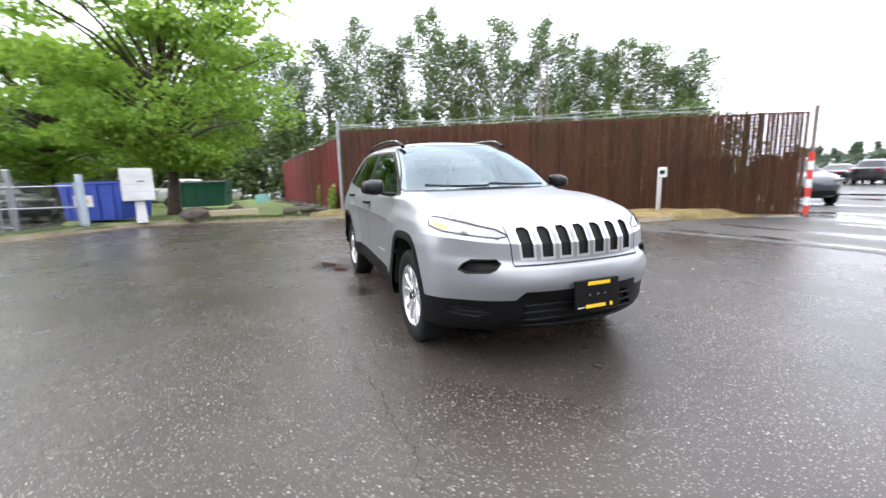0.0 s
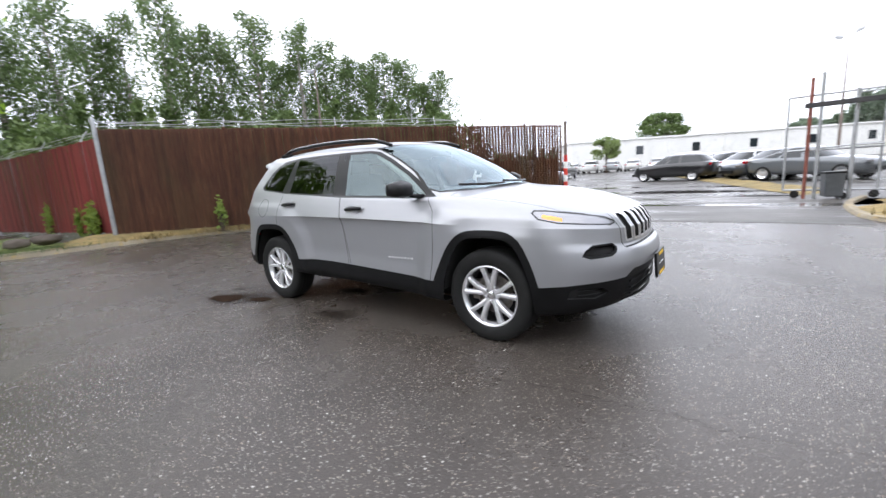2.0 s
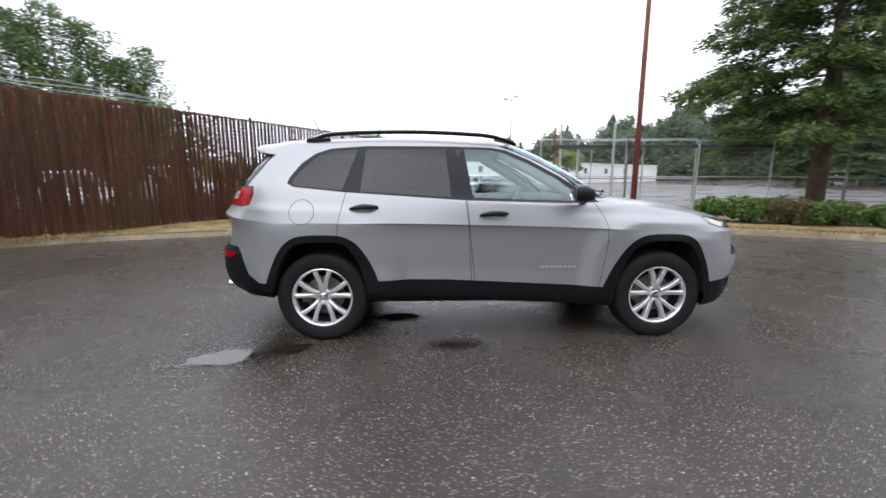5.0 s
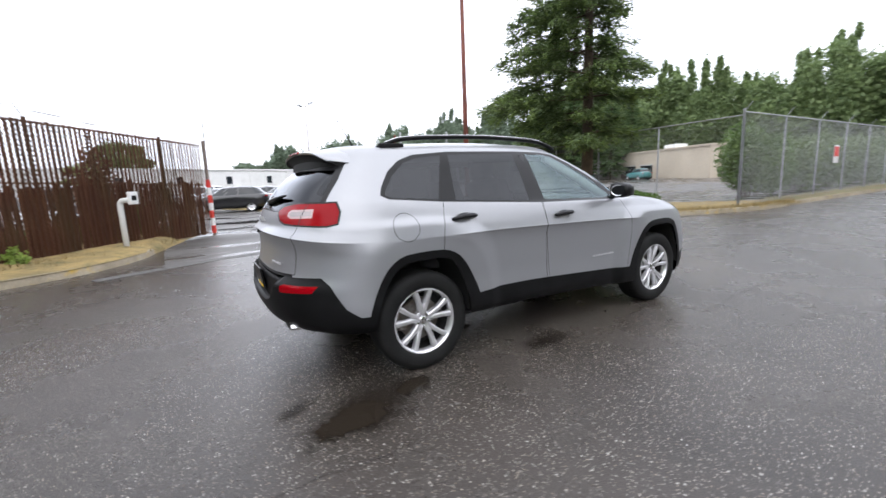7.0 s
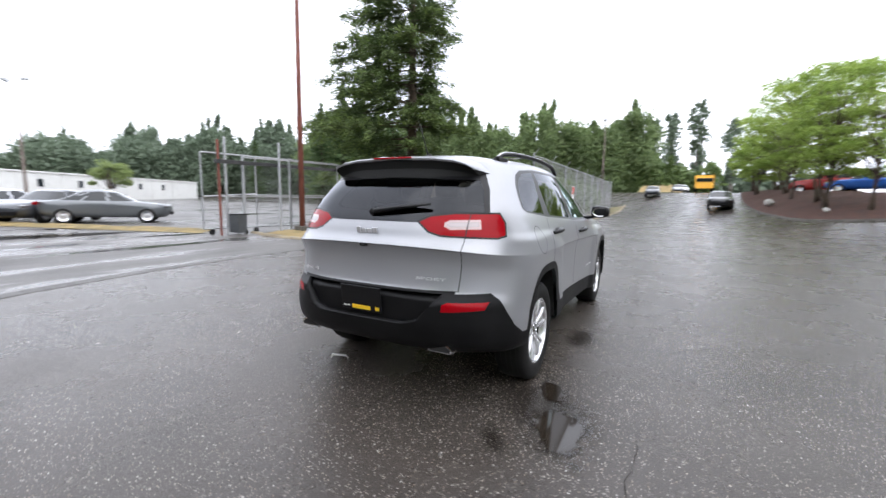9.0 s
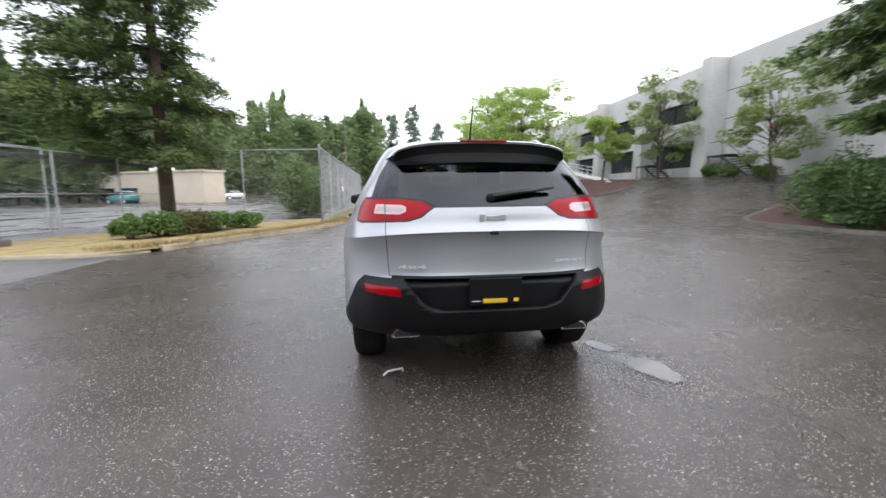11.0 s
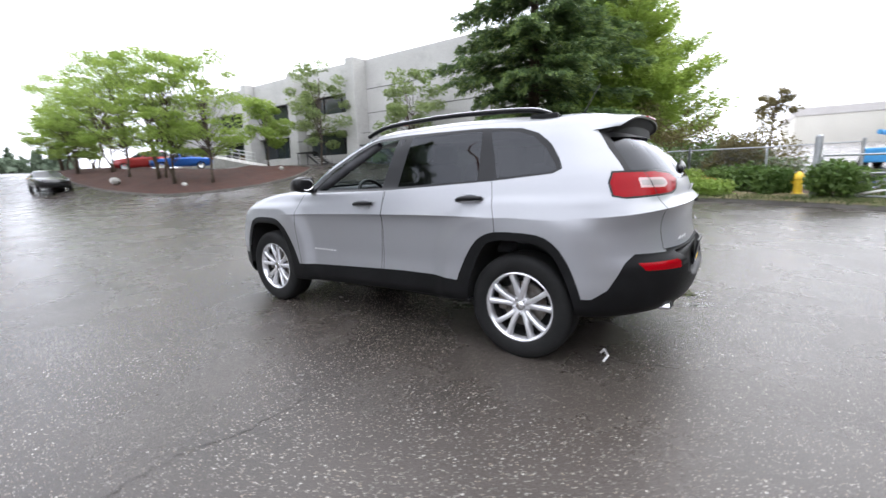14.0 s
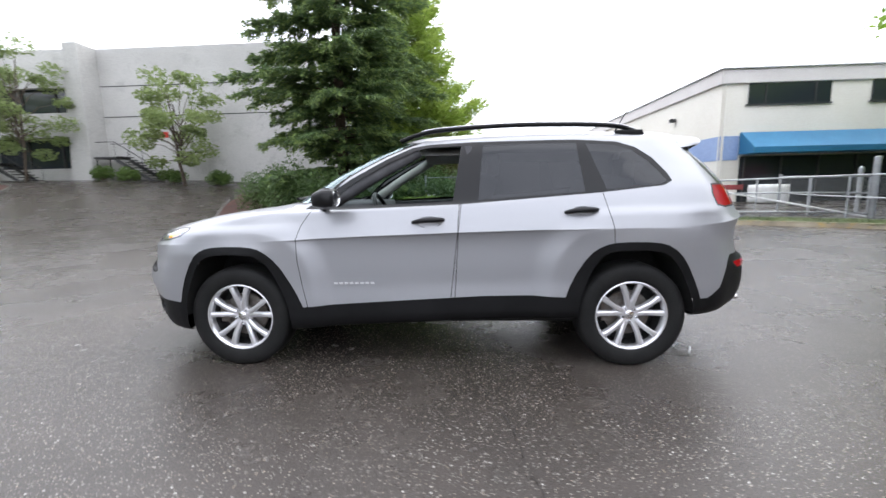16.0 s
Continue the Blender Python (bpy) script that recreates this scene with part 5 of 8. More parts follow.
def body_sheet():
    grid = loft(LEVELS, 7)
    for cx in (1.35, -1.35):
        far = (np.abs(grid[:, :, 0] - cx) / 0.56) ** 3.2 + (np.maximum(grid[:, :, 2] - 0.3, 0) / 0.645) ** 3.2
        # the side leans out to the edge of the flare and stands upright below it
        swell = np.clip((1.9 - far) / 0.88, 0, 1) ** 1.35
        grid[:, :, 1] += 0.03 * swell * np.clip((grid[:, :, 1] - 0.55) / 0.25, 0, 1)
    bm = bmesh.new()
    for s in (1, -1):
        vs = [[bm.verts.new((x, y * s, z)) for x, y, z in row] for row in grid]
        for a, b in zip(vs, vs[1:]):
            for k in range(len(a) - 1):
                quad = (a[k], a[k + 1], b[k + 1], b[k])
                bm.faces.new(quad if s < 0 else quad[::-1])
    bmesh.ops.remove_doubles(bm, verts=bm.verts, dist=2e-4)
    bmesh.ops.dissolve_degenerate(bm, edges=bm.edges, dist=1e-5)
    bmesh.ops.recalc_face_normals(bm, faces=bm.faces)
    bm.normal_update()
    keep = bm.verts.layers.float_vector.new("first_normal")
    for v in bm.verts:
        v[keep] = v.normal
    bm.faces.layers.int.new("tag")
    return bm


X3, Y3, Z3 = Vector((1, 0, 0)), Vector((0, 1, 0)), Vector((0, 0, 1))


def carve(bm, outline, a, b, facing, tag, only=None, least=0.15):
    """Cuts a convex outline, in the axes a and b, into the sheet where it faces that way, and tags what lies inside."""
    lay = bm.faces.layers.int["tag"]
    lo = (min(p[0] for p in outline), min(p[1] for p in outline))
    hi = (max(p[0] for p in outline), max(p[1] for p in outline))
    area = sum(p[0] * q[1] - q[0] * p[1] for p, q in zip(outline, outline[1:] + outline[:1]))
    if area < 0:
        outline = outline[::-1]
    faces = []
    for f in bm.faces:
        if only is not None and f[lay] not in only:
            continue
        if facing is not None and f.normal.dot(facing) < least:
            continue
        sa, sb = [v.co.dot(a) for v in f.verts], [v.co.dot(b) for v in f.verts]
        if max(sa) > lo[0] and min(sa) < hi[0] and max(sb) > lo[1] and min(sb) < hi[1]:
            faces.append(f)
    for p, q in zip(outline, outline[1:] + outline[:1]):
        if not faces:
            return []
        n = (a * (q[1] - p[1]) + b * (p[0] - q[0])).normalized()
        co = a * p[0] + b * p[1]
        geom = list({e for f in faces for e in f.edges}) + list({v for f in faces for v in f.verts}) + faces
        got = bmesh.ops.bisect_plane(bm, geom=geom, plane_co=co, plane_no=n, dist=1e-5)
        faces = [f for f in got["geom"] if isinstance(f, bmesh.types.BMFace) and (f.calc_center_median() - co).dot(n) < 0]
    for f in faces:
        f.normal_update()
        f[lay] = tag
    return faces


def arc(cx, cz, r, a0, a1, n):
    return [(cx + r * math.cos(radians(a0 + (a1 - a0) * k / n)), cz + r * math.sin(radians(a0 + (a1 - a0) * k / n))) for k in range(n + 1)]


def arch(cx, grow, flare=0.0):
    """A wheel opening: flat on top, with slanted, rounded shoulders; flare widens its foot towards the doors."""
    g = grow
    fp, fm = (0.0, flare) if cx > 0 else (flare, 0.0)
    line = [(cx + 0.375 + g + fp, 0.10), (cx + 0.365 + g + fp, 0.42), (cx + 0.315 + g * 0.95 + fp * 0.75, 0.60 + g * 0.2), (cx + 0.245 + g * 0.75 + fp * 0.3, 0.74 + g * 0.75), (cx + 0.185 + g * 0.5, 0.79 + g * 0.9), (cx + 0.10 + g * 0.3, 0.805 + g),
            (cx - 0.10 - g * 0.3, 0.803 + g), (cx - 0.19 - g * 0.5, 0.78 + g * 0.9), (cx - 0.265 - g * 0.8 - fm * 0.2, 0.705 + g * 0.65), (cx - 0.34 - g * 0.95 - fm * 0.6, 0.55 + g * 0.2), (cx - 0.385 - g - fm, 0.40), (cx - 0.395 - g - fm, 0.10)]
    soft = [line[0]]
    for p, q in zip(line, line[1:]):
        soft += [(p[0] * 0.75 + q[0] * 0.25, p[1] * 0.75 + q[1] * 0.25), (p[0] * 0.25 + q[0] * 0.75, p[1] * 0.25 + q[1] * 0.75)]
    return soft + [line[-1]]


def shrink(outline, d):
    """A convex outline drawn in by d (out, if negative)."""
    area = sum(p[0] * q[1] - q[0] * p[1] for p, q in zip(outline, outline[1:] + outline[:1]))
    pts = [Vector(p) for p in (outline if area > 0 else outline[::-1])]
    out = []
    for k, p in enumerate(pts):
        e0, e1 = (p - pts[k - 1]).normalized(), (pts[(k + 1) % len(pts)] - p).normalized()
        n0, n1 = Vector((-e0.y, e0.x)), Vector((-e1.y, e1.x))
        m = (n0 + n1) / max(0.25, (1 + n0.dot(n1)))
        out.append((p + m * d)[:])
    return out


def bordered(bm, outline, a, b, facing, tag, rim_tag, width, only, least=0.15):
    """An outline with a narrow border of another tag inside its edge."""
    carve(bm, outline, a, b, facing, rim_tag, only, least)
    carve(bm, shrink(outline, width), a, b, facing, tag, (rim_tag,), least)


def sink(bm, tag, way, depth, wall_tag=SEAM, test=None):
    """Pushes all that bears a tag inwards, leaving walls behind it."""
    lay = bm.faces.layers.int["tag"]
    faces = [f for f in bm.faces if f[lay] == tag and (test is None or test(f.calc_center_median()))]
    if not faces:
        return
    got = bmesh.ops.extrude_face_region(bm, geom=faces)
    new_faces = {f for f in got["geom"] if isinstance(f, bmesh.types.BMFace)}
    new_verts = [v for v in got["geom"] if isinstance(v, bmesh.types.BMVert)]
    walls = {f for v in new_verts for f in v.link_faces} - new_faces
    for f in walls:
        f[lay] = wall_tag
    for v in new_verts:
        v.co += way * depth
    left = [f for f in faces if f.is_valid]
    if left:
        bmesh.ops.delete(bm, geom=left, context="FACES_ONLY")


def build_body():
    bm = body_sheet()
    P = (PAINT,)
    # bonnet, with its shut line
    bordered(bm, [(2.13, -0.55), (2.20, -0.3), (2.21, 0.0), (2.20, 0.3), (2.13, 0.55), (1.86, 0.71), (1.4, 0.775), (0.98, 0.775), (0.98, -0.775), (1.4, -0.775), (1.86, -0.71)], X3, Y3, Z3, HOOD, SEAM, 0.0045, P, 0.25)
    # windscreen and back window
    carve(bm, [(-0.755, 1.13), (0.755, 1.13), (0.765, 1.16), (0.60, 1.545), (0.45, 1.578), (-0.45, 1.578), (-0.60, 1.545), (-0.765, 1.16)], Y3, Z3, X3, BROW, (PAINT, HOOD, SEAM), 0.12)
    carve(bm, [(-0.745, 1.142), (0.745, 1.142), (0.755, 1.163), (0.593, 1.538), (0.45, 1.564), (-0.45, 1.564), (-0.593, 1.538), (-0.755, 1.163)], Y3, Z3, X3, SCREEN, (BROW,), 0.12)
    carve(bm, [(-0.715, 1.22), (0.715, 1.22), (0.665, 1.36), (0.60, 1.47), (0.54, 1.53), (-0.54, 1.53), (-0.60, 1.47), (-0.665, 1.36)], Y3, Z3, -X3, BROW, P, 0.2)
    carve(bm, [(-0.42, 1.158), (0.42, 1.158), (0.62, 1.226), (-0.62, 1.226)], Y3, Z3, -X3, BROW, P, 0.25)
    carve(bm, [(-0.69, 1.22), (0.69, 1.22), (0.637, 1.36), (0.57, 1.455), (0.40, 1.45), (-0.40, 1.45), (-0.57, 1.455), (-0.637, 1.36)], Y3, Z3, -X3, BACKLIGHT, (BROW,), 0.2)
    carve(bm, [(-0.40, 1.163), (0.40, 1.163), (0.58, 1.223), (-0.58, 1.223)], Y3, Z3, -X3, BACKLIGHT, (BROW,), 0.25)
    for s in (1, -1):
        side = Y3 * s
        # glazing along the side
        carve(bm, [(0.86, 1.10), (0.60, 1.093), (-0.24, 1.118), (-1.15, 1.178), (-1.545, 1.216), (-1.60, 1.245), (-1.575, 1.30), (-1.50, 1.40), (-1.40, 1.475), (-1.28, 1.515), (-1.0, 1.535), (-0.3, 1.537), (0.0, 1.53), (0.12, 1.512), (0.30, 1.435), (0.55, 1.30)], X3, Z3, side, TRIM, P, 0.3)
        carve(bm, [(0.745, 1.118), (0.60, 1.112), (-0.165, 1.136), (-0.225, 1.512), (0.0, 1.508), (0.10, 1.488), (0.28, 1.41), (0.52, 1.282)], X3, Z3, side, PANE_F, (TRIM,))
        carve(bm, [(-0.335, 1.143), (-0.375, 1.515), (-1.0, 1.512), (-1.035, 1.184)], X3, Z3, side, PANE_R, (TRIM,))
        carve(bm, [(-1.175, 1.196), (-1.065, 1.51), (-1.26, 1.492), (-1.37, 1.455), (-1.475, 1.37), (-1.55, 1.275), (-1.565, 1.245), (-1.525, 1.226)], X3, Z3, side, PANE_Q, (TRIM,))
        # doors
        bordered(bm, [(0.80, 1.10), (0.87, 1.0), (0.897, 0.9), (0.893, 0.75), (0.87, 0.58), (0.84, 0.43), (-0.165, 0.43), (-0.20, 0.95), (-0.235, 1.25), (0.7, 1.25)], X3, Z3, side, DOOR_F, SEAM, 0.0045, P, 0.3)
        bordered(bm, [(-0.165, 0.43), (-0.20, 0.95), (-0.235, 1.25), (-1.13, 1.25), (-1.165, 1.10), (-1.20, 0.95), (-1.213, 0.78), (-1.0, 0.43)], X3, Z3, side, DOOR_R, SEAM, 0.0045, P, 0.3)
        # tail lamp round the corner
        t, d = Vector((-0.58, -0.815 * s, 0)).normalized(), Vector((-0.815, 0.58 * s, 0))
        bordered(bm, [(0.435, 1.078), (0.50, 1.064), (0.85, 1.078), (0.92, 1.10), (0.985, 1.165), (0.90, 1.205), (0.75, 1.222), (0.47, 1.222), (0.435, 1.16)], t, Z3, d, TAIL, BROW, 0.011, (PAINT, BACKLIGHT, BROW), 0.2)
        bordered(bm, [(0.605, 1.124), (0.79, 1.12), (0.825, 1.138), (0.82, 1.162), (0.79, 1.176), (0.605, 1.18)], t, Z3, d, LENS, FUEL, 0.012, (TAIL,), 0.2)
        carve(bm, [(0.626 * s, 1.05), (0.632 * s, 1.05), (0.632 * s, 1.24), (0.626 * s, 1.24)], Y3, Z3, -X3, SEAM, (TAIL, LENS, FUEL), 0.1)
        # headlamp and fog lamp round the front corner
        t, d = Vector((0.816, -0.577 * s, 0)).normalized(), Vector((0.577, 0.816 * s, 0))
        bordered(bm, [(0.895, 0.972), (0.93, 0.928), (1.06, 0.897), (1.42, 0.862), (1.47, 0.868), (1.475, 0.885), (1.40, 0.92), (1.2, 0.957), (1.0, 0.985), (0.92, 0.99)], t, Z3, d, HEAD, BROW, 0.0085, (PAINT, HOOD, SEAM), 0.2)
        carve(bm, [(0.955, 0.945), (0.975, 0.932), (1.04, 0.917), (1.09, 0.909), (1.09, 0.932), (1.03, 0.948), (0.97, 0.96)], t, Z3, d, AMBER, (HEAD,), 0.2)
        fog = [(1.20, 0.672), (1.225, 0.71), (1.28, 0.742), (1.43, 0.742), (1.465, 0.715), (1.45, 0.68), (1.41, 0.66), (1.26, 0.652)]
        bordered(bm, fog, t, Z3, d, FOG, CLAD, 0.012, P, 0.2)
        # black cladding of sill and arches
        carve(bm, [(0.95, 0.15), (0.95, 0.432), (0.85, 0.437), (-0.17, 0.495), (-0.70, 0.503), (-0.90, 0.495), (-0.95, 0.15)], X3, Z3, None, CLAD, (PAINT, DOOR_F, DOOR_R, SEAM))
        for cx in (1.35, -1.35):
            carve(bm, arch(cx, 0.055, 0.055), X3, Z3, side, CLAD, (PAINT, DOOR_F, DOOR_R, SEAM, CLAD, MOUTH), 0.2)
        if s < 0:
            bordered(bm, arc(-1.47, 1.03, 0.095, 0, 345, 23), X3, Z3, side, FUEL, SEAM, 0.004, P, 0.3)
    # lower bumpers
    carve(bm, [(1.55, 0.1), (1.55, 0.455), (1.85, 0.475), (2.5, 0.50), (2.5, 0.1)], X3, Z3, None, CLAD, P)
    carve(bm, [(-0.50, 0.45), (-0.42, 0.545), (0.42, 0.545), (0.50, 0.45)], Y3, Z3, X3, CLAD, P)
    steps = ((-1.6, 0.1), (-1.68, 0.478), (-1.82, 0.482), (-1.905, 0.545), (-1.95, 0.63), (-1.98, 0.70), (-2.02, 0.748))
    for (x0, z0), (x1, z1) in zip(steps, steps[1:]):
        carve(bm, [(x0, z0), (x1, z1), (-2.6, z1), (-2.6, z0)], X3, Z3, None, CLAD, P)
    carve(bm, [(-0.60, 0.40), (0.60, 0.40), (0.60, 0.765), (-0.60, 0.765)], Y3, Z3, -X3, CLAD, P, 0.3)
    # tailgate
    bordered(bm, [(-0.615, 0.76), (0.615, 0.76), (0.63, 1.0), (0.63, 1.30), (-0.63, 1.30), (-0.63, 1.0)], Y3, Z3, -X3, TAILGATE, SEAM, 0.0045, P, 0.25)
    # front openings and the seven slots
    bordered(bm, [(-0.47, 0.345), (-0.36, 0.49), (0.36, 0.49), (0.47, 0.345), (0.30, 0.325), (-0.30, 0.325)], Y3, Z3, X3, MOUTH, CLAD, 0.012, (CLAD,), 0.2)
    for s in (1, -1):
        t, d = Vector((0.816, -0.577 * s, 0)).normalized(), Vector((0.577, 0.816 * s, 0))
        carve(bm, [(1.10, 0.385), (1.12, 0.44), (1.18, 0.458), (1.34, 0.445), (1.40, 0.405), (1.30, 0.37)], t, Z3, d, MOUTH, (CLAD,), 0.2)
        carve(bm, [(0.545 * s, 0.65), (0.755 * s, 0.655), (0.77 * s, 0.698), (0.575 * s, 0.705), (0.55 * s, 0.69)], Y3, Z3, -X3, REFLECT, (CLAD,), 0.1)
    carve(bm, [(-0.475, 0.697), (0.475, 0.697), (0.49, 0.935), (-0.49, 0.935)], Y3, Z3, X3, SEAM, (PAINT, HOOD), 0.2)
    carve(bm, [(-0.468, 0.706), (0.468, 0.706), (0.485, 0.935), (-0.485, 0.935)], Y3, Z3, X3, GRILLE, (SEAM,), 0.2)
    for k in range(7):
        y, lean = (k - 3) * 0.127, (k - 3) * 0.003
        slot = [(y - 0.034 - lean * 0.3, 0.745), (y + 0.034 - lean * 0.3, 0.745), (y + 0.038 + lean, 0.908), (y + 0.022 + lean, 0.925), (y - 0.022 + lean, 0.925), (y - 0.038 + lean, 0.908)]
        carve(bm, shrink(slot, -0.015), Y3, Z3, X3, FRAME, (GRILLE,), 0.1)
        carve(bm, slot, Y3, Z3, X3, SLOT, (FRAME,), 0.1)
    carve(bm, [(-0.30, 0.562), (-0.40, 0.59), (-0.48, 0.68), (-0.53, 0.748), (0.53, 0.748), (0.48, 0.68), (0.40, 0.59), (0.30, 0.562)], Y3, Z3, -X3, RECESS, (CLAD,), 0.2)
    # wheel openings go through
    for s in (1, -1):
        for cx in (1.35, -1.35):
            gone = carve(bm, arch(cx, 0.0), X3, Z3, Y3 * s, BROW, (CLAD, PAINT, DOOR_F, DOOR_R, MOUTH, SEAM), 0.0)
            bmesh.ops.delete(bm, geom=gone, context="FACES")
    low = [f for f in bm.faces if f.calc_center_median().z < 0.7 and abs(f.calc_center_median().y) < 0.9 and f.normal.z < -0.6 and abs(abs(f.calc_center_median().x) - 1.35) < 0.39]
    bmesh.ops.delete(bm, geom=low, context="FACES")
    for k in range(7):
        sink(bm, SLOT, -X3, 0.03, SEAM, lambda c, k=k: abs(c.y - (k - 3) * 0.127) < 0.06)
    sink(bm, MOUTH, -X3, 0.04, SEAM, lambda c: abs(c.y) < 0.5)
    sink(bm, RECESS, X3, 0.05, CLAD)
    for s in (1, -1):
        way = Vector((-0.577, -0.816 * s, 0))
        sink(bm, FOG, way, 0.045, CLAD, lambda c, s=s: c.y * s > 0)
        sink(bm, MOUTH, way, 0.03, SEAM, lambda c, s=s: c.y * s > 0.5)
    return bm


def panel(bm, name, tag, material, parent, label="", test=None, material_of=None):
    """Takes the faces of one tag out of the sheet as a part of their own."""
    lay = bm.faces.layers.int["tag"]
    keep = bm.verts.layers.float_vector["first_normal"]
    faces = [f for f in bm.faces if f[lay] == tag and (test is None or test(f.calc_center_median()))]
    if not faces:
        return None
    index, cos, nor, polys = {}, [], [], []
    for f in faces:
        ids = []
        for v in f.verts:
            if v not in index:
                index[v] = len(cos)
                cos.append(v.co[:])
                n = v[keep]
                nor.append((n if n.length > 0.3 else v.normal).normalized()[:])
            ids.append(index[v])
        polys.append(ids)
    me = bpy.data.meshes.new(name)
    me.from_pydata(cos, [], polys)
    me.materials.append(material)
    me.polygons.foreach_set("use_smooth", [True] * len(polys))
    me.update()
    if tag not in (SLOT, MOUTH, FOG, RECESS, SEAM, CLAD) or tag == CLAD and False:
        me.normals_split_custom_set_from_vertices(nor)
    ob = new(name, me)
    ob.parent = parent
    return tagged(ob, label)


def wheel(parent, x, y, s):
    """Tyre, split-spoke alloy rim, nuts and brake; s: the side that it faces."""
    w = new("wheel")
    w.parent = parent
    w.matrix_basis = pose(x, y, 0.352, 0, 0, 0 if s > 0 else 180)
    tyre = lathe([(0.228, -0.10), (0.262, -0.112), (0.305, -0.116), (0.336, -0.108), (0.352, -0.092), (0.357, -0.06), (0.358, 0.0), (0.357, 0.06), (0.352, 0.092), (0.336, 0.108), (0.305, 0.116), (0.262, 0.112), (0.236, 0.102), (0.228, 0.09)], 64)
    t = part("tyre", tyre, M_RUBBER, w, "black rubber road tyre", True, 60)
    groove = bmesh.new()
    for gy in (-0.055, -0.018, 0.018, 0.055):
        merge(groove, lathe([(0.3588, gy - 0.005), (0.3588, gy + 0.005)], 64))
    part("tread_groove", groove, M_SEAM, t)
    rim = lathe([(0.216, -0.09), (0.216, 0.055), (0.221, 0.082), (0.229, 0.094), (0.237, 0.097), (0.237, 0.104), (0.23, 0.106), (0.2235, 0.1), (0.2175, 0.088)], 64)
    part("rim", rim, M_ALLOY, w, "silver alloy rim", True, 40)
    for k in range(10):
        a = 72 * (k // 2) + 90 + (15.5 if k % 2 else -15.5)
        root = 72 * (k // 2) + 90 + (8.5 if k % 2 else -8.5)
        bm = bmesh.new()
        n = 7
        rows = []
        for i in range(n):
            u = i / (n - 1)
            r = 0.052 + 0.172 * u
            ang = radians(root + (a - root) * u ** 0.8)
            half = 0.0148 + 0.002 * u + 0.006 * (1 - u) ** 3 + 0.004 * u ** 4
            out = 0.076 + 0.02 * math.sin(u * math.pi * 0.6)
            c, sn = math.cos(ang), math.sin(ang)
            rows.append([bm.verts.new((r * c - h * sn, o, r * sn + h * c)) for h, o in ((-half, out - 0.045), (-half, out - 0.006), (-half * 0.7, out), (half * 0.7, out), (half, out - 0.006), (half, out - 0.045))])
        for p, q in zip(rows, rows[1:]):
            for i in range(5):
                bm.faces.new((p[i], p[i + 1], q[i + 1], q[i]))
        bmesh.ops.recalc_face_normals(bm, faces=bm.faces)
        part("spoke", bm, M_ALLOY, w, "", True, 50)
    part("hub", lathe([(0.0, 0.062), (0.045, 0.064), (0.062, 0.07), (0.066, 0.066), (0.068, 0.03)], 32), M_ALLOY, w, "", True, 40)
    part("centre_cap", lathe([(0.0, 0.078), (0.024, 0.078), (0.03, 0.074), (0.031, 0.062)], 24), M_CHROME, w, "small silver centre cap", True, 40)
    for k in range(5):
        a = radians(90 + 36 + 72 * k)
        nut = lathe([(0.0, 0.082), (0.008, 0.082), (0.0105, 0.078), (0.0105, 0.055)], 6)
        part("wheel_nut", nut, M_CHROME, w, at=pose(0.047 * math.cos(a), 0, 0.047 * math.sin(a)))
    part("brake_disc", lathe([(0.06, -0.005), (0.155, -0.005), (0.155, 0.012), (0.07, 0.014), (0.06, 0.03)], 40), M_STEEL, w, "grey steel brake disc", True, 40)
    cal = box((0.07, 0.07, 0.15), (0.145, 0.005, 0.02), 0.012)
    part("brake_caliper", cal, M_STEEL, w)
    part("rim_well", lathe([(0.0, -0.06), (0.2155, -0.05), (0.2155, 0.05)], 32), M_DARK, w)
    return w


def smooth_box(size, at, r=0.45, cuts=3, squash=None):
    """A cushion-like block."""
    bm = bmesh.new()
    bmesh.ops.create_cube(bm, size=1.0)
    bmesh.ops.subdivide_edges(bm, edges=bm.edges, cuts=cuts, use_grid_fill=True)
    for v in bm.verts:
        c = v.co * 2
        q = Vector((c.x * math.sqrt(1 - r * (c.y ** 2 / 2 + c.z ** 2 / 2 - c.y ** 2 * c.z ** 2 / 3)), c.y * math.sqrt(1 - r * (c.x ** 2 / 2 + c.z ** 2 / 2 - c.x ** 2 * c.z ** 2 / 3)), c.z * math.sqrt(1 - r * (c.x ** 2 / 2 + c.y ** 2 / 2 - c.x ** 2 * c.y ** 2 / 3)))) / 2
        v.co = Vector((q.x * size[0], q.y * size[1], q.z * size[2]))
        if squash:
            v.co = squash(v.co)
        v.co += Vector(at)
    return bm


def letters(text, height, material, parent, m, name="lettering", label="", bold=0.0):
    """Raised letters in the built-in font."""
    c = bpy.data.curves.new("letters", "FONT")
    c.body, c.size, c.extrude, c.offset, c.align_x, c.align_y = text, height * 1.4, 0.002, bold, "CENTER", "CENTER"
    tmp = bpy.data.objects.new("letters", c)
    scene.collection.objects.link(tmp)
    me = bpy.data.meshes.new_from_object(tmp.evaluated_get(bpy.context.evaluated_depsgraph_get()))
    bpy.data.objects.remove(tmp)
    bpy.data.curves.remove(c)
    me.materials.append(material)
    ob = new(name, me)
    ob.parent = parent
    ob.matrix_basis = m
    return tagged(ob, label)


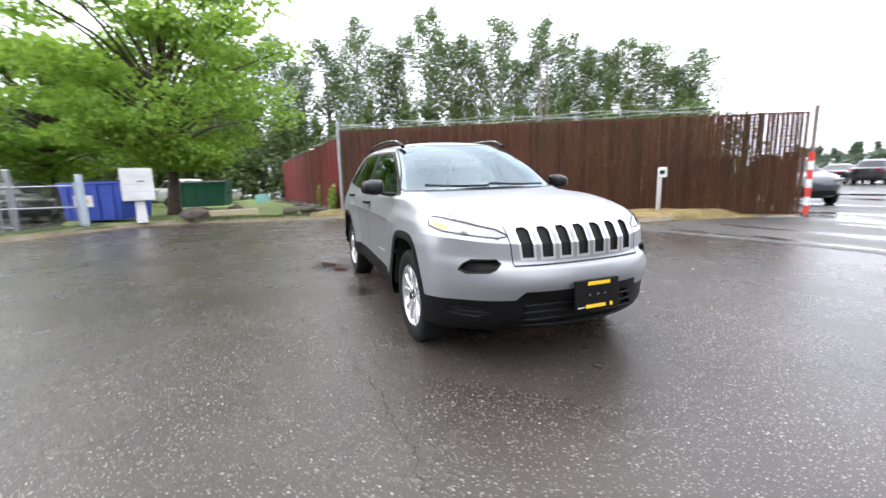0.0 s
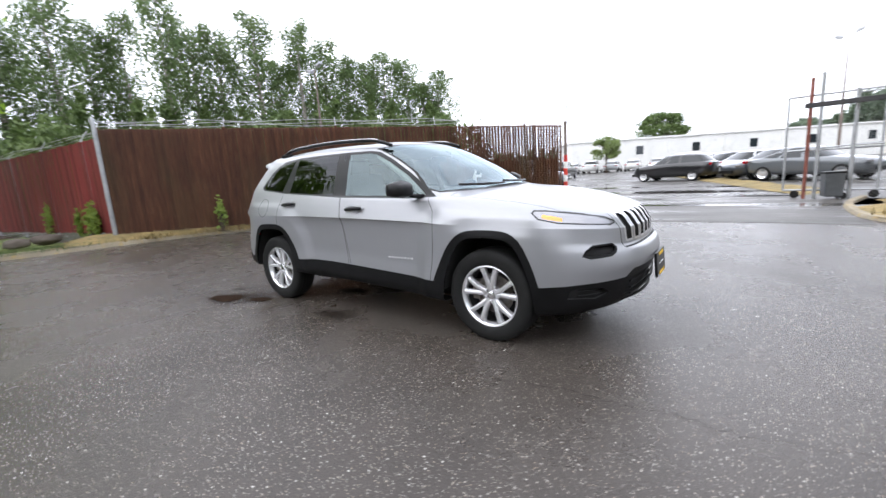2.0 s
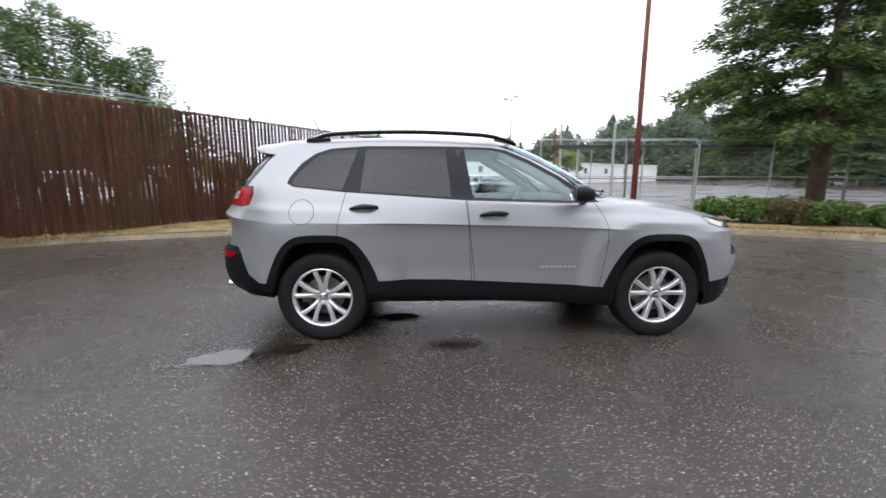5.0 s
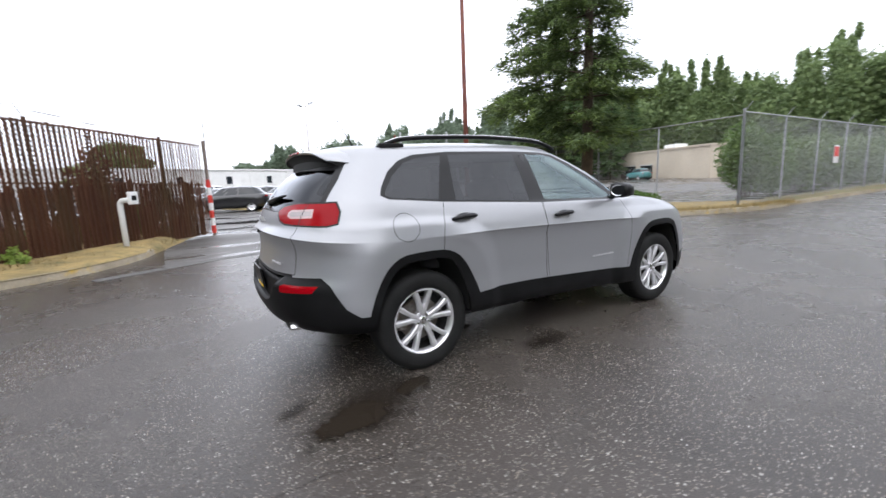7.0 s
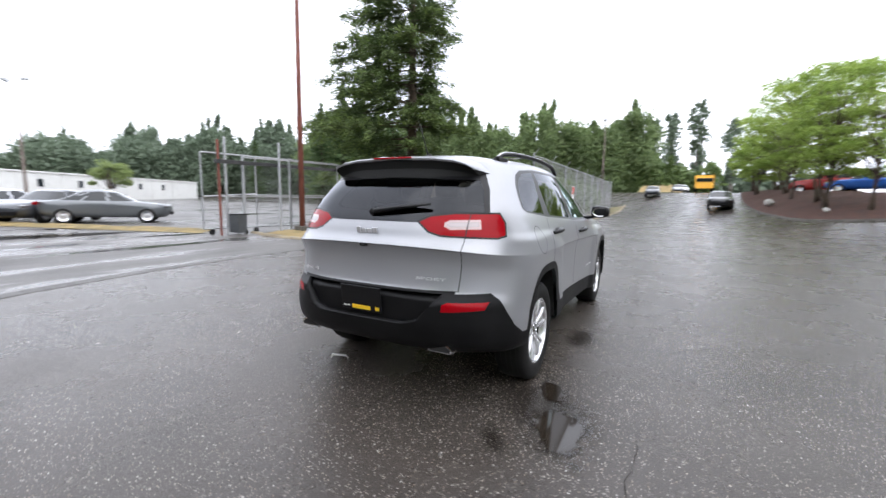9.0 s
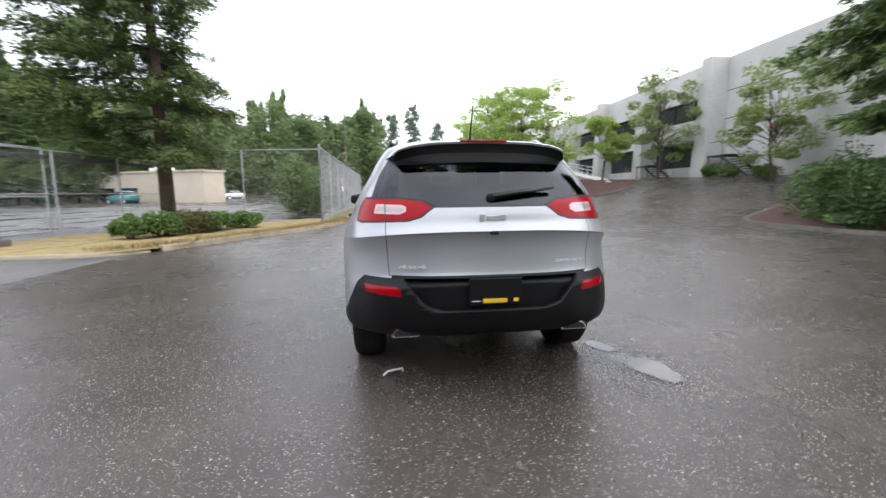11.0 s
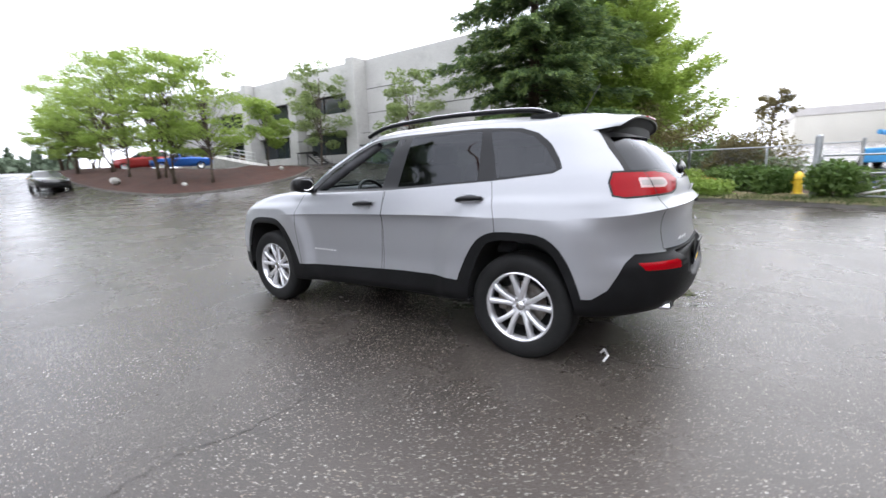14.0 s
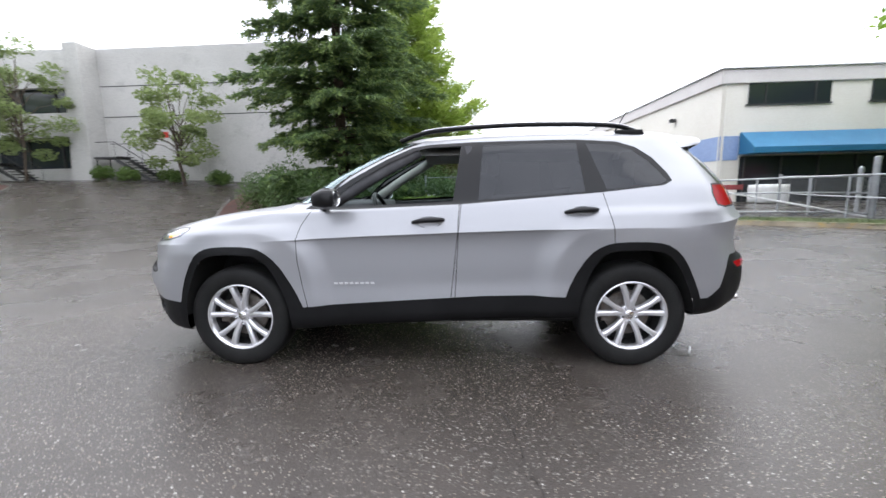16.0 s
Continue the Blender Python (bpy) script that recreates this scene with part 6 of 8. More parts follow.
def handle_bm():
    """A pull handle with a dished cup behind it, along x, facing +y."""
    pts = [(0.105, 0.004, -0.012), (0.07, 0.03, -0.004), (0.03, 0.04, 0.002), (-0.02, 0.041, 0.004), (-0.06, 0.034, 0.004), (-0.10, 0.006, 0.002)]
    return tube(smooth_line(pts, 3), [0.013, 0.015, 0.017, 0.018, 0.0185, 0.019, 0.0195, 0.02, 0.0205, 0.021, 0.021, 0.021, 0.02, 0.019, 0.017, 0.014], 10, flat=0.85)


def build_car():
    car = thing("car", "silver compact SUV with black cladding, wet, parked on the asphalt", "car")
    bm = build_body()
    body = panel(bm, "body", PAINT, M_PAINT, car, "silver metallic body shell")
    panel(bm, "bonnet", HOOD, M_PAINT, car, "silver bonnet beaded with rain")
    panel(bm, "grille_gap", SEAM, M_SEAM, body, "", lambda c: c.x > 0.95 and c.z < 0.95 and abs(c.y) < 0.5)
    for s in (1, -1):
        panel(bm, "bonnet_gap", SEAM, M_SEAM, body, "", lambda c, s=s: c.y * s > 0 and c.x > 0.93 and not (c.z < 0.95 and abs(c.y) < 0.5))
    panel(bm, "fuel_flap_gap", SEAM, M_SEAM, body, "", lambda c: -1.6 < c.x < -1.33 and c.y < 0)
    panel(bm, "tailgate_gap", SEAM, M_SEAM, body, "", lambda c: c.x <= -1.6 and abs(c.y) < 0.66 and c.z < 1.05)
    for s in (1, -1):
        panel(bm, "lamp_gap", SEAM, M_SEAM, body, "", lambda c, s=s: c.x <= -1.6 and c.y * s > 0 and not (abs(c.y) < 0.66 and c.z < 1.05))
        panel(bm, "front_door_gap", SEAM, M_SEAM, body, "", lambda c, s=s: c.y * s > 0 and c.x <= 0.93 and c.x > -0.205 + 0.035 * ease(0.95, 0.43, c.z))
        panel(bm, "rear_door_gap", SEAM, M_SEAM, body, "", lambda c, s=s: c.y * s > 0 and -1.33 <= c.x <= -0.205 + 0.035 * ease(0.95, 0.43, c.z))
    panel(bm, "tailgate", TAILGATE, M_PAINT, car, "silver tailgate")
    panel(bm, "windscreen", SCREEN, M_GLASS_W, car, "windscreen mirroring the white sky")
    panel(bm, "back_window", BACKLIGHT, M_GLASS_B, car, "dark tinted back window")
    panel(bm, "windscreen_border", BROW, M_BLACK, body, "black border round the windscreen", lambda c: c.x > -0.5 and c.z > 1.05)
    panel(bm, "back_window_border", BROW, M_BLACK, body, "black border round the back window", lambda c: c.x < -0.5 and (c.z > 1.226 or abs(c.y) < 0.6))
    for s in (1, -1):
        panel(bm, "headlamp_border", BROW, M_BLACK, body, "", lambda c, s=s: c.x > 0 and c.z <= 1.05 and c.y * s > 0)
        panel(bm, "tail_lamp_border", BROW, M_SEAM, body, "", lambda c, s=s: c.x < -0.5 and c.z <= 1.226 and c.y * s >= 0.6)
    panel(bm, "grille", GRILLE, M_PAINT, car, "silver grille surround")
    panel(bm, "fuel_flap", FUEL, M_PAINT, car, "", lambda c: c.y < 0 and c.x > -1.7)
    for k in range(7):
        y = (k - 3) * 0.127
        panel(bm, "slot_frame", FRAME, M_GRILLE, car, "satin silver slot frame", lambda c, y=y: abs(c.y - y) < 0.0635)
        panel(bm, "grille_slot", SLOT, M_SEAM, car, "tall black grille slot", lambda c, y=y: abs(c.y - y) < 0.06)
    for s in (1, -1):
        on = lambda c, s=s: c.y * s > 0
        for tag, pane_tag, cx in ((DOOR_F, PANE_F, 0.3), (DOOR_R, PANE_R, -0.7)):
            door = panel(bm, "door", tag, M_PAINT, car, "", on)
            if not (tag == DOOR_F and s > 0):
                panel(bm, "window", pane_tag, M_GLASS_F if tag == DOOR_F else M_GLASS_R, door, "clear side window" if tag == DOOR_F else "dark privacy window", on)
            hx, hz = (-0.005, 1.018) if tag == DOOR_F else (-1.0, 1.066)
            hd = part("door_handle", handle_bm(), M_BLACK, door, "black pull handle", True, at=pose(hx, 0.905 * s if tag == DOOR_F else 0.893 * s, hz, 0, 0, 0 if s > 0 else 180))
            cup = lathe([(0.0, -0.004), (0.02, -0.002), (0.034, 0.002), (0.04, 0.0045), (0.041, 0.001)], 20)
            part("handle_cup", cup, M_PAINT, door, "", True, at=pose(hx - 0.005, (0.905 if tag == DOOR_F else 0.893) * s, hz - 0.012, 0, 0, 0 if s > 0 else 180) @ Matrix.Diagonal((2.0, 1, 1.05, 1)))
            if tag == DOOR_F:
                if s > 0:
                    part("lock_cylinder", lathe([(0.0, 0.016), (0.011, 0.015), (0.012, 0.0)], 16), M_CHROME, door, at=pose(hx - 0.085, 0.917, hz + 0.003))
                plate = bmesh.new()
                for i in range(8):
                    box((0.025, 0.004, 0.013), (0.64 - i * 0.036, 0, 0), 0.001, bm=plate)
                part("badge", plate, M_BADGE, door, "row of small chrome letters", at=pose(0.0, 0.897 * s, 0.598, 2.5 * s, 0, 0.6 * s))
        panel(bm, "quarter_window", PANE_Q, M_GLASS_R, car, "dark quarter window", on)
        panel(bm, "window_trim", TRIM, M_BLACK, car, "black window surround", on)
        panel(bm, "tail_lamp", TAIL, M_RED, car, "red tail lamp with a white bar", on)
        panel(bm, "reversing_lens", LENS, M_TAILGREY, car, "clear grey reversing lens", on)
        panel(bm, "lens_frame", FUEL, M_TAILWHITE, car, "pale pink frame round the reversing lens", lambda c, s=s: c.y * s > 0 and c.x < -1.7)
        panel(bm, "indicator", AMBER, M_AMBER, car, "amber indicator", on)
        panel(bm, "headlamp", HEAD, M_LENS, car, "slim clear headlamp", on)
        panel(bm, "fog_lamp_recess", FOG, M_SEAM, car, "", on)
        panel(bm, "reflector", REFLECT, M_RED, car, "red bumper reflector", on)
    panel(bm, "front_cladding", CLAD, M_CLAD, car, "black lower bumper", lambda c: c.x > 0.95)
    panel(bm, "sill_cladding", CLAD, M_CLAD, car, "black sill cladding", lambda c: abs(c.x) <= 0.95 and c.y > 0)
    panel(bm, "sill_cladding", CLAD, M_CLAD, car, "black sill cladding", lambda c: abs(c.x) <= 0.95 and c.y <= 0)
    panel(bm, "rear_cladding", CLAD, M_CLAD, car, "black rear bumper", lambda c: c.x < -0.95)
    panel(bm, "lower_grille", MOUTH, M_SEAM, car)
    panel(bm, "plate_recess", RECESS, M_CLAD, car)
    bm.free()

    for s in (1, -1):
        fog = lathe([(0.0, 0.01), (0.03, 0.008), (0.038, 0.0), (0.04, -0.03)], 24)
        lamp = part("fog_lamp", fog, M_BLACK, car, "round fog lamp", True, 40, at=pose(2.062, 0.575 * s, 0.697, 0, 0, (-50 if s > 0 else -130)))
        part("fog_lens", lathe([(0.0, 0.013), (0.02, 0.012), (0.026, 0.006)], 20), M_LENS, lamp, "clear lens", True)

    # bumper grille bars
    for z in (0.36, 0.405, 0.45):
        part("grille_bar", tube(smooth_line([(2.235, -0.42, z), (2.262, -0.2, z), (2.268, 0, z), (2.262, 0.2, z), (2.235, 0.42, z)], 4), 0.008, 6), M_CLAD, car)
    part("lower_lip", tube(smooth_line([(2.07, -0.60, 0.325), (2.18, -0.42, 0.315), (2.245, -0.2, 0.312), (2.262, 0, 0.312), (2.245, 0.2, 0.312), (2.18, 0.42, 0.315), (2.07, 0.60, 0.325)], 4), 0.011, 8), M_CLAD, car)
    for s in (1, -1):
        for z in (0.395, 0.425):
            part("corner_vent_bar", tube([(1.98, 0.745 * s, z), (2.05, 0.675 * s, z), (2.12, 0.58 * s, z)], 0.006, 6), M_CLAD, car)

    # plates with bars in place of what is written on them
    front = part("plate_holder", box((0.02, 0.33, 0.185), (0, 0, 0), 0.006), M_BLACK, car, "black plate holder with yellow dealer lettering", at=pose(2.352, 0.03, 0.505, 0, -4, 0))
    for z, w, y in ((0.07, 0.17, 0.01), (-0.072, 0.15, -0.02)):
        part("lettering", box((0.003, w, 0.022), (0, 0, 0), 0.001), M_YELLOW, front, "yellow lettering", at=pose(0.0115, y, z))
    part("emblem", box((0.003, 0.02, 0.024), (0, 0, 0), 0.001), M_YELLOW, front, at=pose(0.0115, 0.10, -0.072))
    part("lettering", box((0.003, 0.05, 0.006), (0, 0, 0), 0.001), M_WHITE, front, at=pose(0.0115, -0.13, -0.074))
    for y in (-0.06, 0.0, 0.055):
        part("bolt_hole", lathe([(0.0, 0.002), (0.006, 0.002), (0.007, 0.0)], 10), M_CHROME, front, at=pose(0.0105, y, 0.0, 0, 0, -90))
    back = part("plate_holder", box((0.012, 0.31, 0.165), (0, 0, 0), 0.005), M_BLACK, car, "black plate holder with yellow dealer lettering", at=pose(-2.282, 0.0, 0.672, 0, -8, 0))
    part("lettering", box((0.003, 0.145, 0.026), (0, 0, 0), 0.001), M_YELLOW, back, "yellow lettering", at=pose(-0.0075, 0.0, -0.055))
    part("emblem", box((0.003, 0.03, 0.022), (0, 0, 0), 0.001), M_YELLOW, back, at=pose(-0.0075, -0.125, -0.053))
    part("lettering", box((0.003, 0.05, 0.006), (0, 0, 0), 0.001), M_WHITE, back, at=pose(-0.0075, 0.115, -0.055))

    # tailgate fittings
    logo = bmesh.new()
    for y, w, h in ((0.066, 0.03, 0.042), (0.024, 0.034, 0.028), (-0.018, 0.034, 0.028), (-0.06, 0.034, 0.034)):
        box((0.008, w, h), (0, y, 0 if h > 0.03 else -0.004), 0.004, bm=logo)
    part("emblem", logo, M_BADGE, car, "chrome maker's emblem", at=pose(-2.218, 0.0, 1.10, 0, -12, 0))
    part("rear_camera", box((0.03, 0.05, 0.022), (0, 0, 0), 0.006), M_SEAM, car, "small rear camera", at=pose(-2.25, 0.0, 1.012))
    letters("4x4", 0.045, M_BADGE, car, pose(-2.226, 0.48, 0.82, 90, 0, -98) @ Matrix.Diagonal((1.75, 0.55, 1, 1)), "badge", "chrome 4x4 badge", 0.0005)
    letters("SPORT", 0.03, M_BADGE, car, pose(-2.226, -0.47, 0.835, 90, 0, -82) @ Matrix.Diagonal((1.5, 0.55, 1, 1)), "badge", "chrome trim badge", 0.0)
    arm = tube([(-2.15, 0.02, 1.213), (-2.147, -0.03, 1.222), (-2.137, -0.18, 1.243), (-2.115, -0.40, 1.268)], [0.012, 0.033, 0.025, 0.01], 8, flat=0.6)
    wiper = part("rear_wiper", arm, M_BLACK, car, "black rear wiper", True)
    part("wiper_pivot", lathe([(0.0, 0.02), (0.022, 0.016), (0.028, 0.0)], 16), M_BLACK, wiper, at=pose(-2.15, 0.0, 1.213, 0, 0, 90))

    # roof spoiler with its brake light, roof rails, aerial
    sp = bmesh.new()
    rows = []
    at = (0, 0.45, 0.68, 0.82, 0.92, 1)
    for k in range(49):
        u = k / 48 * 2 - 1
        w, sg = abs(u), (1 if u > 0 else -1)
        fy, fz = np.interp(w, at, (0, 0.33, 0.47, 0.555, 0.595, 0.628)), np.interp(w, at, (1.592, 1.584, 1.563, 1.534, 1.50, 1.462))
        by, bz = np.interp(w, at, (0, 0.31, 0.45, 0.525, 0.556, 0.568)), np.interp(w, at, (1.574, 1.564, 1.548, 1.527, 1.508, 1.488))
        bx = -1.95 + 0.05 * w * w + 0.04 * w ** 10
        row = [(-1.69, fy - 0.004, fz - 0.004)]
        for t in (0.08, 0.35, 0.65, 0.93, 1.0):
            rise = 0.006 * (1 - t) + 0.008 * t * (1 - t)
            row.append((-1.69 + (bx + 1.69) * t, fy + (by - fy) * t + rise * w ** 3, fz + (bz - fz) * t + rise * (1 - w ** 3) - (0.006 if t == 1.0 else 0)))
        row.append((bx + 0.006, by - 0.004 * w ** 4, bz - 0.006 - 0.013 * (1 - w ** 6)))
        row.append((bx + 0.022, by - 0.012 * w ** 4, bz - 0.006 - 0.018 * (1 - w ** 6)))
        yb = 0.605 * w
        c = max(0.0, 1 - (yb / 0.665) ** 3.1) ** 0.3225
        xb, zb = -1.42 - 0.49 * c, 1.44 - 0.05 * w ** 4
        row.append(((bx + 0.03) * 0.4 + xb * 0.6 + 0.01, (by - 0.01) * 0.4 + yb * 0.6, bz * 0.42 + zb * 0.58 + 0.004))
        row.append((xb - 0.006, yb, zb))
        rows.append([sp.verts.new((p[0], p[1] * sg, p[2])) for p in row])
    for a, b in zip(rows, rows[1:]):
        for i in range(len(a) - 1):
            f = sp.faces.new((a[i], a[i + 1], b[i + 1], b[i]))
            # black underside; the shadow band below the lip is painted in with it
            f.material_index = 1 if i >= 6 else 0
    for end in (rows[0], rows[-1][::-1]):
        sp.faces.new(end).material_index = 1
    bmesh.ops.recalc_face_normals(sp, faces=sp.faces)
    spoiler = part("spoiler", sp, [M_PAINT, M_SEAM], car, "silver roof spoiler, black underside with its shadow painted in", True, 35)
    part("brake_light", box((0.02, 0.30, 0.012), (0, 0, 0), 0.004), M_RED, spoiler, "red high brake light", at=pose(-1.945, 0.0, 1.566, 0, 6, 0))
    for s in (1, -1):
        pts = smooth_line([(0.21, 0.565 * s, 1.562), (0.10, 0.572 * s, 1.60), (-0.08, 0.58 * s, 1.632), (-0.55, 0.588 * s, 1.652), (-1.0, 0.58 * s, 1.648), (-1.30, 0.565 * s, 1.632), (-1.42, 0.558 * s, 1.60), (-1.50, 0.552 * s, 1.568)], 6)
        rail = part("roof_rail", tube(pts, 0.021, 10, flat=0.75), M_CLAD, car, "black roof rail", True)
        for x0, x1, z in ((-1.30, -1.49, 1.578),):
            part("rail_foot", box((abs(x1 - x0), 0.035, 0.05), ((x0 + x1) / 2, 0.57 * s, z), 0.012), M_CLAD, rail)
        part("rail_cap", tube(pts[8:38], 0.0085, 8, flat=0.5, bm=None), M_ALLOY, rail, "", True, at=pose(0, 0, 0.0155))
    aerial = part("aerial", tube([(-1.47, 0.0, 1.62), (-1.51, 0.0, 1.69), (-1.60, 0.0, 1.85)], [0.009, 0.005, 0.003], 8), M_BLACK, car, "short black roof aerial", True)
    part("aerial_base", lathe([(0.0, 0.035), (0.018, 0.03), (0.035, 0.0)], 16, "Z"), M_BLACK, aerial, at=pose(-1.46, 0.0, 1.608))

    # door mirrors
    for s in (1, -1):
        def taper(c):
            fore = max(0.0, c.x / 0.085)
            c.y *= 1.0 - 0.22 * fore
            c.z = c.z * (1.0 - 0.38 * fore) - 0.012 * fore
            c.z *= 1.0 - 0.22 * max(0.0, c.y * s / 0.1)
            c.x -= 0.025 * (max(0.0, c.y * s) / 0.1) ** 2
            return c
        shell = part("door_mirror", smooth_box((0.155, 0.2, 0.138), (0.66, 0.985 * s, 1.175), 0.5, 5, taper), M_BLACK, car, "black door mirror", True)
        part("mirror_arm", tube([(0.72, 0.80 * s, 1.105), (0.69, 0.90 * s, 1.118), (0.66, 0.95 * s, 1.14)], [0.032, 0.024, 0.02], 8, flat=0.7), M_BLACK, shell, "", True)
        face = lathe([(0.0, 0.0), (0.05, 0.0), (0.058, 0.004), (0.06, 0.012)], 24)
        part("mirror_glass", face, M_CHROME, shell, "mirror glass", True, 40, at=pose(0.588, 0.985 * s, 1.175, 0, 0, 90) @ Matrix.Diagonal((1.25, 1, 0.82, 1)))

    # front wipers and the cowl
    for y0, y1 in ((0.52, -0.05), (-0.06, -0.60)):
        part("front_wiper", tube(smooth_line([(1.085 - 0.25 * y0 * y0, y0, 1.165), (1.09 - 0.2 * ((y0 + y1) / 2) ** 2, (y0 + y1) / 2, 1.168), (1.07 - 0.32 * y1 * y1, y1, 1.182)], 5), 0.011, 6), M_BLACK, car, "black front wiper")
    part("cowl", tube(smooth_line([(0.86, -0.72, 1.118), (1.03, -0.4, 1.134), (1.085, 0, 1.14), (1.03, 0.4, 1.134), (0.86, 0.72, 1.118)], 6), 0.022, 6, flat=0.6), M_SEAM, car)

    # exhaust tips, underside
    for s in (1, -1):
        o = [(-0.088 * s, 0.0), (-0.07 * s, 0.022), (-0.045 * s, 0.028), (0.05 * s, 0.028), (0.075 * s, 0.016), (0.088 * s, -0.006), (0.082 * s, -0.024), (-0.075 * s, -0.024)]
        o = o if s > 0 else o[::-1]
        tip = part("exhaust_tip", prism(o, 0.14, None, 0.004), M_CHROME, car, "chrome exhaust tip", True, 40, at=pose(-2.06, 0.52 * s, 0.405, 0, 0, 90) @ pose(0, 0, 0, 4, 0, 0) @ Matrix.Diagonal((0.98, 1, 1.0, 1)))
        part("exhaust_mouth", prism([(x * 0.86, z * 0.72) for x, z in o], 0.145), M_SEAM, tip, "dark exhaust mouth")
    under = box((2.4, 1.5, 0.12), (0, 0, 0.33), 0.03)
    box((0.8, 1.15, 0.14), (1.5, 0, 0.35), 0.03, bm=under)
    box((0.75, 1.1, 0.16), (-1.55, 0, 0.42), 0.04, bm=under)
    part("underbody", under, M_DARK, car, "dark underside")
    for x in (1.35, -1.35):
        for s in (1, -1):
            liner = bmesh.new()
            prof = [(x + (c[0] - x) * 1.02, max(c[1], 0.36) + 0.01) for c in arch(x, 0.0)]
            a = [liner.verts.new((px, 0.90 * s, pz)) for px, pz in prof]
            b = [liner.verts.new((px, 0.52 * s, pz)) for px, pz in prof]
            for i in range(len(a) - 1):
                liner.faces.new((a[i], a[i + 1], b[i + 1], b[i]))
            liner.faces.new(b)
            part("wheel_arch_liner", liner, M_DARK, car)
            wheel(car, x, 0.775 * s, s)
        part("axle", tube([(x, -0.7, 0.345), (x, 0.7, 0.345)], 0.035, 10), M_DARK, car)

    # cabin
    floor = box((3.1, 1.5, 0.05), (-0.4, 0, 0.5), 0.01)
    cabin = part("cabin_floor", floor, M_DARK, car)
    dash = smooth_box((0.42, 1.42, 0.34), (0.66, 0, 0.97), 0.35, 4)
    dsh = part("dashboard", dash, M_SEAT, car, "dark dashboard", True)
    wheel_pts = [(0.18 * math.cos(a) * 0.0, 0.185 * math.cos(a), 0.185 * math.sin(a)) for a in (2 * math.pi * k / 28 for k in range(29))]
    st = part("steering_wheel", tube(wheel_pts, 0.017, 8, caps=False), M_BLACK, car, "black steering wheel", True, at=pose(0.38, 0.37, 1.02, 0, 25, 0))
    part("steering_hub", smooth_box((0.06, 0.14, 0.12), (0.03, 0, 0), 0.4), M_BLACK, st, "", True)
    for yy, zz in ((0.13, 0.0), (-0.13, 0.0), (0.0, -0.13)):
        part("steering_spoke", box((0.02, 0.10 if yy else 0.04, 0.03 if yy else 0.10), (0.02, yy, zz), 0.006), M_BLACK, st)
    for y in (0.37, -0.37):
        seat = part("front_seat", smooth_box((0.55, 0.50, 0.16), (-0.02, y, 0.70), 0.4), M_SEAT, car, "dark cloth front seat", True)
        part("seat_back", smooth_box((0.16, 0.50, 0.66), (0, 0, 0), 0.4), M_SEAT, seat, "", True, at=pose(-0.33, y, 1.02, 0, -18, 0))
        part("headrest", smooth_box((0.10, 0.27, 0.18), (-0.46, y, 1.395), 0.5), M_SEAT, seat, "", True)
    bench = part("rear_seat", smooth_box((0.5, 1.3, 0.16), (-0.95, 0, 0.72), 0.35), M_SEAT, car, "dark cloth rear bench", True)
    part("seat_back", smooth_box((0.16, 1.3, 0.62), (0, 0, 0), 0.35), M_SEAT, bench, "", True, at=pose(-1.30, 0, 1.0, 0, -16, 0))
    for y in (0.42, -0.42):
        part("headrest", smooth_box((0.09, 0.26, 0.15), (-1.42, y, 1.33), 0.5), M_SEAT, bench, "", True)
    part("load_floor", box((0.62, 1.1, 0.04), (-1.68, 0, 0.86), 0.01), M_SEAT, car)
    part("rear_view_mirror", smooth_box((0.03, 0.24, 0.07), (0.33, 0.0, 1.42), 0.4), M_BLACK, car, "", True)
    for s in (1, -1):
        # left lining is given the dark seat colour in place of its shade
        part("pillar_lining", tube([(0.72, 0.735 * s, 1.11), (0.42, 0.655 * s, 1.30), (0.08, 0.585 * s, 1.49)], 0.042, 8), M_LINER if s < 0 else M_SEAT, car, "pale pillar lining" if s < 0 else "", True)
        part("door_card", box((1.0, 0.03, 0.5), (0.28, 0.80 * s, 0.85), 0.01), M_SEAT, car)
        part("centre_pillar_lining", tube([(-0.24, 0.80 * s, 1.08), (-0.28, 0.66 * s, 1.50)], 0.035, 8), M_SEAT, car)
    head = bmesh.new()
    bmesh.ops.create_grid(head, x_segments=6, y_segments=6, size=0.5)
    for v in head.verts:
        v.co = Vector((-0.75 + v.co.x * 1.75, v.co.y * 1.16, 1.56 - 0.10 * (v.co.y * 2) ** 2))
    part("headlining", head, M_LINER, car, "pale headlining", True)
    return car


build_car()

# ---- parked cars, far off ----


def far_paint(name, rgb):
    return mat(name, rgb, 0.3, 0.35, Coat_Weight=1.0)


M_DARKGLASS = mat("parked_car_glass", (0.015, 0.018, 0.02), 0.06)
PAINTS = {"dark grey": far_paint("dark_grey_paint", (0.045, 0.05, 0.06)), "white": far_paint("white_car_paint", (0.7, 0.7, 0.7)), "silver": far_paint("pale_silver_paint", (0.42, 0.43, 0.45)), "black": far_paint("black_car_paint", (0.012, 0.012, 0.014)), "grey": far_paint("mid_grey_paint", (0.12, 0.13, 0.14)), "red": far_paint("dark_red_paint", (0.35, 0.02, 0.02)), "blue": far_paint("bright_blue_paint", (0.02, 0.12, 0.5)), "tan": far_paint("tan_car_paint", (0.35, 0.3, 0.24))}


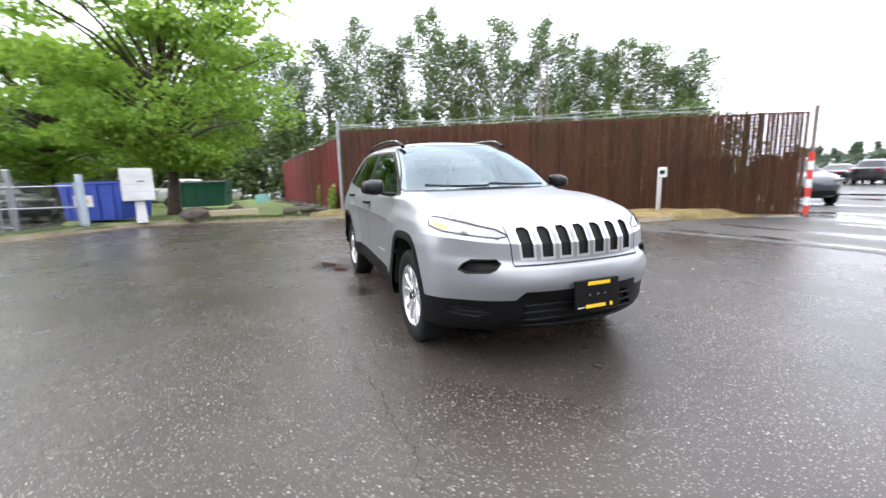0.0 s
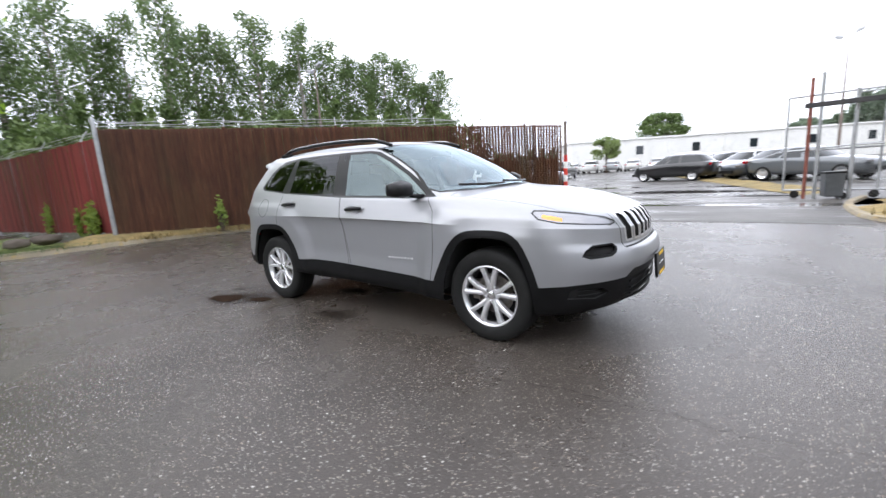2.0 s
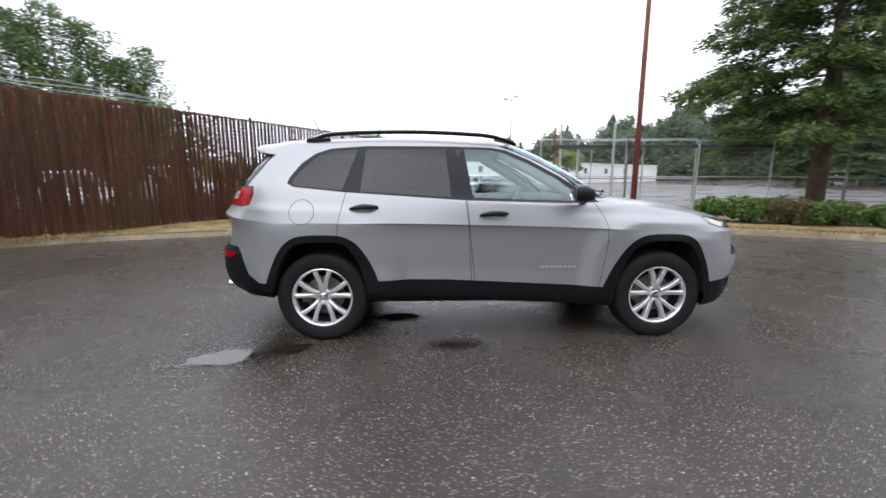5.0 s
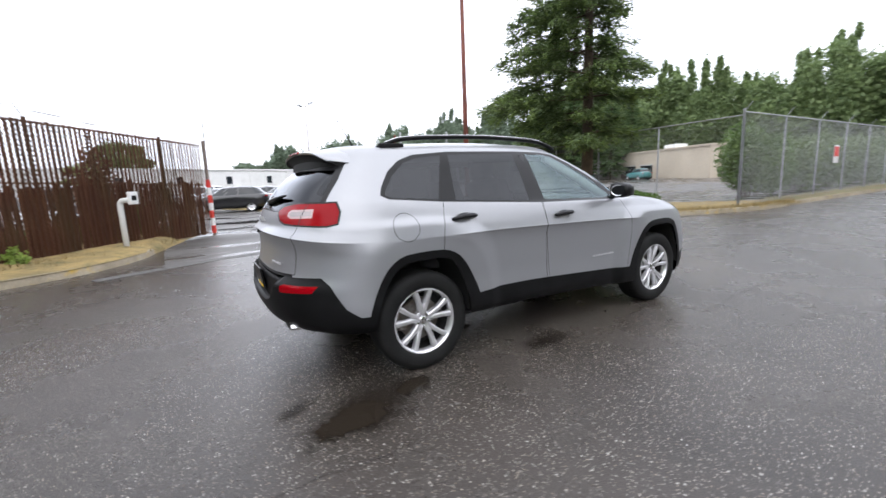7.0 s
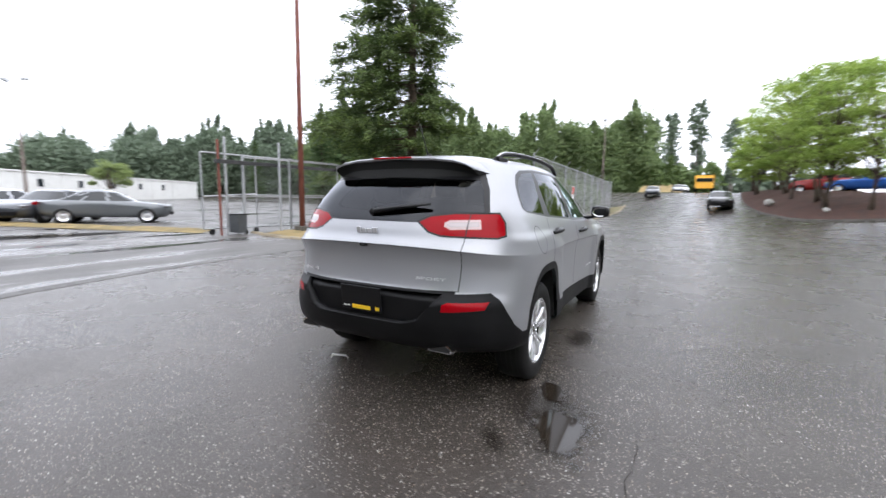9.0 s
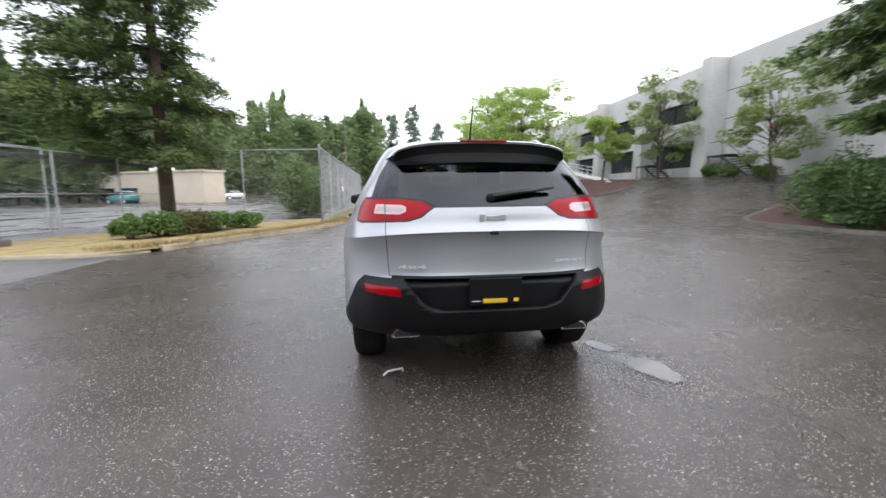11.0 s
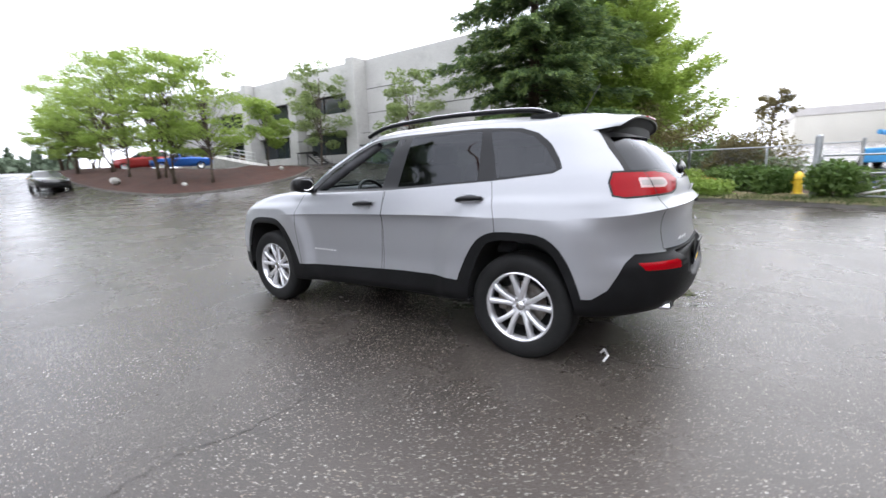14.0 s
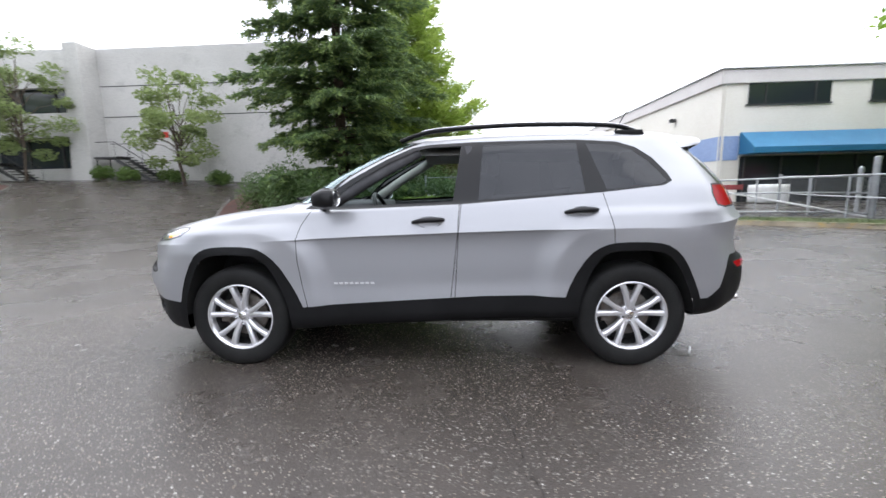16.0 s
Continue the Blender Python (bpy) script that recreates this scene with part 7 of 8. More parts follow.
def parked_car(at, turn, colour, shape="sedan", label="", group=""):
    """A car seen from afar: lofted body, dark glass, lamps and wheels."""
    tall = {"sedan": 0.0, "suv": 0.22}[shape]
    tail_top = {"sedan": -0.98, "suv": -1.75}[shape]
    c = thing("parked_car", label or f"{colour} {shape} parked in the lot", "car", (at[0], at[1], gz(*at)), turn, group)
    t = tall
    lv = [ring(2.1, 1.4, 0.74, 0.76, 0.74, -1.4, -2.15, (0.24, 0.24, 0.26, 0.28, 0.3)), ring(2.3, 1.4, 0.88, 0.88, 0.88, -1.4, -2.33, (0.4, 0.38, 0.36, 0.4, 0.45)), ring(2.36, 1.4, 0.91, 0.91, 0.91, -1.4, -2.38, (0.6, 0.62, 0.6, 0.62, 0.65)),
          ring(2.25, 1.35, 0.88, 0.92, 0.9, -1.4, -2.36, (0.78 + t * 0.5, 0.84 + t * 0.5, 0.86 + t * 0.6, 0.9 + t * 0.6, 0.95 + t * 0.6)), ring(1.02, 0.78, 0.78, 0.86, 0.82, -1.4, -2.15 if t else -1.68, (0.98 + t * 0.6, 0.96 + t * 0.6, 0.97 + t * 0.7, 1.0 + t * 0.7, 1.02 + t * 0.7)),
          ring(0.34, 0.16, 0.60, 0.68, 0.62, -0.75 + (tail_top + 1.15) * 0.9, tail_top, (1.36 + t, 1.33 + t, 1.36 + t, 1.34 + t, 1.33 + t)), ring(0.12, 0.0, 0.46, 0.5, 0.46, -0.7 + (tail_top + 1.15) * 0.9, tail_top + 0.12, (1.42 + t, 1.41 + t, 1.44 + t, 1.42 + t, 1.4 + t)), ring(0.0, -0.2, 0, 0, 0, -0.6 + (tail_top + 1.15) * 0.9, tail_top + 0.25, (1.45 + t, 1.45 + t, 1.46 + t, 1.45 + t, 1.43 + t))]
    grid = loft(lv, 2)
    body, glass = bmesh.new(), bmesh.new()
    for target in (body, glass):
        for s in (1, -1):
            vs = [[target.verts.new((x, y * s, z)) for x, y, z in row] for row in grid]
            for r in range(len(vs) - 1):
                a, b = vs[r], vs[r + 1]
                for k in range(len(a) - 1):
                    m = (Vector(a[k].co) + Vector(b[k + 1].co)) / 2
                    pane = r in (8, 9) and not any(abs(m.x - px) < 0.05 for px in (0.05 - 0.25 * t, -0.72)) or False
                    if pane == (target is glass):
                        q = (a[k], a[k + 1], b[k + 1], b[k])
                        target.faces.new(q if s < 0 else q[::-1])
        bmesh.ops.delete(target, geom=[v for v in target.verts if not v.link_faces], context="VERTS")
        bmesh.ops.remove_doubles(target, verts=target.verts, dist=2e-4)
    part("body", body, PAINTS[colour], c, "", True, 50)
    part("glass", glass, M_DARKGLASS, c, "dark glass", True, 50)
    for x in (1.42, -1.42):
        for s in (1, -1):
            w = new("wheel")
            w.parent = c
            w.matrix_basis = pose(x, 0.80 * s, 0.33, 0, 0, 0 if s > 0 else 180)
            part("tyre", lathe([(0.21, -0.09), (0.3, -0.1), (0.335, -0.07), (0.335, 0.09), (0.31, 0.115), (0.22, 0.118)], 28), M_RUBBER, w, "", True, 50)
            part("rim", lathe([(0.0, 0.09), (0.06, 0.1), (0.1, 0.085), (0.19, 0.095), (0.22, 0.12)], 20), M_ALLOY, w, "", True, 50)
    for s in (1, -1):
        part("headlight", box((0.22, 0.34, 0.12), (2.12, 0.62 * s, 0.72 + t * 0.5), 0.04, (0, 0, -28 * s)), M_LENS, c)
        part("tail_light", box((0.14, 0.34, 0.13), (-2.27, 0.66 * s, 0.86 + t * 0.6), 0.03, (0, 0, 22 * s)), M_RED, c)
    part("lower_trim", box((0.06, 1.1, 0.16), (2.33, 0, 0.42), 0.02), M_CLAD, c)
    return c


suv = parked_car((-0.7, 24.2), 163, "black", "suv", "dark blue-black SUV parked side-on in the lot")
suv.matrix_basis = suv.matrix_basis @ Matrix.Diagonal((0.94, 0.94, 0.88, 1))
ROW = [("grey", "sedan"), ("dark grey", "sedan"), ("silver", "sedan"), ("black", "sedan"), ("silver", "sedan"), ("dark grey", "sedan"), ("white", "suv")]
for k, (col, shp) in enumerate(ROW):
    parked_car((5.0 - 1.15 * k, 20.4 + 2.6 * k), -148 if k else -32, col, shp, "", "cars in the lot's slanted row")
for x, y, col, shp in ((-14.1, 36.8, "dark grey", "sedan"), (-11.7, 36.3, "black", "suv"), (-16.6, 54.2, "white", "sedan"), (-14.1, 54.0, "white", "suv"), (-11.6, 54.2, "silver", "sedan"), (-9.1, 54.4, "white", "sedan"), (-6.4, 54.8, "silver", "sedan")):
    parked_car((x, y), 95, col, shp, "", "cars before the white building")
for k, (col, shp) in enumerate((("white", "suv"), ("white", "sedan"), ("silver", "suv"), ("white", "sedan"), ("dark grey", "suv"))):
    parked_car((-13.2 + 1.86 * k, 6.9 + 2.24 * k), -40, col, shp, "", "cars beyond the rusty fence")
parked_car((36.9, -5.2), 176, "black", "sedan", "black car parked beside the planted island")
parked_car((58.5, 0.6), 180, "dark grey", "sedan", "dark car parked up the road")
parked_car((80.0, -2.5), 180, "silver", "sedan", "silver car far up the road")
parked_car((86.0, -3.5), 180, "white", "sedan", "white car far up the road")
parked_car((36.8, -14.0), 64, "blue", "sedan", "bright blue car above the planted island")
parked_car((40.5, -12.6), 64, "red", "suv", "dark red pick-up above the planted island")
parked_car((-17.5, -11.8), 35, "black", "suv", "dark SUV behind the low fence")
parked_car((-25.5, -6.5), 90, "white", "suv", "pale vehicle beyond the green skip")
PAINTS["teal"] = far_paint("teal_paint", (0.05, 0.22, 0.22))
parked_car((56.6, 36.5), 66, "teal", "suv", "teal vehicle before the tan building's doorway")
parked_car((60.0, 49.5), 66, "teal", "suv", "teal vehicle between the far buildings")
for k, col in enumerate(("white", "red", "white")):
    parked_car((76 - 1.6 * k, 33.5 - 2.6 * k), 150, col, "sedan", "", "cars beyond the far lot")

truck = thing("yellow_truck", "yellow box lorry parked far up the road", "lorry", (68, -5.7, gz(68, -5.7)), 178)
M_YTRUCK = mottled("yellow_lorry_paint", (0.75, 0.38, 0.02), (0.7, 0.34, 0.02), 1, 20, 0.45)
part("box_body", box((5.2, 2.3, 1.75), (-1.2, 0, 1.6), 0.05), M_YTRUCK, truck)
part("cab", box((1.9, 2.1, 1.6), (2.5, 0, 1.35), 0.12, taper=(0.75, 0.9)), M_YTRUCK, truck)
part("cab_glass", box((0.9, 2.0, 0.5), (2.95, 0, 1.75), 0.05), M_DARKGLASS, truck)
for x in (2.4, -2.4):
    for s in (1, -1):
        part("lorry_wheel", lathe([(0.0, 0.1), (0.3, 0.12), (0.48, 0.1), (0.48, -0.1), (0.0, -0.1)], 20), M_RUBBER, truck, at=pose(x, 1.0 * s, 0.48))

# ---- buildings round about ----
M_METALWALL = mottled("off_white_metal_wall", (0.62, 0.62, 0.6), (0.68, 0.68, 0.66), 0.25, 12, 0.6, c=(0.55, 0.55, 0.53), relief=0.03)
M_CREAM = mottled("cream_painted_wall", (0.66, 0.63, 0.56), (0.72, 0.69, 0.62), 0.3, 15, 0.75, relief=0.04)
M_TAN = mottled("tan_block_wall", (0.42, 0.36, 0.28), (0.48, 0.42, 0.33), 0.3, 12, 0.85, relief=0.05)
M_BLUEBAND = mottled("blue_painted_band", (0.2, 0.29, 0.5), (0.25, 0.34, 0.54), 0.5, 20, 0.7)
M_AWNING = mottled("blue_metal_awning", (0.03, 0.17, 0.32), (0.04, 0.2, 0.36), 1, 20, 0.4, 0.2)

wb = thing("white_building", "long low white metal building across the lot", "building", (-18.6, 58.6, 0), 32.2)
part("wall", box((96, 10, 4.5), (48, 5, 2.1), 0.03), M_METALWALL, wb)
part("roof", box((96.4, 10.4, 0.22), (48, 5, 4.4), 0.04), M_WHITE, wb)
for k in range(10):
    x = 9.8 + 7.9 * k
    win = part("window", box((1.0, 0.08, 1.2), (x, -0.03, 2.75)), M_WINDOW, wb)
    part("window_frame", box((1.2, 0.06, 0.1), (x, -0.05, 2.1)), M_WHITE, win)
    part("downpipe", box((0.14, 0.1, 4.1), (x + 3.95, -0.05, 2.1), 0.02), M_METALWALL, wb)

tb = thing("tan_building", "low tan block building with dark doorways beyond the lot", "building", (59.8, 35.3, -0.3), -113.5)
part("wall", box((21, 3.6, 4.8), (0, 1.8, 2.4), 0.05), M_TAN, tb)
part("roof", box((21.3, 4.0, 0.25), (0, 1.8, 4.8), 0.05), M_TAN, tb)
for x in (-7.5, -3.0):
    dr = part("roller_door", box((3.0, 0.1, 2.4), (x, -0.03, 1.4)), M_WINDOW, tb, "dark doorway")
    part("door_head", box((3.3, 0.16, 0.2), (x, -0.05, 2.7), 0.02), M_CONCRETE, dr)
part("roof_hood", box((2.6, 2.0, 0.7), (1, 2, 5.2), 0.2), M_WHITE, tb)
gb = thing("grey_building", "low pale grey shed beyond the lot", "building", (62.5, 57.0, -0.3), -122)
part("wall", box((16, 10, 3.9), (0, 5, 1.95), 0.05), M_CONCRETE, gb)
part("roof", box((16.4, 10.4, 0.2), (0, 5, 3.95), 0.04), M_CONCRETE, gb)
part("doorway", box((3, 0.1, 2.4), (3, -0.03, 1.3)), M_WINDOW, gb)

bb = thing("cream_building", "cream two-storey building with a blue band and blue metal awning", "building")
bx, by = -14.15, -20.6
part("wall", box((22, 36, 7.3), (bx - 11, by - 18, 3.2), 0.04), M_CREAM, bb)
part("parapet", box((22.3, 36.3, 0.75), (bx - 11, by - 18, 6.8), 0.05), mottled("pale_grey_fascia", (0.55, 0.52, 0.5), (0.6, 0.57, 0.55), 0.6, 20, 0.7), bb, "grey-pink fascia")
part("rear_wing", box((7.6, 14, 5.1), (bx + 3.85, -53, 2.75), 0.04), M_CREAM, bb, "lower cream wing at the back")
part("wing_fascia", box((7.7, 14.1, 0.7), (bx + 3.85, -53, 5.3), 0.04), bpy.data.materials["pale_grey_fascia"], bb, "grey-pink fascia of the wing")
part("roof_edge", box((22.5, 36.5, 0.08), (bx - 11, by - 18, 7.2), 0.02), M_GALV, bb)
part("band", box((0.03, 35.8, 1.3), (bx + 0.01, by - 18, 3.05)), M_BLUEBAND, bb, "blue painted band")
part("band", box((1.02, 0.03, 1.3), (bx - 0.52, by + 0.01, 3.05)), M_BLUEBAND, bb, "blue painted band")
part("downpipe", tube([(bx - 0.12, by + 0.08, 0.0), (bx - 0.12, by + 0.08, 6.4)], 0.06, 8), M_CREAM, bb)
for x in (-17.6, -23.9):
    w = part("window", box((4.2, 0.12, 1.15), (x, by + 0.02, 5.93)), M_WINDOW, bb, "wide dark upper window")
    part("window_frame", box((4.4, 0.1, 0.07), (x, by + 0.06, 5.32)), M_SHADE, w)
    for j in (-1.3, 1.25):
        part("mullion", box((0.06, 0.1, 1.15), (x + j, by + 0.07, 5.93)), M_SHADE, w)
part("shop_window", box((16, 0.12, 2.6), (-23.3, by + 0.02, 1.3)), M_WINDOW, bb, "dark shop front")
for k in range(9):
    part("mullion", box((0.08, 0.16, 2.6), (-15.5 - 1.95 * k, by + 0.06, 1.3)), M_SHADE, bb)
aw = part("awning", prism([(0, 2.45), (0, 3.62), (0.12, 3.62), (1.25, 2.75), (1.25, 2.45)], 16.2), M_AWNING, bb, "blue standing-seam metal awning", at=pose(-15.2, by + 0.05, 0.25) @ Matrix.Rotation(radians(90), 4, "Z"))
for k in range(28):
    part("seam", tube([(-15.3 - 0.59 * k, by + 0.19, 3.89), (-15.3 - 0.59 * k, by + 1.31, 3.03)], 0.022, 4), M_AWNING, aw)
part("wall_lamp", box((0.35, 0.3, 0.22), (bx + 0.2, by - 5.0, 5.3), 0.04), M_SHADE, bb)

van = thing("white_van", "white panel van parked behind the gate", "van", (-11.1, -26.6, gz(-11.1, -26.6) - 0.05), -96)
vb = smooth_box((5.3, 1.95, 1.75), (0, 0, 1.2), 0.12, 6, lambda c: Vector((c.x - (0.75 * max(0, c.z) if c.x > 2.2 else 0), c.y * (1 - 0.08 * max(0, c.z)), c.z - (0.28 * (c.x - 1.75) if c.x > 1.75 and c.z > 0.3 else 0))))
part("body", vb, PAINTS["white"], van, "", True)
for y in (0.45, -0.45):
    part("rear_window", box((0.05, 0.72, 0.55), (-2.63, y, 1.62), 0.02, (0, -3, 0)), M_DARKGLASS, van)
for s in (1, -1):
    part("tail_light", box((0.08, 0.14, 0.5), (-2.62, 0.86 * s, 1.2), 0.02), M_RED, van)
    part("side_window", box((0.9, 0.05, 0.5), (1.5, 0.93 * s, 1.6), 0.02), M_DARKGLASS, van)
    for x in (1.65, -1.55):
        part("van_wheel", lathe([(0.0, 0.08), (0.2, 0.1), (0.34, 0.09), (0.36, 0.05), (0.36, -0.09), (0.0, -0.09)], 24), M_RUBBER, van, at=pose(x, 0.88 * s, 0.36, 0, 0, 0 if s > 0 else 180))
part("bumper", box((0.15, 1.9, 0.16), (-2.68, 0, 0.5), 0.03), M_SHADE, van)
part("plate", box((0.02, 0.8, 0.3), (-2.66, -0.3, 1.15), 0.005), mottled("dark_red_panel", (0.22, 0.02, 0.02), (0.16, 0.02, 0.02), 3, 30, 0.5), van, "dark red panel on the rear door")
M_TARP = mottled("blue_tarpaulin", (0.05, 0.28, 0.6), (0.08, 0.36, 0.7), 2, 20, 0.5)
tarp = smooth_box((1.15, 0.8, 1.05), (0, 0, 0.5), 0.5, 5)
for v in tarp.verts:
    v.co += Vector((noise.noise(v.co * 3), noise.noise(v.co * 3 + Vector((5, 0, 0))), 0.6 * noise.noise(v.co * 3 + Vector((0, 5, 0))))) * 0.3
    v.co.z = max(0.0, v.co.z)
solid("tarpaulin", tarp, M_TARP, "crumpled blue tarpaulin over a heap by the wall", "tarpaulin", True, at=pose(-11.9, -20.4, gz(-11.9, -20.4)))
tank = thing("white_tank", "white plastic tank by the shop front", "tank", (-15.6, -18.6, gz(-15.6, -18.6)))
part("tank_body", smooth_box((1.4, 1.1, 0.95), (0, 0, 0.48), 0.15, 4), M_WHITE, tank, "", True)
part("tank_cap", lathe([(0.0, 0.06), (0.12, 0.05), (0.13, 0.0)], 16, "Z"), M_CLAD, tank, at=pose(0, 0, 0.95))
lift = thing("blue_lift", "blue machine parked along the cream wall", "machine", (-8.6, -26.5, gz(-8.6, -26.5)), 60)
part("chassis", box((2.4, 1.2, 0.7), (0, 0, 0.7), 0.08), M_TARP, lift)
part("boom", tube([(-0.9, 0, 1.0), (0.2, 0, 1.75), (1.2, 0, 1.8)], 0.12, 8), M_TARP, lift)
for x in (0.8, -0.8):
    for s in (1, -1):
        part("machine_wheel", lathe([(0.0, 0.1), (0.35, 0.1), (0.35, -0.1), (0.0, -0.1)], 18), M_RUBBER, lift, at=pose(x, 0.6 * s, 0.35))

# ---- the gateway in the south-west, pipes and posts ----
mesh_fence([(1.6, -15.6), (-1.0, -15.2), (-5.6, -14.6)], 0.1, 1.7, "low_fence", "chain-link fence half sunk in bushes", 2.2, arms=False)


def pipe_gate(hinge, free, label):
    """One leaf of a pipe gate: three rails, stiles, and a brace that falls towards the hinge post."""
    g = thing("pipe_gate", label, "gate")
    a, b = Vector((*hinge, gz(*hinge))), Vector((*free, gz(*free)))
    d = (b - a).normalized()
    up = lambda p, z: p + Vector((0, 0, z))
    a = a + d * 0.12
    for z0, z1 in ((1.32, 1.26), (0.82, 0.84), (0.22, 0.24)):
        part("rail", tube([up(a, z0), up(a.lerp(b, 0.5), (z0 + z1) / 2 + 0.02), up(b, z1)], 0.026, 8), M_GALV, g, "", True)
    for k in range(4):
        p = a.lerp(b, k / 3)
        part("stile", tube([up(p, 0.22), up(p, 1.3)], 0.026, 8), M_GALV, g)
    part("brace", tube([up(a, 0.12), up(b, 1.0)], 0.03, 8), M_WHITE, g, "pale slanting brace")
    post = part("hinge_post", tube([up(a - d * 0.12, -0.1), up(a - d * 0.12, 1.85)], 0.085, 14), M_GALV, g, "stout grey hinge post")
    part("cap", lathe([(0.0, 0.05), (0.07, 0.03), (0.09, 0.0)], 14, "Z"), M_GALV, post, at=pose(*up(a - d * 0.12, 1.85)))
    return g


pipe_gate((-4.3, -12.3), (-8.2, -11.0), "closed pipe gate leaf hung on the post by the bushes")
leaf_two = pipe_gate((-12.3, -9.45), (-8.35, -10.95), "closed pipe gate leaf with a dark red notice")
part("notice", box((0.55, 0.02, 0.16), (0, 0, 0), 0.004), bpy.data.materials["dark_red_panel"], leaf_two, "dark red notice", at=pose(-9.0, -10.66, 1.05, 0, 0, -21))
for p in ((-13.6, -11.4),):
    bo = thing("steel_bollard", "grey steel bollard beyond the gate", "bollard", (*p, gz(*p)))
    part("shaft", tube([(0, 0, -0.1), (0, 0, 1.6)], 0.075, 12), M_GALV, bo)
    part("cap", lathe([(0.0, 0.05), (0.06, 0.03), (0.075, 0.0)], 12, "Z"), M_GALV, bo, at=pose(0, 0, 1.6))
verge([(-11.1, -6.4), (-9.9, -7.5), (-7.9, -8.8), (-6.2, -9.9)], [(-12.4, -7.0), (-10.5, -8.5), (-8.3, -9.6), (-6.6, -10.7)], 0.12, 0.16, M_GRASS, "grass_verge", "weedy strip of grass at the gateway")
tufts([(-11.2, -7.0), (-9.6, -8.3), (-6.8, -10.2), (-5.0, -11.6), (-3.4, -13.2)], 0.22, 3200, 0.12, M_GRASS, "verge_grass", "rough green grass at the gateway", 6)

# bushes along the south side
for k, (x, y, rx, ry, h, m) in enumerate(((2.6, -14.4, 1.8, 1.1, 2.3, M_LEAF_DARK), (0.9, -14.9, 1.5, 0.9, 1.6, M_LEAF_DARK), (-0.9, -14.9, 1.3, 0.9, 1.15, M_LEAF_LIME), (-2.4, -14.8, 1.2, 0.9, 1.2, M_LEAF_BUSH), (-1.2, -16.8, 2.2, 1.2, 2.6, M_LEAF_BUSH), (-4.9, -12.2, 0.95, 0.7, 1.25, M_LEAF_BUSH), (1.8, -16.6, 2.0, 1.2, 2.4, M_LEAF_BUSH), (-3.6, -16.2, 1.4, 1.0, 1.9, M_LEAF_WOOD))):
    bush("roadside_bush", "unclipped green bush at the edge of the bed", (x, y, 0.1), rx, ry, h, 3600, 0.085, m, 80 + k)
M_LEAF_RUST = leaf_material("rusty_leaves", (0.3, 0.13, 0.03), (0.42, 0.3, 0.06), 0.4)
for k, (x, y) in enumerate(((0.2, -14.4), (-1.6, -14.3), (2.0, -14.2))):
    bush("flowering_bush", "low bush with orange and yellow leaves", (x, y, 0.1), 0.7, 0.5, 0.8, 1200, 0.07, M_LEAF_RUST, 90 + k)
hyd = thing("fire_hydrant", "yellow fire hydrant in the grass", "hydrant", (-4.05, -13.2, 0.2))
M_HYD = mottled("yellow_hydrant_paint", (0.75, 0.5, 0.03), (0.68, 0.44, 0.03), 4, 30, 0.5)
part("barrel", lathe([(0.16, 0.0), (0.16, 0.05), (0.11, 0.06), (0.11, 0.45), (0.14, 0.47), (0.14, 0.52), (0.1, 0.62), (0.04, 0.68), (0.0, 0.7)], 20, "Z"), M_HYD, hyd, "", True, 40)
for s in (1, -1):
    part("outlet", tube([(0, 0, 0.38), (0.19 * s, 0, 0.38)], 0.05, 10), M_HYD, hyd)
ub = thing("utility_box", "pale green utility box among the bushes", "utility box", (1.2, -14.6, 0.2))
part("cabinet", box((0.4, 0.3, 0.7), (0, 0, 0.35), 0.02), mottled("pale_green_cabinet", (0.5, 0.56, 0.5), (0.45, 0.5, 0.45), 3, 30, 0.5), ub)
part("cabinet_lid", box((0.44, 0.34, 0.06), (0, 0, 0.72), 0.02), M_WHITE, ub)

# ---- the north-west corner ----
mb = thing("mailbox_unit", "white cluster mailbox on a pedestal behind the kerb", "mailbox", (-11.45, -5.95, 0.13), 14)
part("pedestal", box((0.26, 0.3, 0.75), (0, 0, 0.37), 0.02, taper=(0.8, 0.8)), M_WHITE, mb)
cab = part("cabinet", box((0.42, 0.84, 1.0), (0, 0, 1.2), 0.025), M_WHITE, mb, "white locker cabinet")
for r in range(4):
    for c in range(2):
        part("locker_door", box((0.012, 0.37, 0.2), (0.213, -0.2 + 0.4 * c, 0.85 + 0.23 * r), 0.004), M_WHITE, cab)
part("slot", box((0.014, 0.2, 0.03), (0.218, 0.1, 1.3), 0.003), M_SEAM, cab)


def skip(at, turn, size, material, label):
    s = thing("skip", label, "skip", (at[0], at[1], gz(*at) + 0.12), turn)
    l, w, h = size
    body = prism([(-l / 2 + 0.12, 0.08), (l / 2 - 0.12, 0.08), (l / 2, h), (-l / 2, h)], w, pose(0, -w / 2, 0), 0.02)
    b = part("container", body, material, s)
    part("rim", box((l + 0.08, w + 0.08, 0.07), (0, 0, h), 0.02), material, s)
    for x in (-0.3, 0.3):
        part("lid", box((l * 0.48, w + 0.02, 0.05), (x * l * 0.83, 0, h + 0.06), 0.02, (3, 0, 0)), M_CLAD, s, "black lid")
    for x in np.linspace(-l / 2 + 0.3, l / 2 - 0.3, 4):
        part("rib", box((0.07, 0.05, h - 0.15), (x, -w / 2 - 0.02, h / 2 + 0.05), 0.01), material, b)
    for x in (-1, 1):
        part("fork_pocket", box((0.1, w * 0.7, 0.14), (x * (l / 2 + 0.04), 0, h * 0.6), 0.02), material, b)
    return s


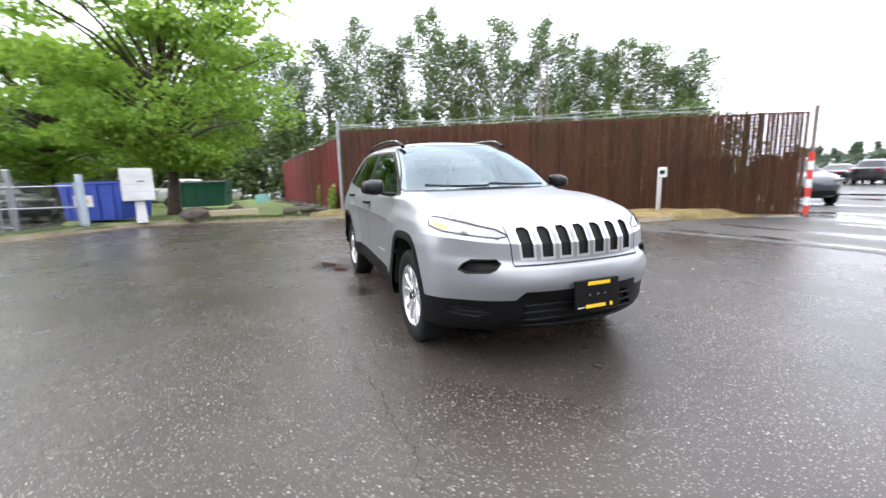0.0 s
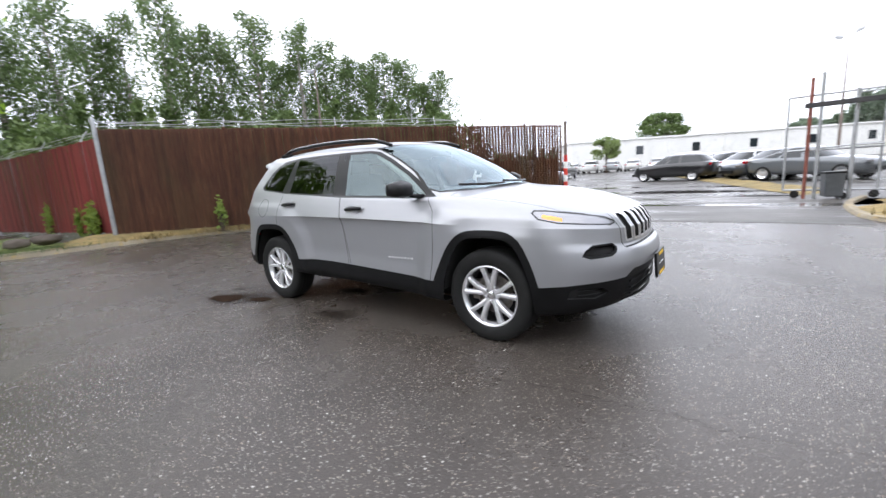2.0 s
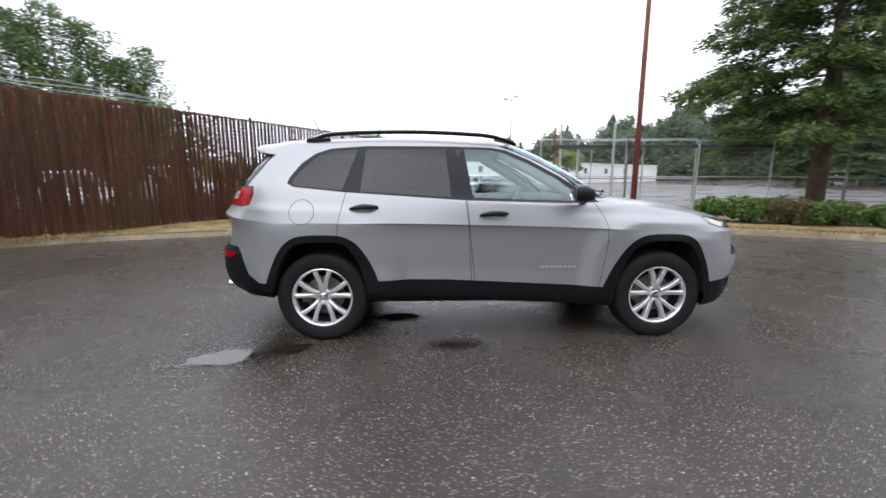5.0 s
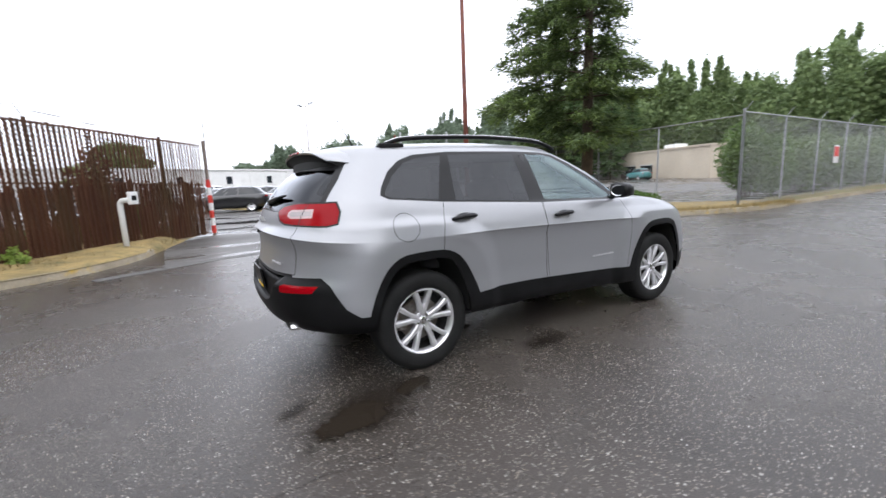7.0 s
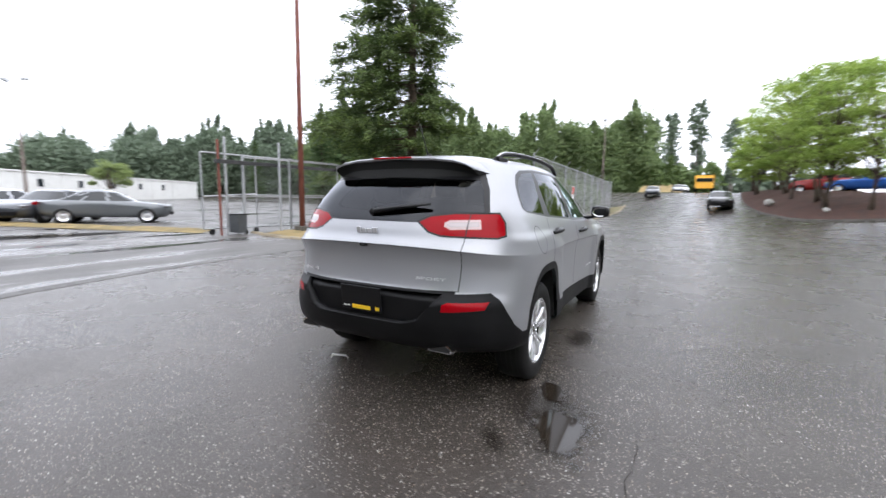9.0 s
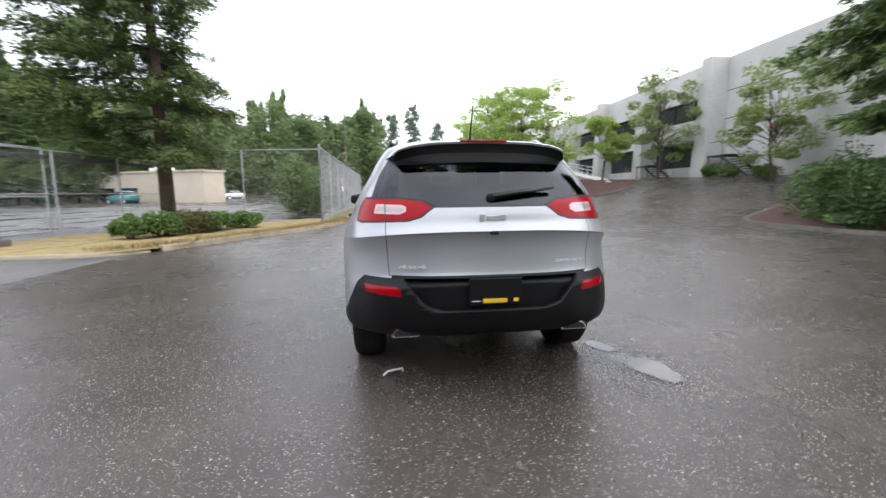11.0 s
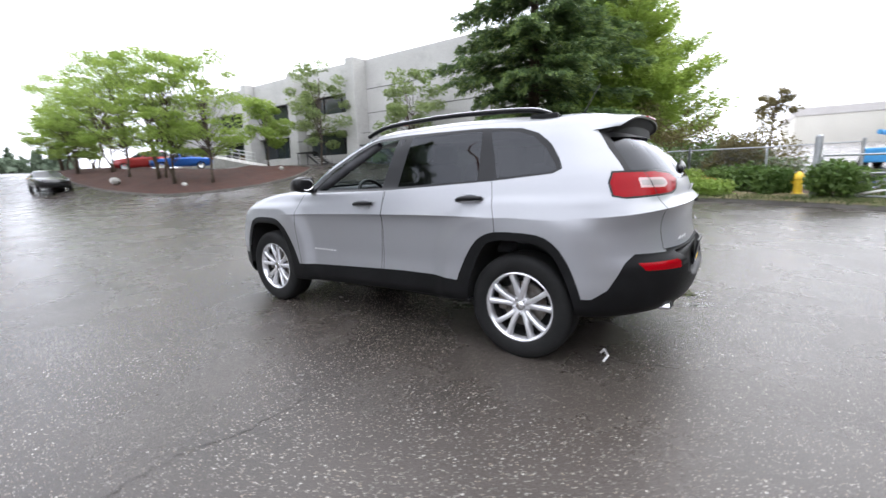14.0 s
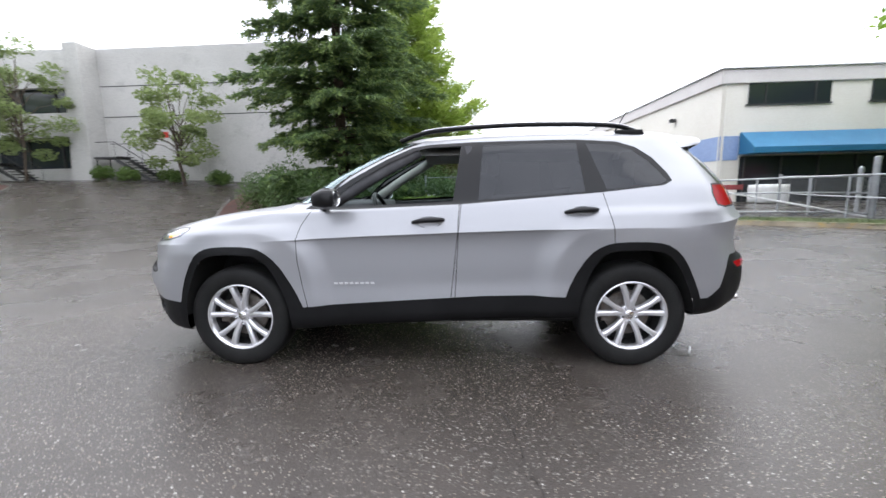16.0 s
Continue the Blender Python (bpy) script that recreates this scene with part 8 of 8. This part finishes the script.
M_SKIPBLUE = mottled("blue_skip_paint", (0.02, 0.05, 0.3), (0.03, 0.07, 0.36), 1.5, 20, 0.5)
M_SKIPGREEN = mottled("green_skip_paint", (0.012, 0.1, 0.06), (0.02, 0.13, 0.08), 1.5, 20, 0.5)
sb = skip((-13.3, -7.35), 68, (2.1, 1.4, 1.3), M_SKIPBLUE, "blue steel skip with a white notice")
part("notice", box((0.62, 0.02, 0.38), (-0.25, -0.70, 0.72), 0.005), M_WHITE, sb, "white notice")
part("notice_bar", box((0.35, 0.02, 0.1), (-0.25, -0.712, 0.72), 0.003), M_YELLOW, sb)
skip((-20.3, -5.4), 82, (2.3, 1.4, 1.25), M_SKIPGREEN, "green steel skip on the lawn's edge")
mesh_fence([(-11.1, -7.4), (-12.5, -13.5)], 0.1, 1.35, "low_fence", "low chain-link fence by the blue skip", 2.4, arms=False, rail_mid=True)
bp = thing("fence_post", "stout pale blue-grey end post by the skip", "post", (-11.0, -7.25, 0.1), 0)
part("shaft", tube([(0, 0, -0.1), (0, 0, 1.55)], 0.09, 12), mottled("blue_grey_paint", (0.35, 0.42, 0.5), (0.4, 0.46, 0.52), 3, 30, 0.6), bp)
part("cap", lathe([(0.0, 0.03), (0.08, 0.02), (0.09, 0.0)], 12, "Z"), M_GALV, bp, at=pose(0, 0, 1.55))


def rough_stone(at, size, material, label, seed, name="rock"):
    st = bmesh.new()
    bmesh.ops.create_icosphere(st, subdivisions=3, radius=1.0)
    for v in st.verts:
        v.co *= 1 + 0.28 * noise.noise(v.co * 1.6 + Vector((seed, 0, 0))) + 0.08 * noise.noise(v.co * 5 + Vector((seed, 0, 0)))
        v.co = Vector((v.co.x * size[0], v.co.y * size[1], v.co.z * size[2]))
    return solid(name, st, material, label, "rock", True, at=pose(at[0], at[1], gz(*at[:2]) + at[2]))


M_ROCK = mottled("dark_brown_rock", (0.07, 0.055, 0.045), (0.12, 0.1, 0.085), 5, 30, 0.9, relief=0.5)
rough_stone((-11.6, -4.5, 0.28), (0.32, 0.42, 0.24), M_ROCK, "dark brown boulder on the lawn", 1)
rough_stone((-12.0, -0.9, 0.26), (0.2, 0.34, 0.14), M_ROCK, "dark low rock at the foot of the fence", 2)
rough_stone((-11.8, -1.5, 0.24), (0.2, 0.26, 0.13), M_ROCK, "dark low rock near the fence", 3)
rough_stone((-15.0, -3.6, 0.2), (0.2, 0.3, 0.2), M_ROCK, "dark rock on the lawn", 4)
M_PLANK = mottled("weathered_plank", (0.45, 0.38, 0.26), (0.38, 0.32, 0.22), 2, 40, 0.85)
solid("timber_beam", box((0.3, 2.0, 0.2), (0, 0, 0.1), 0.02), M_PLANK, "pale timber beam lying on the lawn", "timber", at=pose(-12.2, -3.6, 0.17, 0, 0, 4))
solid("turquoise_sign", box((0.04, 0.8, 0.5), (0, 0, 0.35), 0.01), mottled("turquoise_board", (0.35, 0.72, 0.75), (0.4, 0.76, 0.78), 2, 30, 0.5), "small turquoise board standing on the lawn", "sign", at=pose(-24, -2.9, 0.0, 0, 0, 5))
for k, (x, y) in enumerate(((-13.2, 0.15), (-15.5, -0.1), (-11.8, 0.05))):
    bush("fence_weed", "leafy weed growing up the red fence", (x, y, 0.15), 0.45, 0.15, 1.1, 500, 0.09, M_LEAF_LIME, 100 + k)
for k, (s, h) in enumerate(((0.2, 1.15), (0.62, 0.35))):
    x, y = FENCE_A[0] + (FENCE_B[0] - FENCE_A[0]) * s + 0.18, FENCE_A[1] + (FENCE_B[1] - FENCE_A[1]) * s - 0.15
    bush("fence_weed", "thin weed at the foot of the rusty fence", (x, y, 0.16), 0.2, 0.15, h, 160, 0.07, M_LEAF_LIME, 110 + k)

for k in range(9):
    u = 0.06 + 0.105 * k
    x, y = FENCE_A[0] + (FENCE_B[0] - FENCE_A[0]) * u - 0.9, FENCE_A[1] + (FENCE_B[1] - FENCE_A[1]) * u + 0.75
    bush("back_weeds", "rank brown weeds behind the rusty fence", (x, y), 0.85, 0.7, 0.75 + 0.25 * (k % 3), 1500, 0.08, M_LEAF_BROWNISH if k % 2 else M_LEAF_DARK, 200 + k)
bush("dry_vine", "dead brown creeper climbing the slatted fence", (-4.5, 8.75, 0.1), 0.55, 0.2, 2.7, 2000, 0.07, M_LEAF_DEAD, 115)
bush("dry_vine", "dead brown creeper at the fence", (-6.6, 6.35, 0.1), 0.5, 0.2, 2.3, 1400, 0.07, M_LEAF_DEAD, 116)
for k, (x, y, rx, ry, h, m) in enumerate(((3.6, -13.3, 1.3, 0.9, 1.6, M_LEAF_DARK), (1.4, -13.5, 1.3, 0.7, 0.9, M_LEAF_LIME), (5.6, -13.1, 1.5, 0.9, 2.4, M_LEAF_DARK), (7.2, -13.6, 1.5, 1.1, 2.6, M_LEAF_DARK), (8.6, -15.0, 1.4, 1.4, 2.4, M_LEAF_DARK), (-3.4, -13.4, 0.6, 0.5, 1.1, M_LEAF_BUSH), (-1.4, -13.5, 1.3, 0.6, 0.7, M_LEAF_LIME), (-3.2, -16.6, 1.6, 0.9, 2.7, M_LEAF_BROWNISH), (-1.0, -17.4, 1.8, 1.0, 3.6, M_LEAF_BROWNISH), (1.2, -18.6, 1.9, 1.0, 4.0, M_LEAF_BROWNISH), (-2.4, -15.4, 1.1, 0.7, 2.2, M_LEAF_BROWNISH))):
    bush("bed_shrub", "loose shrub hiding the foot of the spruce", (x, y, 0.12), rx, ry, h, 5200, 0.07, m, 160 + k)

# ---- by the gate and the road ----
for k, (x, y, rx, ry, h) in enumerate(((7.75, 7.7, 0.7, 0.6, 0.62), (8.5, 7.3, 0.9, 0.7, 0.75), (9.3, 6.9, 0.9, 0.7, 0.75), (10.2, 6.4, 1.0, 0.7, 0.7), (11.1, 5.9, 0.9, 0.6, 0.55), (10.7, 7.2, 0.9, 0.7, 0.65))):
    bush("low_shrub", "low spreading green shrub on the verge", (x, y, 0.13), rx, ry, h, 2600, 0.07, M_LEAF_BROWNISH if k % 3 == 2 else M_LEAF_BUSH, 120 + k)
bush("fence_bush", "large rounded bush behind the road fence", (18.2, 5.45, 0.1), 1.7, 1.35, 3.2, 9000, 0.1, M_LEAF_BUSH, 130)
bush("fence_bush", "bush behind the road fence", (21.6, 5.9, 0.1), 1.6, 1.2, 2.2, 4200, 0.11, M_LEAF_BUSH, 131)
for k in range(6):
    bush("fence_bush", "leafy bush pressing on the road fence", (25 + 4.2 * k, 6.0 + 0.1 * k, 0.1), 2.2, 1.4, 3.2, 4200, 0.14, M_LEAF_WOOD, 132 + k)
sg = thing("fence_sign", "small red and white notice on the road fence", "sign", (21.4, 3.52, 1.75), 1)
part("plate", box((0.6, 0.012, 0.75), (0, 0, 0), 0.004), M_WHITE, sg)
part("notice_bar", box((0.52, 0.014, 0.42), (0, -0.004, 0.1), 0.003), M_RED_PAINT, sg)


def lamp_pole(at, height, label):
    p = thing("lamp_pole", label, "street lamp", (at[0], at[1], gz(*at)))
    part("shaft", tube([(0, 0, 0), (0, 0, height * 0.3), (0, 0, height)], [0.12, 0.1, 0.05], 10), M_GREYPOLE, p)
    for s in (1, -1):
        part("lamp_arm", tube([(0, 0, height - 0.1), (0.45 * s, 0, height + 0.12)], 0.03, 6), M_GALV, p)
        part("lamp_head", box((0.5, 0.3, 0.2), (0.55 * s, 0, height + 0.15 * s + 0.1), 0.04, (0, -20 * s, 0)), M_GALV, p)
    return p


lamp_pole((8.15, 40.2), 9.2, "tall lamp pole with two floodlights in the lot")
lamp_pole((-24.0, 18.0), 9.6, "tall rust-brown lamp pole before the poplars")
lamp_pole((58, 7.0), 11.5, "tall lamp pole beside the road")
broadleaf("lone_tree", "round green tree behind the white building", (-13.9, 105), 11.6, 3, 4.8, 70, 14000, 0.27, M_LEAF_WOOD, 140, 0.25, low=0.3)
broadleaf("lot_tree", "thin green tree before the white building", (-11.36, 50.2), 4.4, 1.6, 1.7, 30, 4000, 0.16, M_LEAF_GREY, 141, 0.1)
broadleaf("lot_tree", "thin green tree before the white building", (17.5, 50), 4.6, 1.3, 2.0, 30, 4000, 0.15, M_LEAF_GREY, 142, 0.1)
for k, (az, d, h, r) in enumerate(((-3.9, 150, 31, 4.0), (-1.2, 150, 28, 4.5), (1.0, 140, 26, 4.0), (-7.2, 170, 28, 5), (3.2, 130, 22, 4), (6.0, 120, 20, 4))):
    x, y = -3.4 + d * math.cos(radians(az)), 2.6 + d * math.sin(radians(az))
    poplar("far_tree", "tall thin tree far up the road", (x, y), h - 4, r, 1500, 0.75, M_LEAF_HAZED, 150 + k)

# ---- small things on the asphalt ----
deb = thing("bracket_scrap", "small bent white plastic scrap on the asphalt", "litter", (-1.845, 0.60, 0.006), 20)
part("bent_strip", tube([(0.02, -0.07, 0.0), (0.0, -0.06, 0.03), (-0.01, 0.05, 0.035), (0.02, 0.07, 0.0)], 0.008, 6), M_WHITE, deb)
for x, y, turn in ((-0.7, -6.82, 15), (-0.12, -10.38, 70)):
    leaf = thing("litter_scrap", "small pale scrap lying flat on the asphalt", "litter", (x, y, gz(x, y) + 0.004), turn)
    part("flat_scrap", prism([(-0.09, 0.0), (-0.02, 0.004), (0.07, 0.002), (0.1, 0.008), (0.02, 0.016), (-0.06, 0.01)], 0.05), M_WHITE, leaf)
crack([(3.6, -1.2), (2.9, -1.28), (2.3, -1.3), (1.75, -1.36), (1.2, -1.38), (0.8, -1.36), (0.2, -1.3)], 0.0022, 1)
crack([(-1.5, -1.68), (-2.0, -1.6), (-2.4, -1.57), (-2.8, -1.63), (-3.4, -1.6), (-4.2, -1.7)], 0.0022, 3)
crack([(-0.24, 0.7), (-0.27, 1.02), (-0.5, 1.8), (-0.53, 2.3), (-0.45, 2.8), (-0.55, 3.6)], 0.0024, 2)
crack([(5.4, 2.3), (4.4, 1.8), (3.7, 1.55), (2.9, 1.5)], 0.0022, 4)
pool(-2.02, -1.2, 0.3, 0.17, 20)
pool(-1.56, -1.05, 0.2, 0.1, 25)
pool(-2.27, -0.90, 0.2, 0.09, 35, False)
pool(-0.80, -0.34, 0.3, 0.12, 5)
pool(-1.85, -1.12, 0.6, 0.36, 25, False)
pool(-0.30, -1.0, 0.36, 0.17, 5, False)
for x, y, rx, ry, turn in ((1.2, 9.5, 2.8, 0.3, -2), (0.4, 14.6, 3.4, 0.9, -8), (3.2, 12.2, 1.3, 0.35, -5), (-1.8, 12.2, 1.4, 0.4, 6), (-3.0, 18.5, 2.6, 0.9, -6), (-0.2, 11.4, 1.2, 0.3, 10), (2.6, 17.2, 1.4, 0.6, -12), (-5.6, 22.0, 2.4, 1.0, 4)):
    pool(x, y, rx, ry, turn)
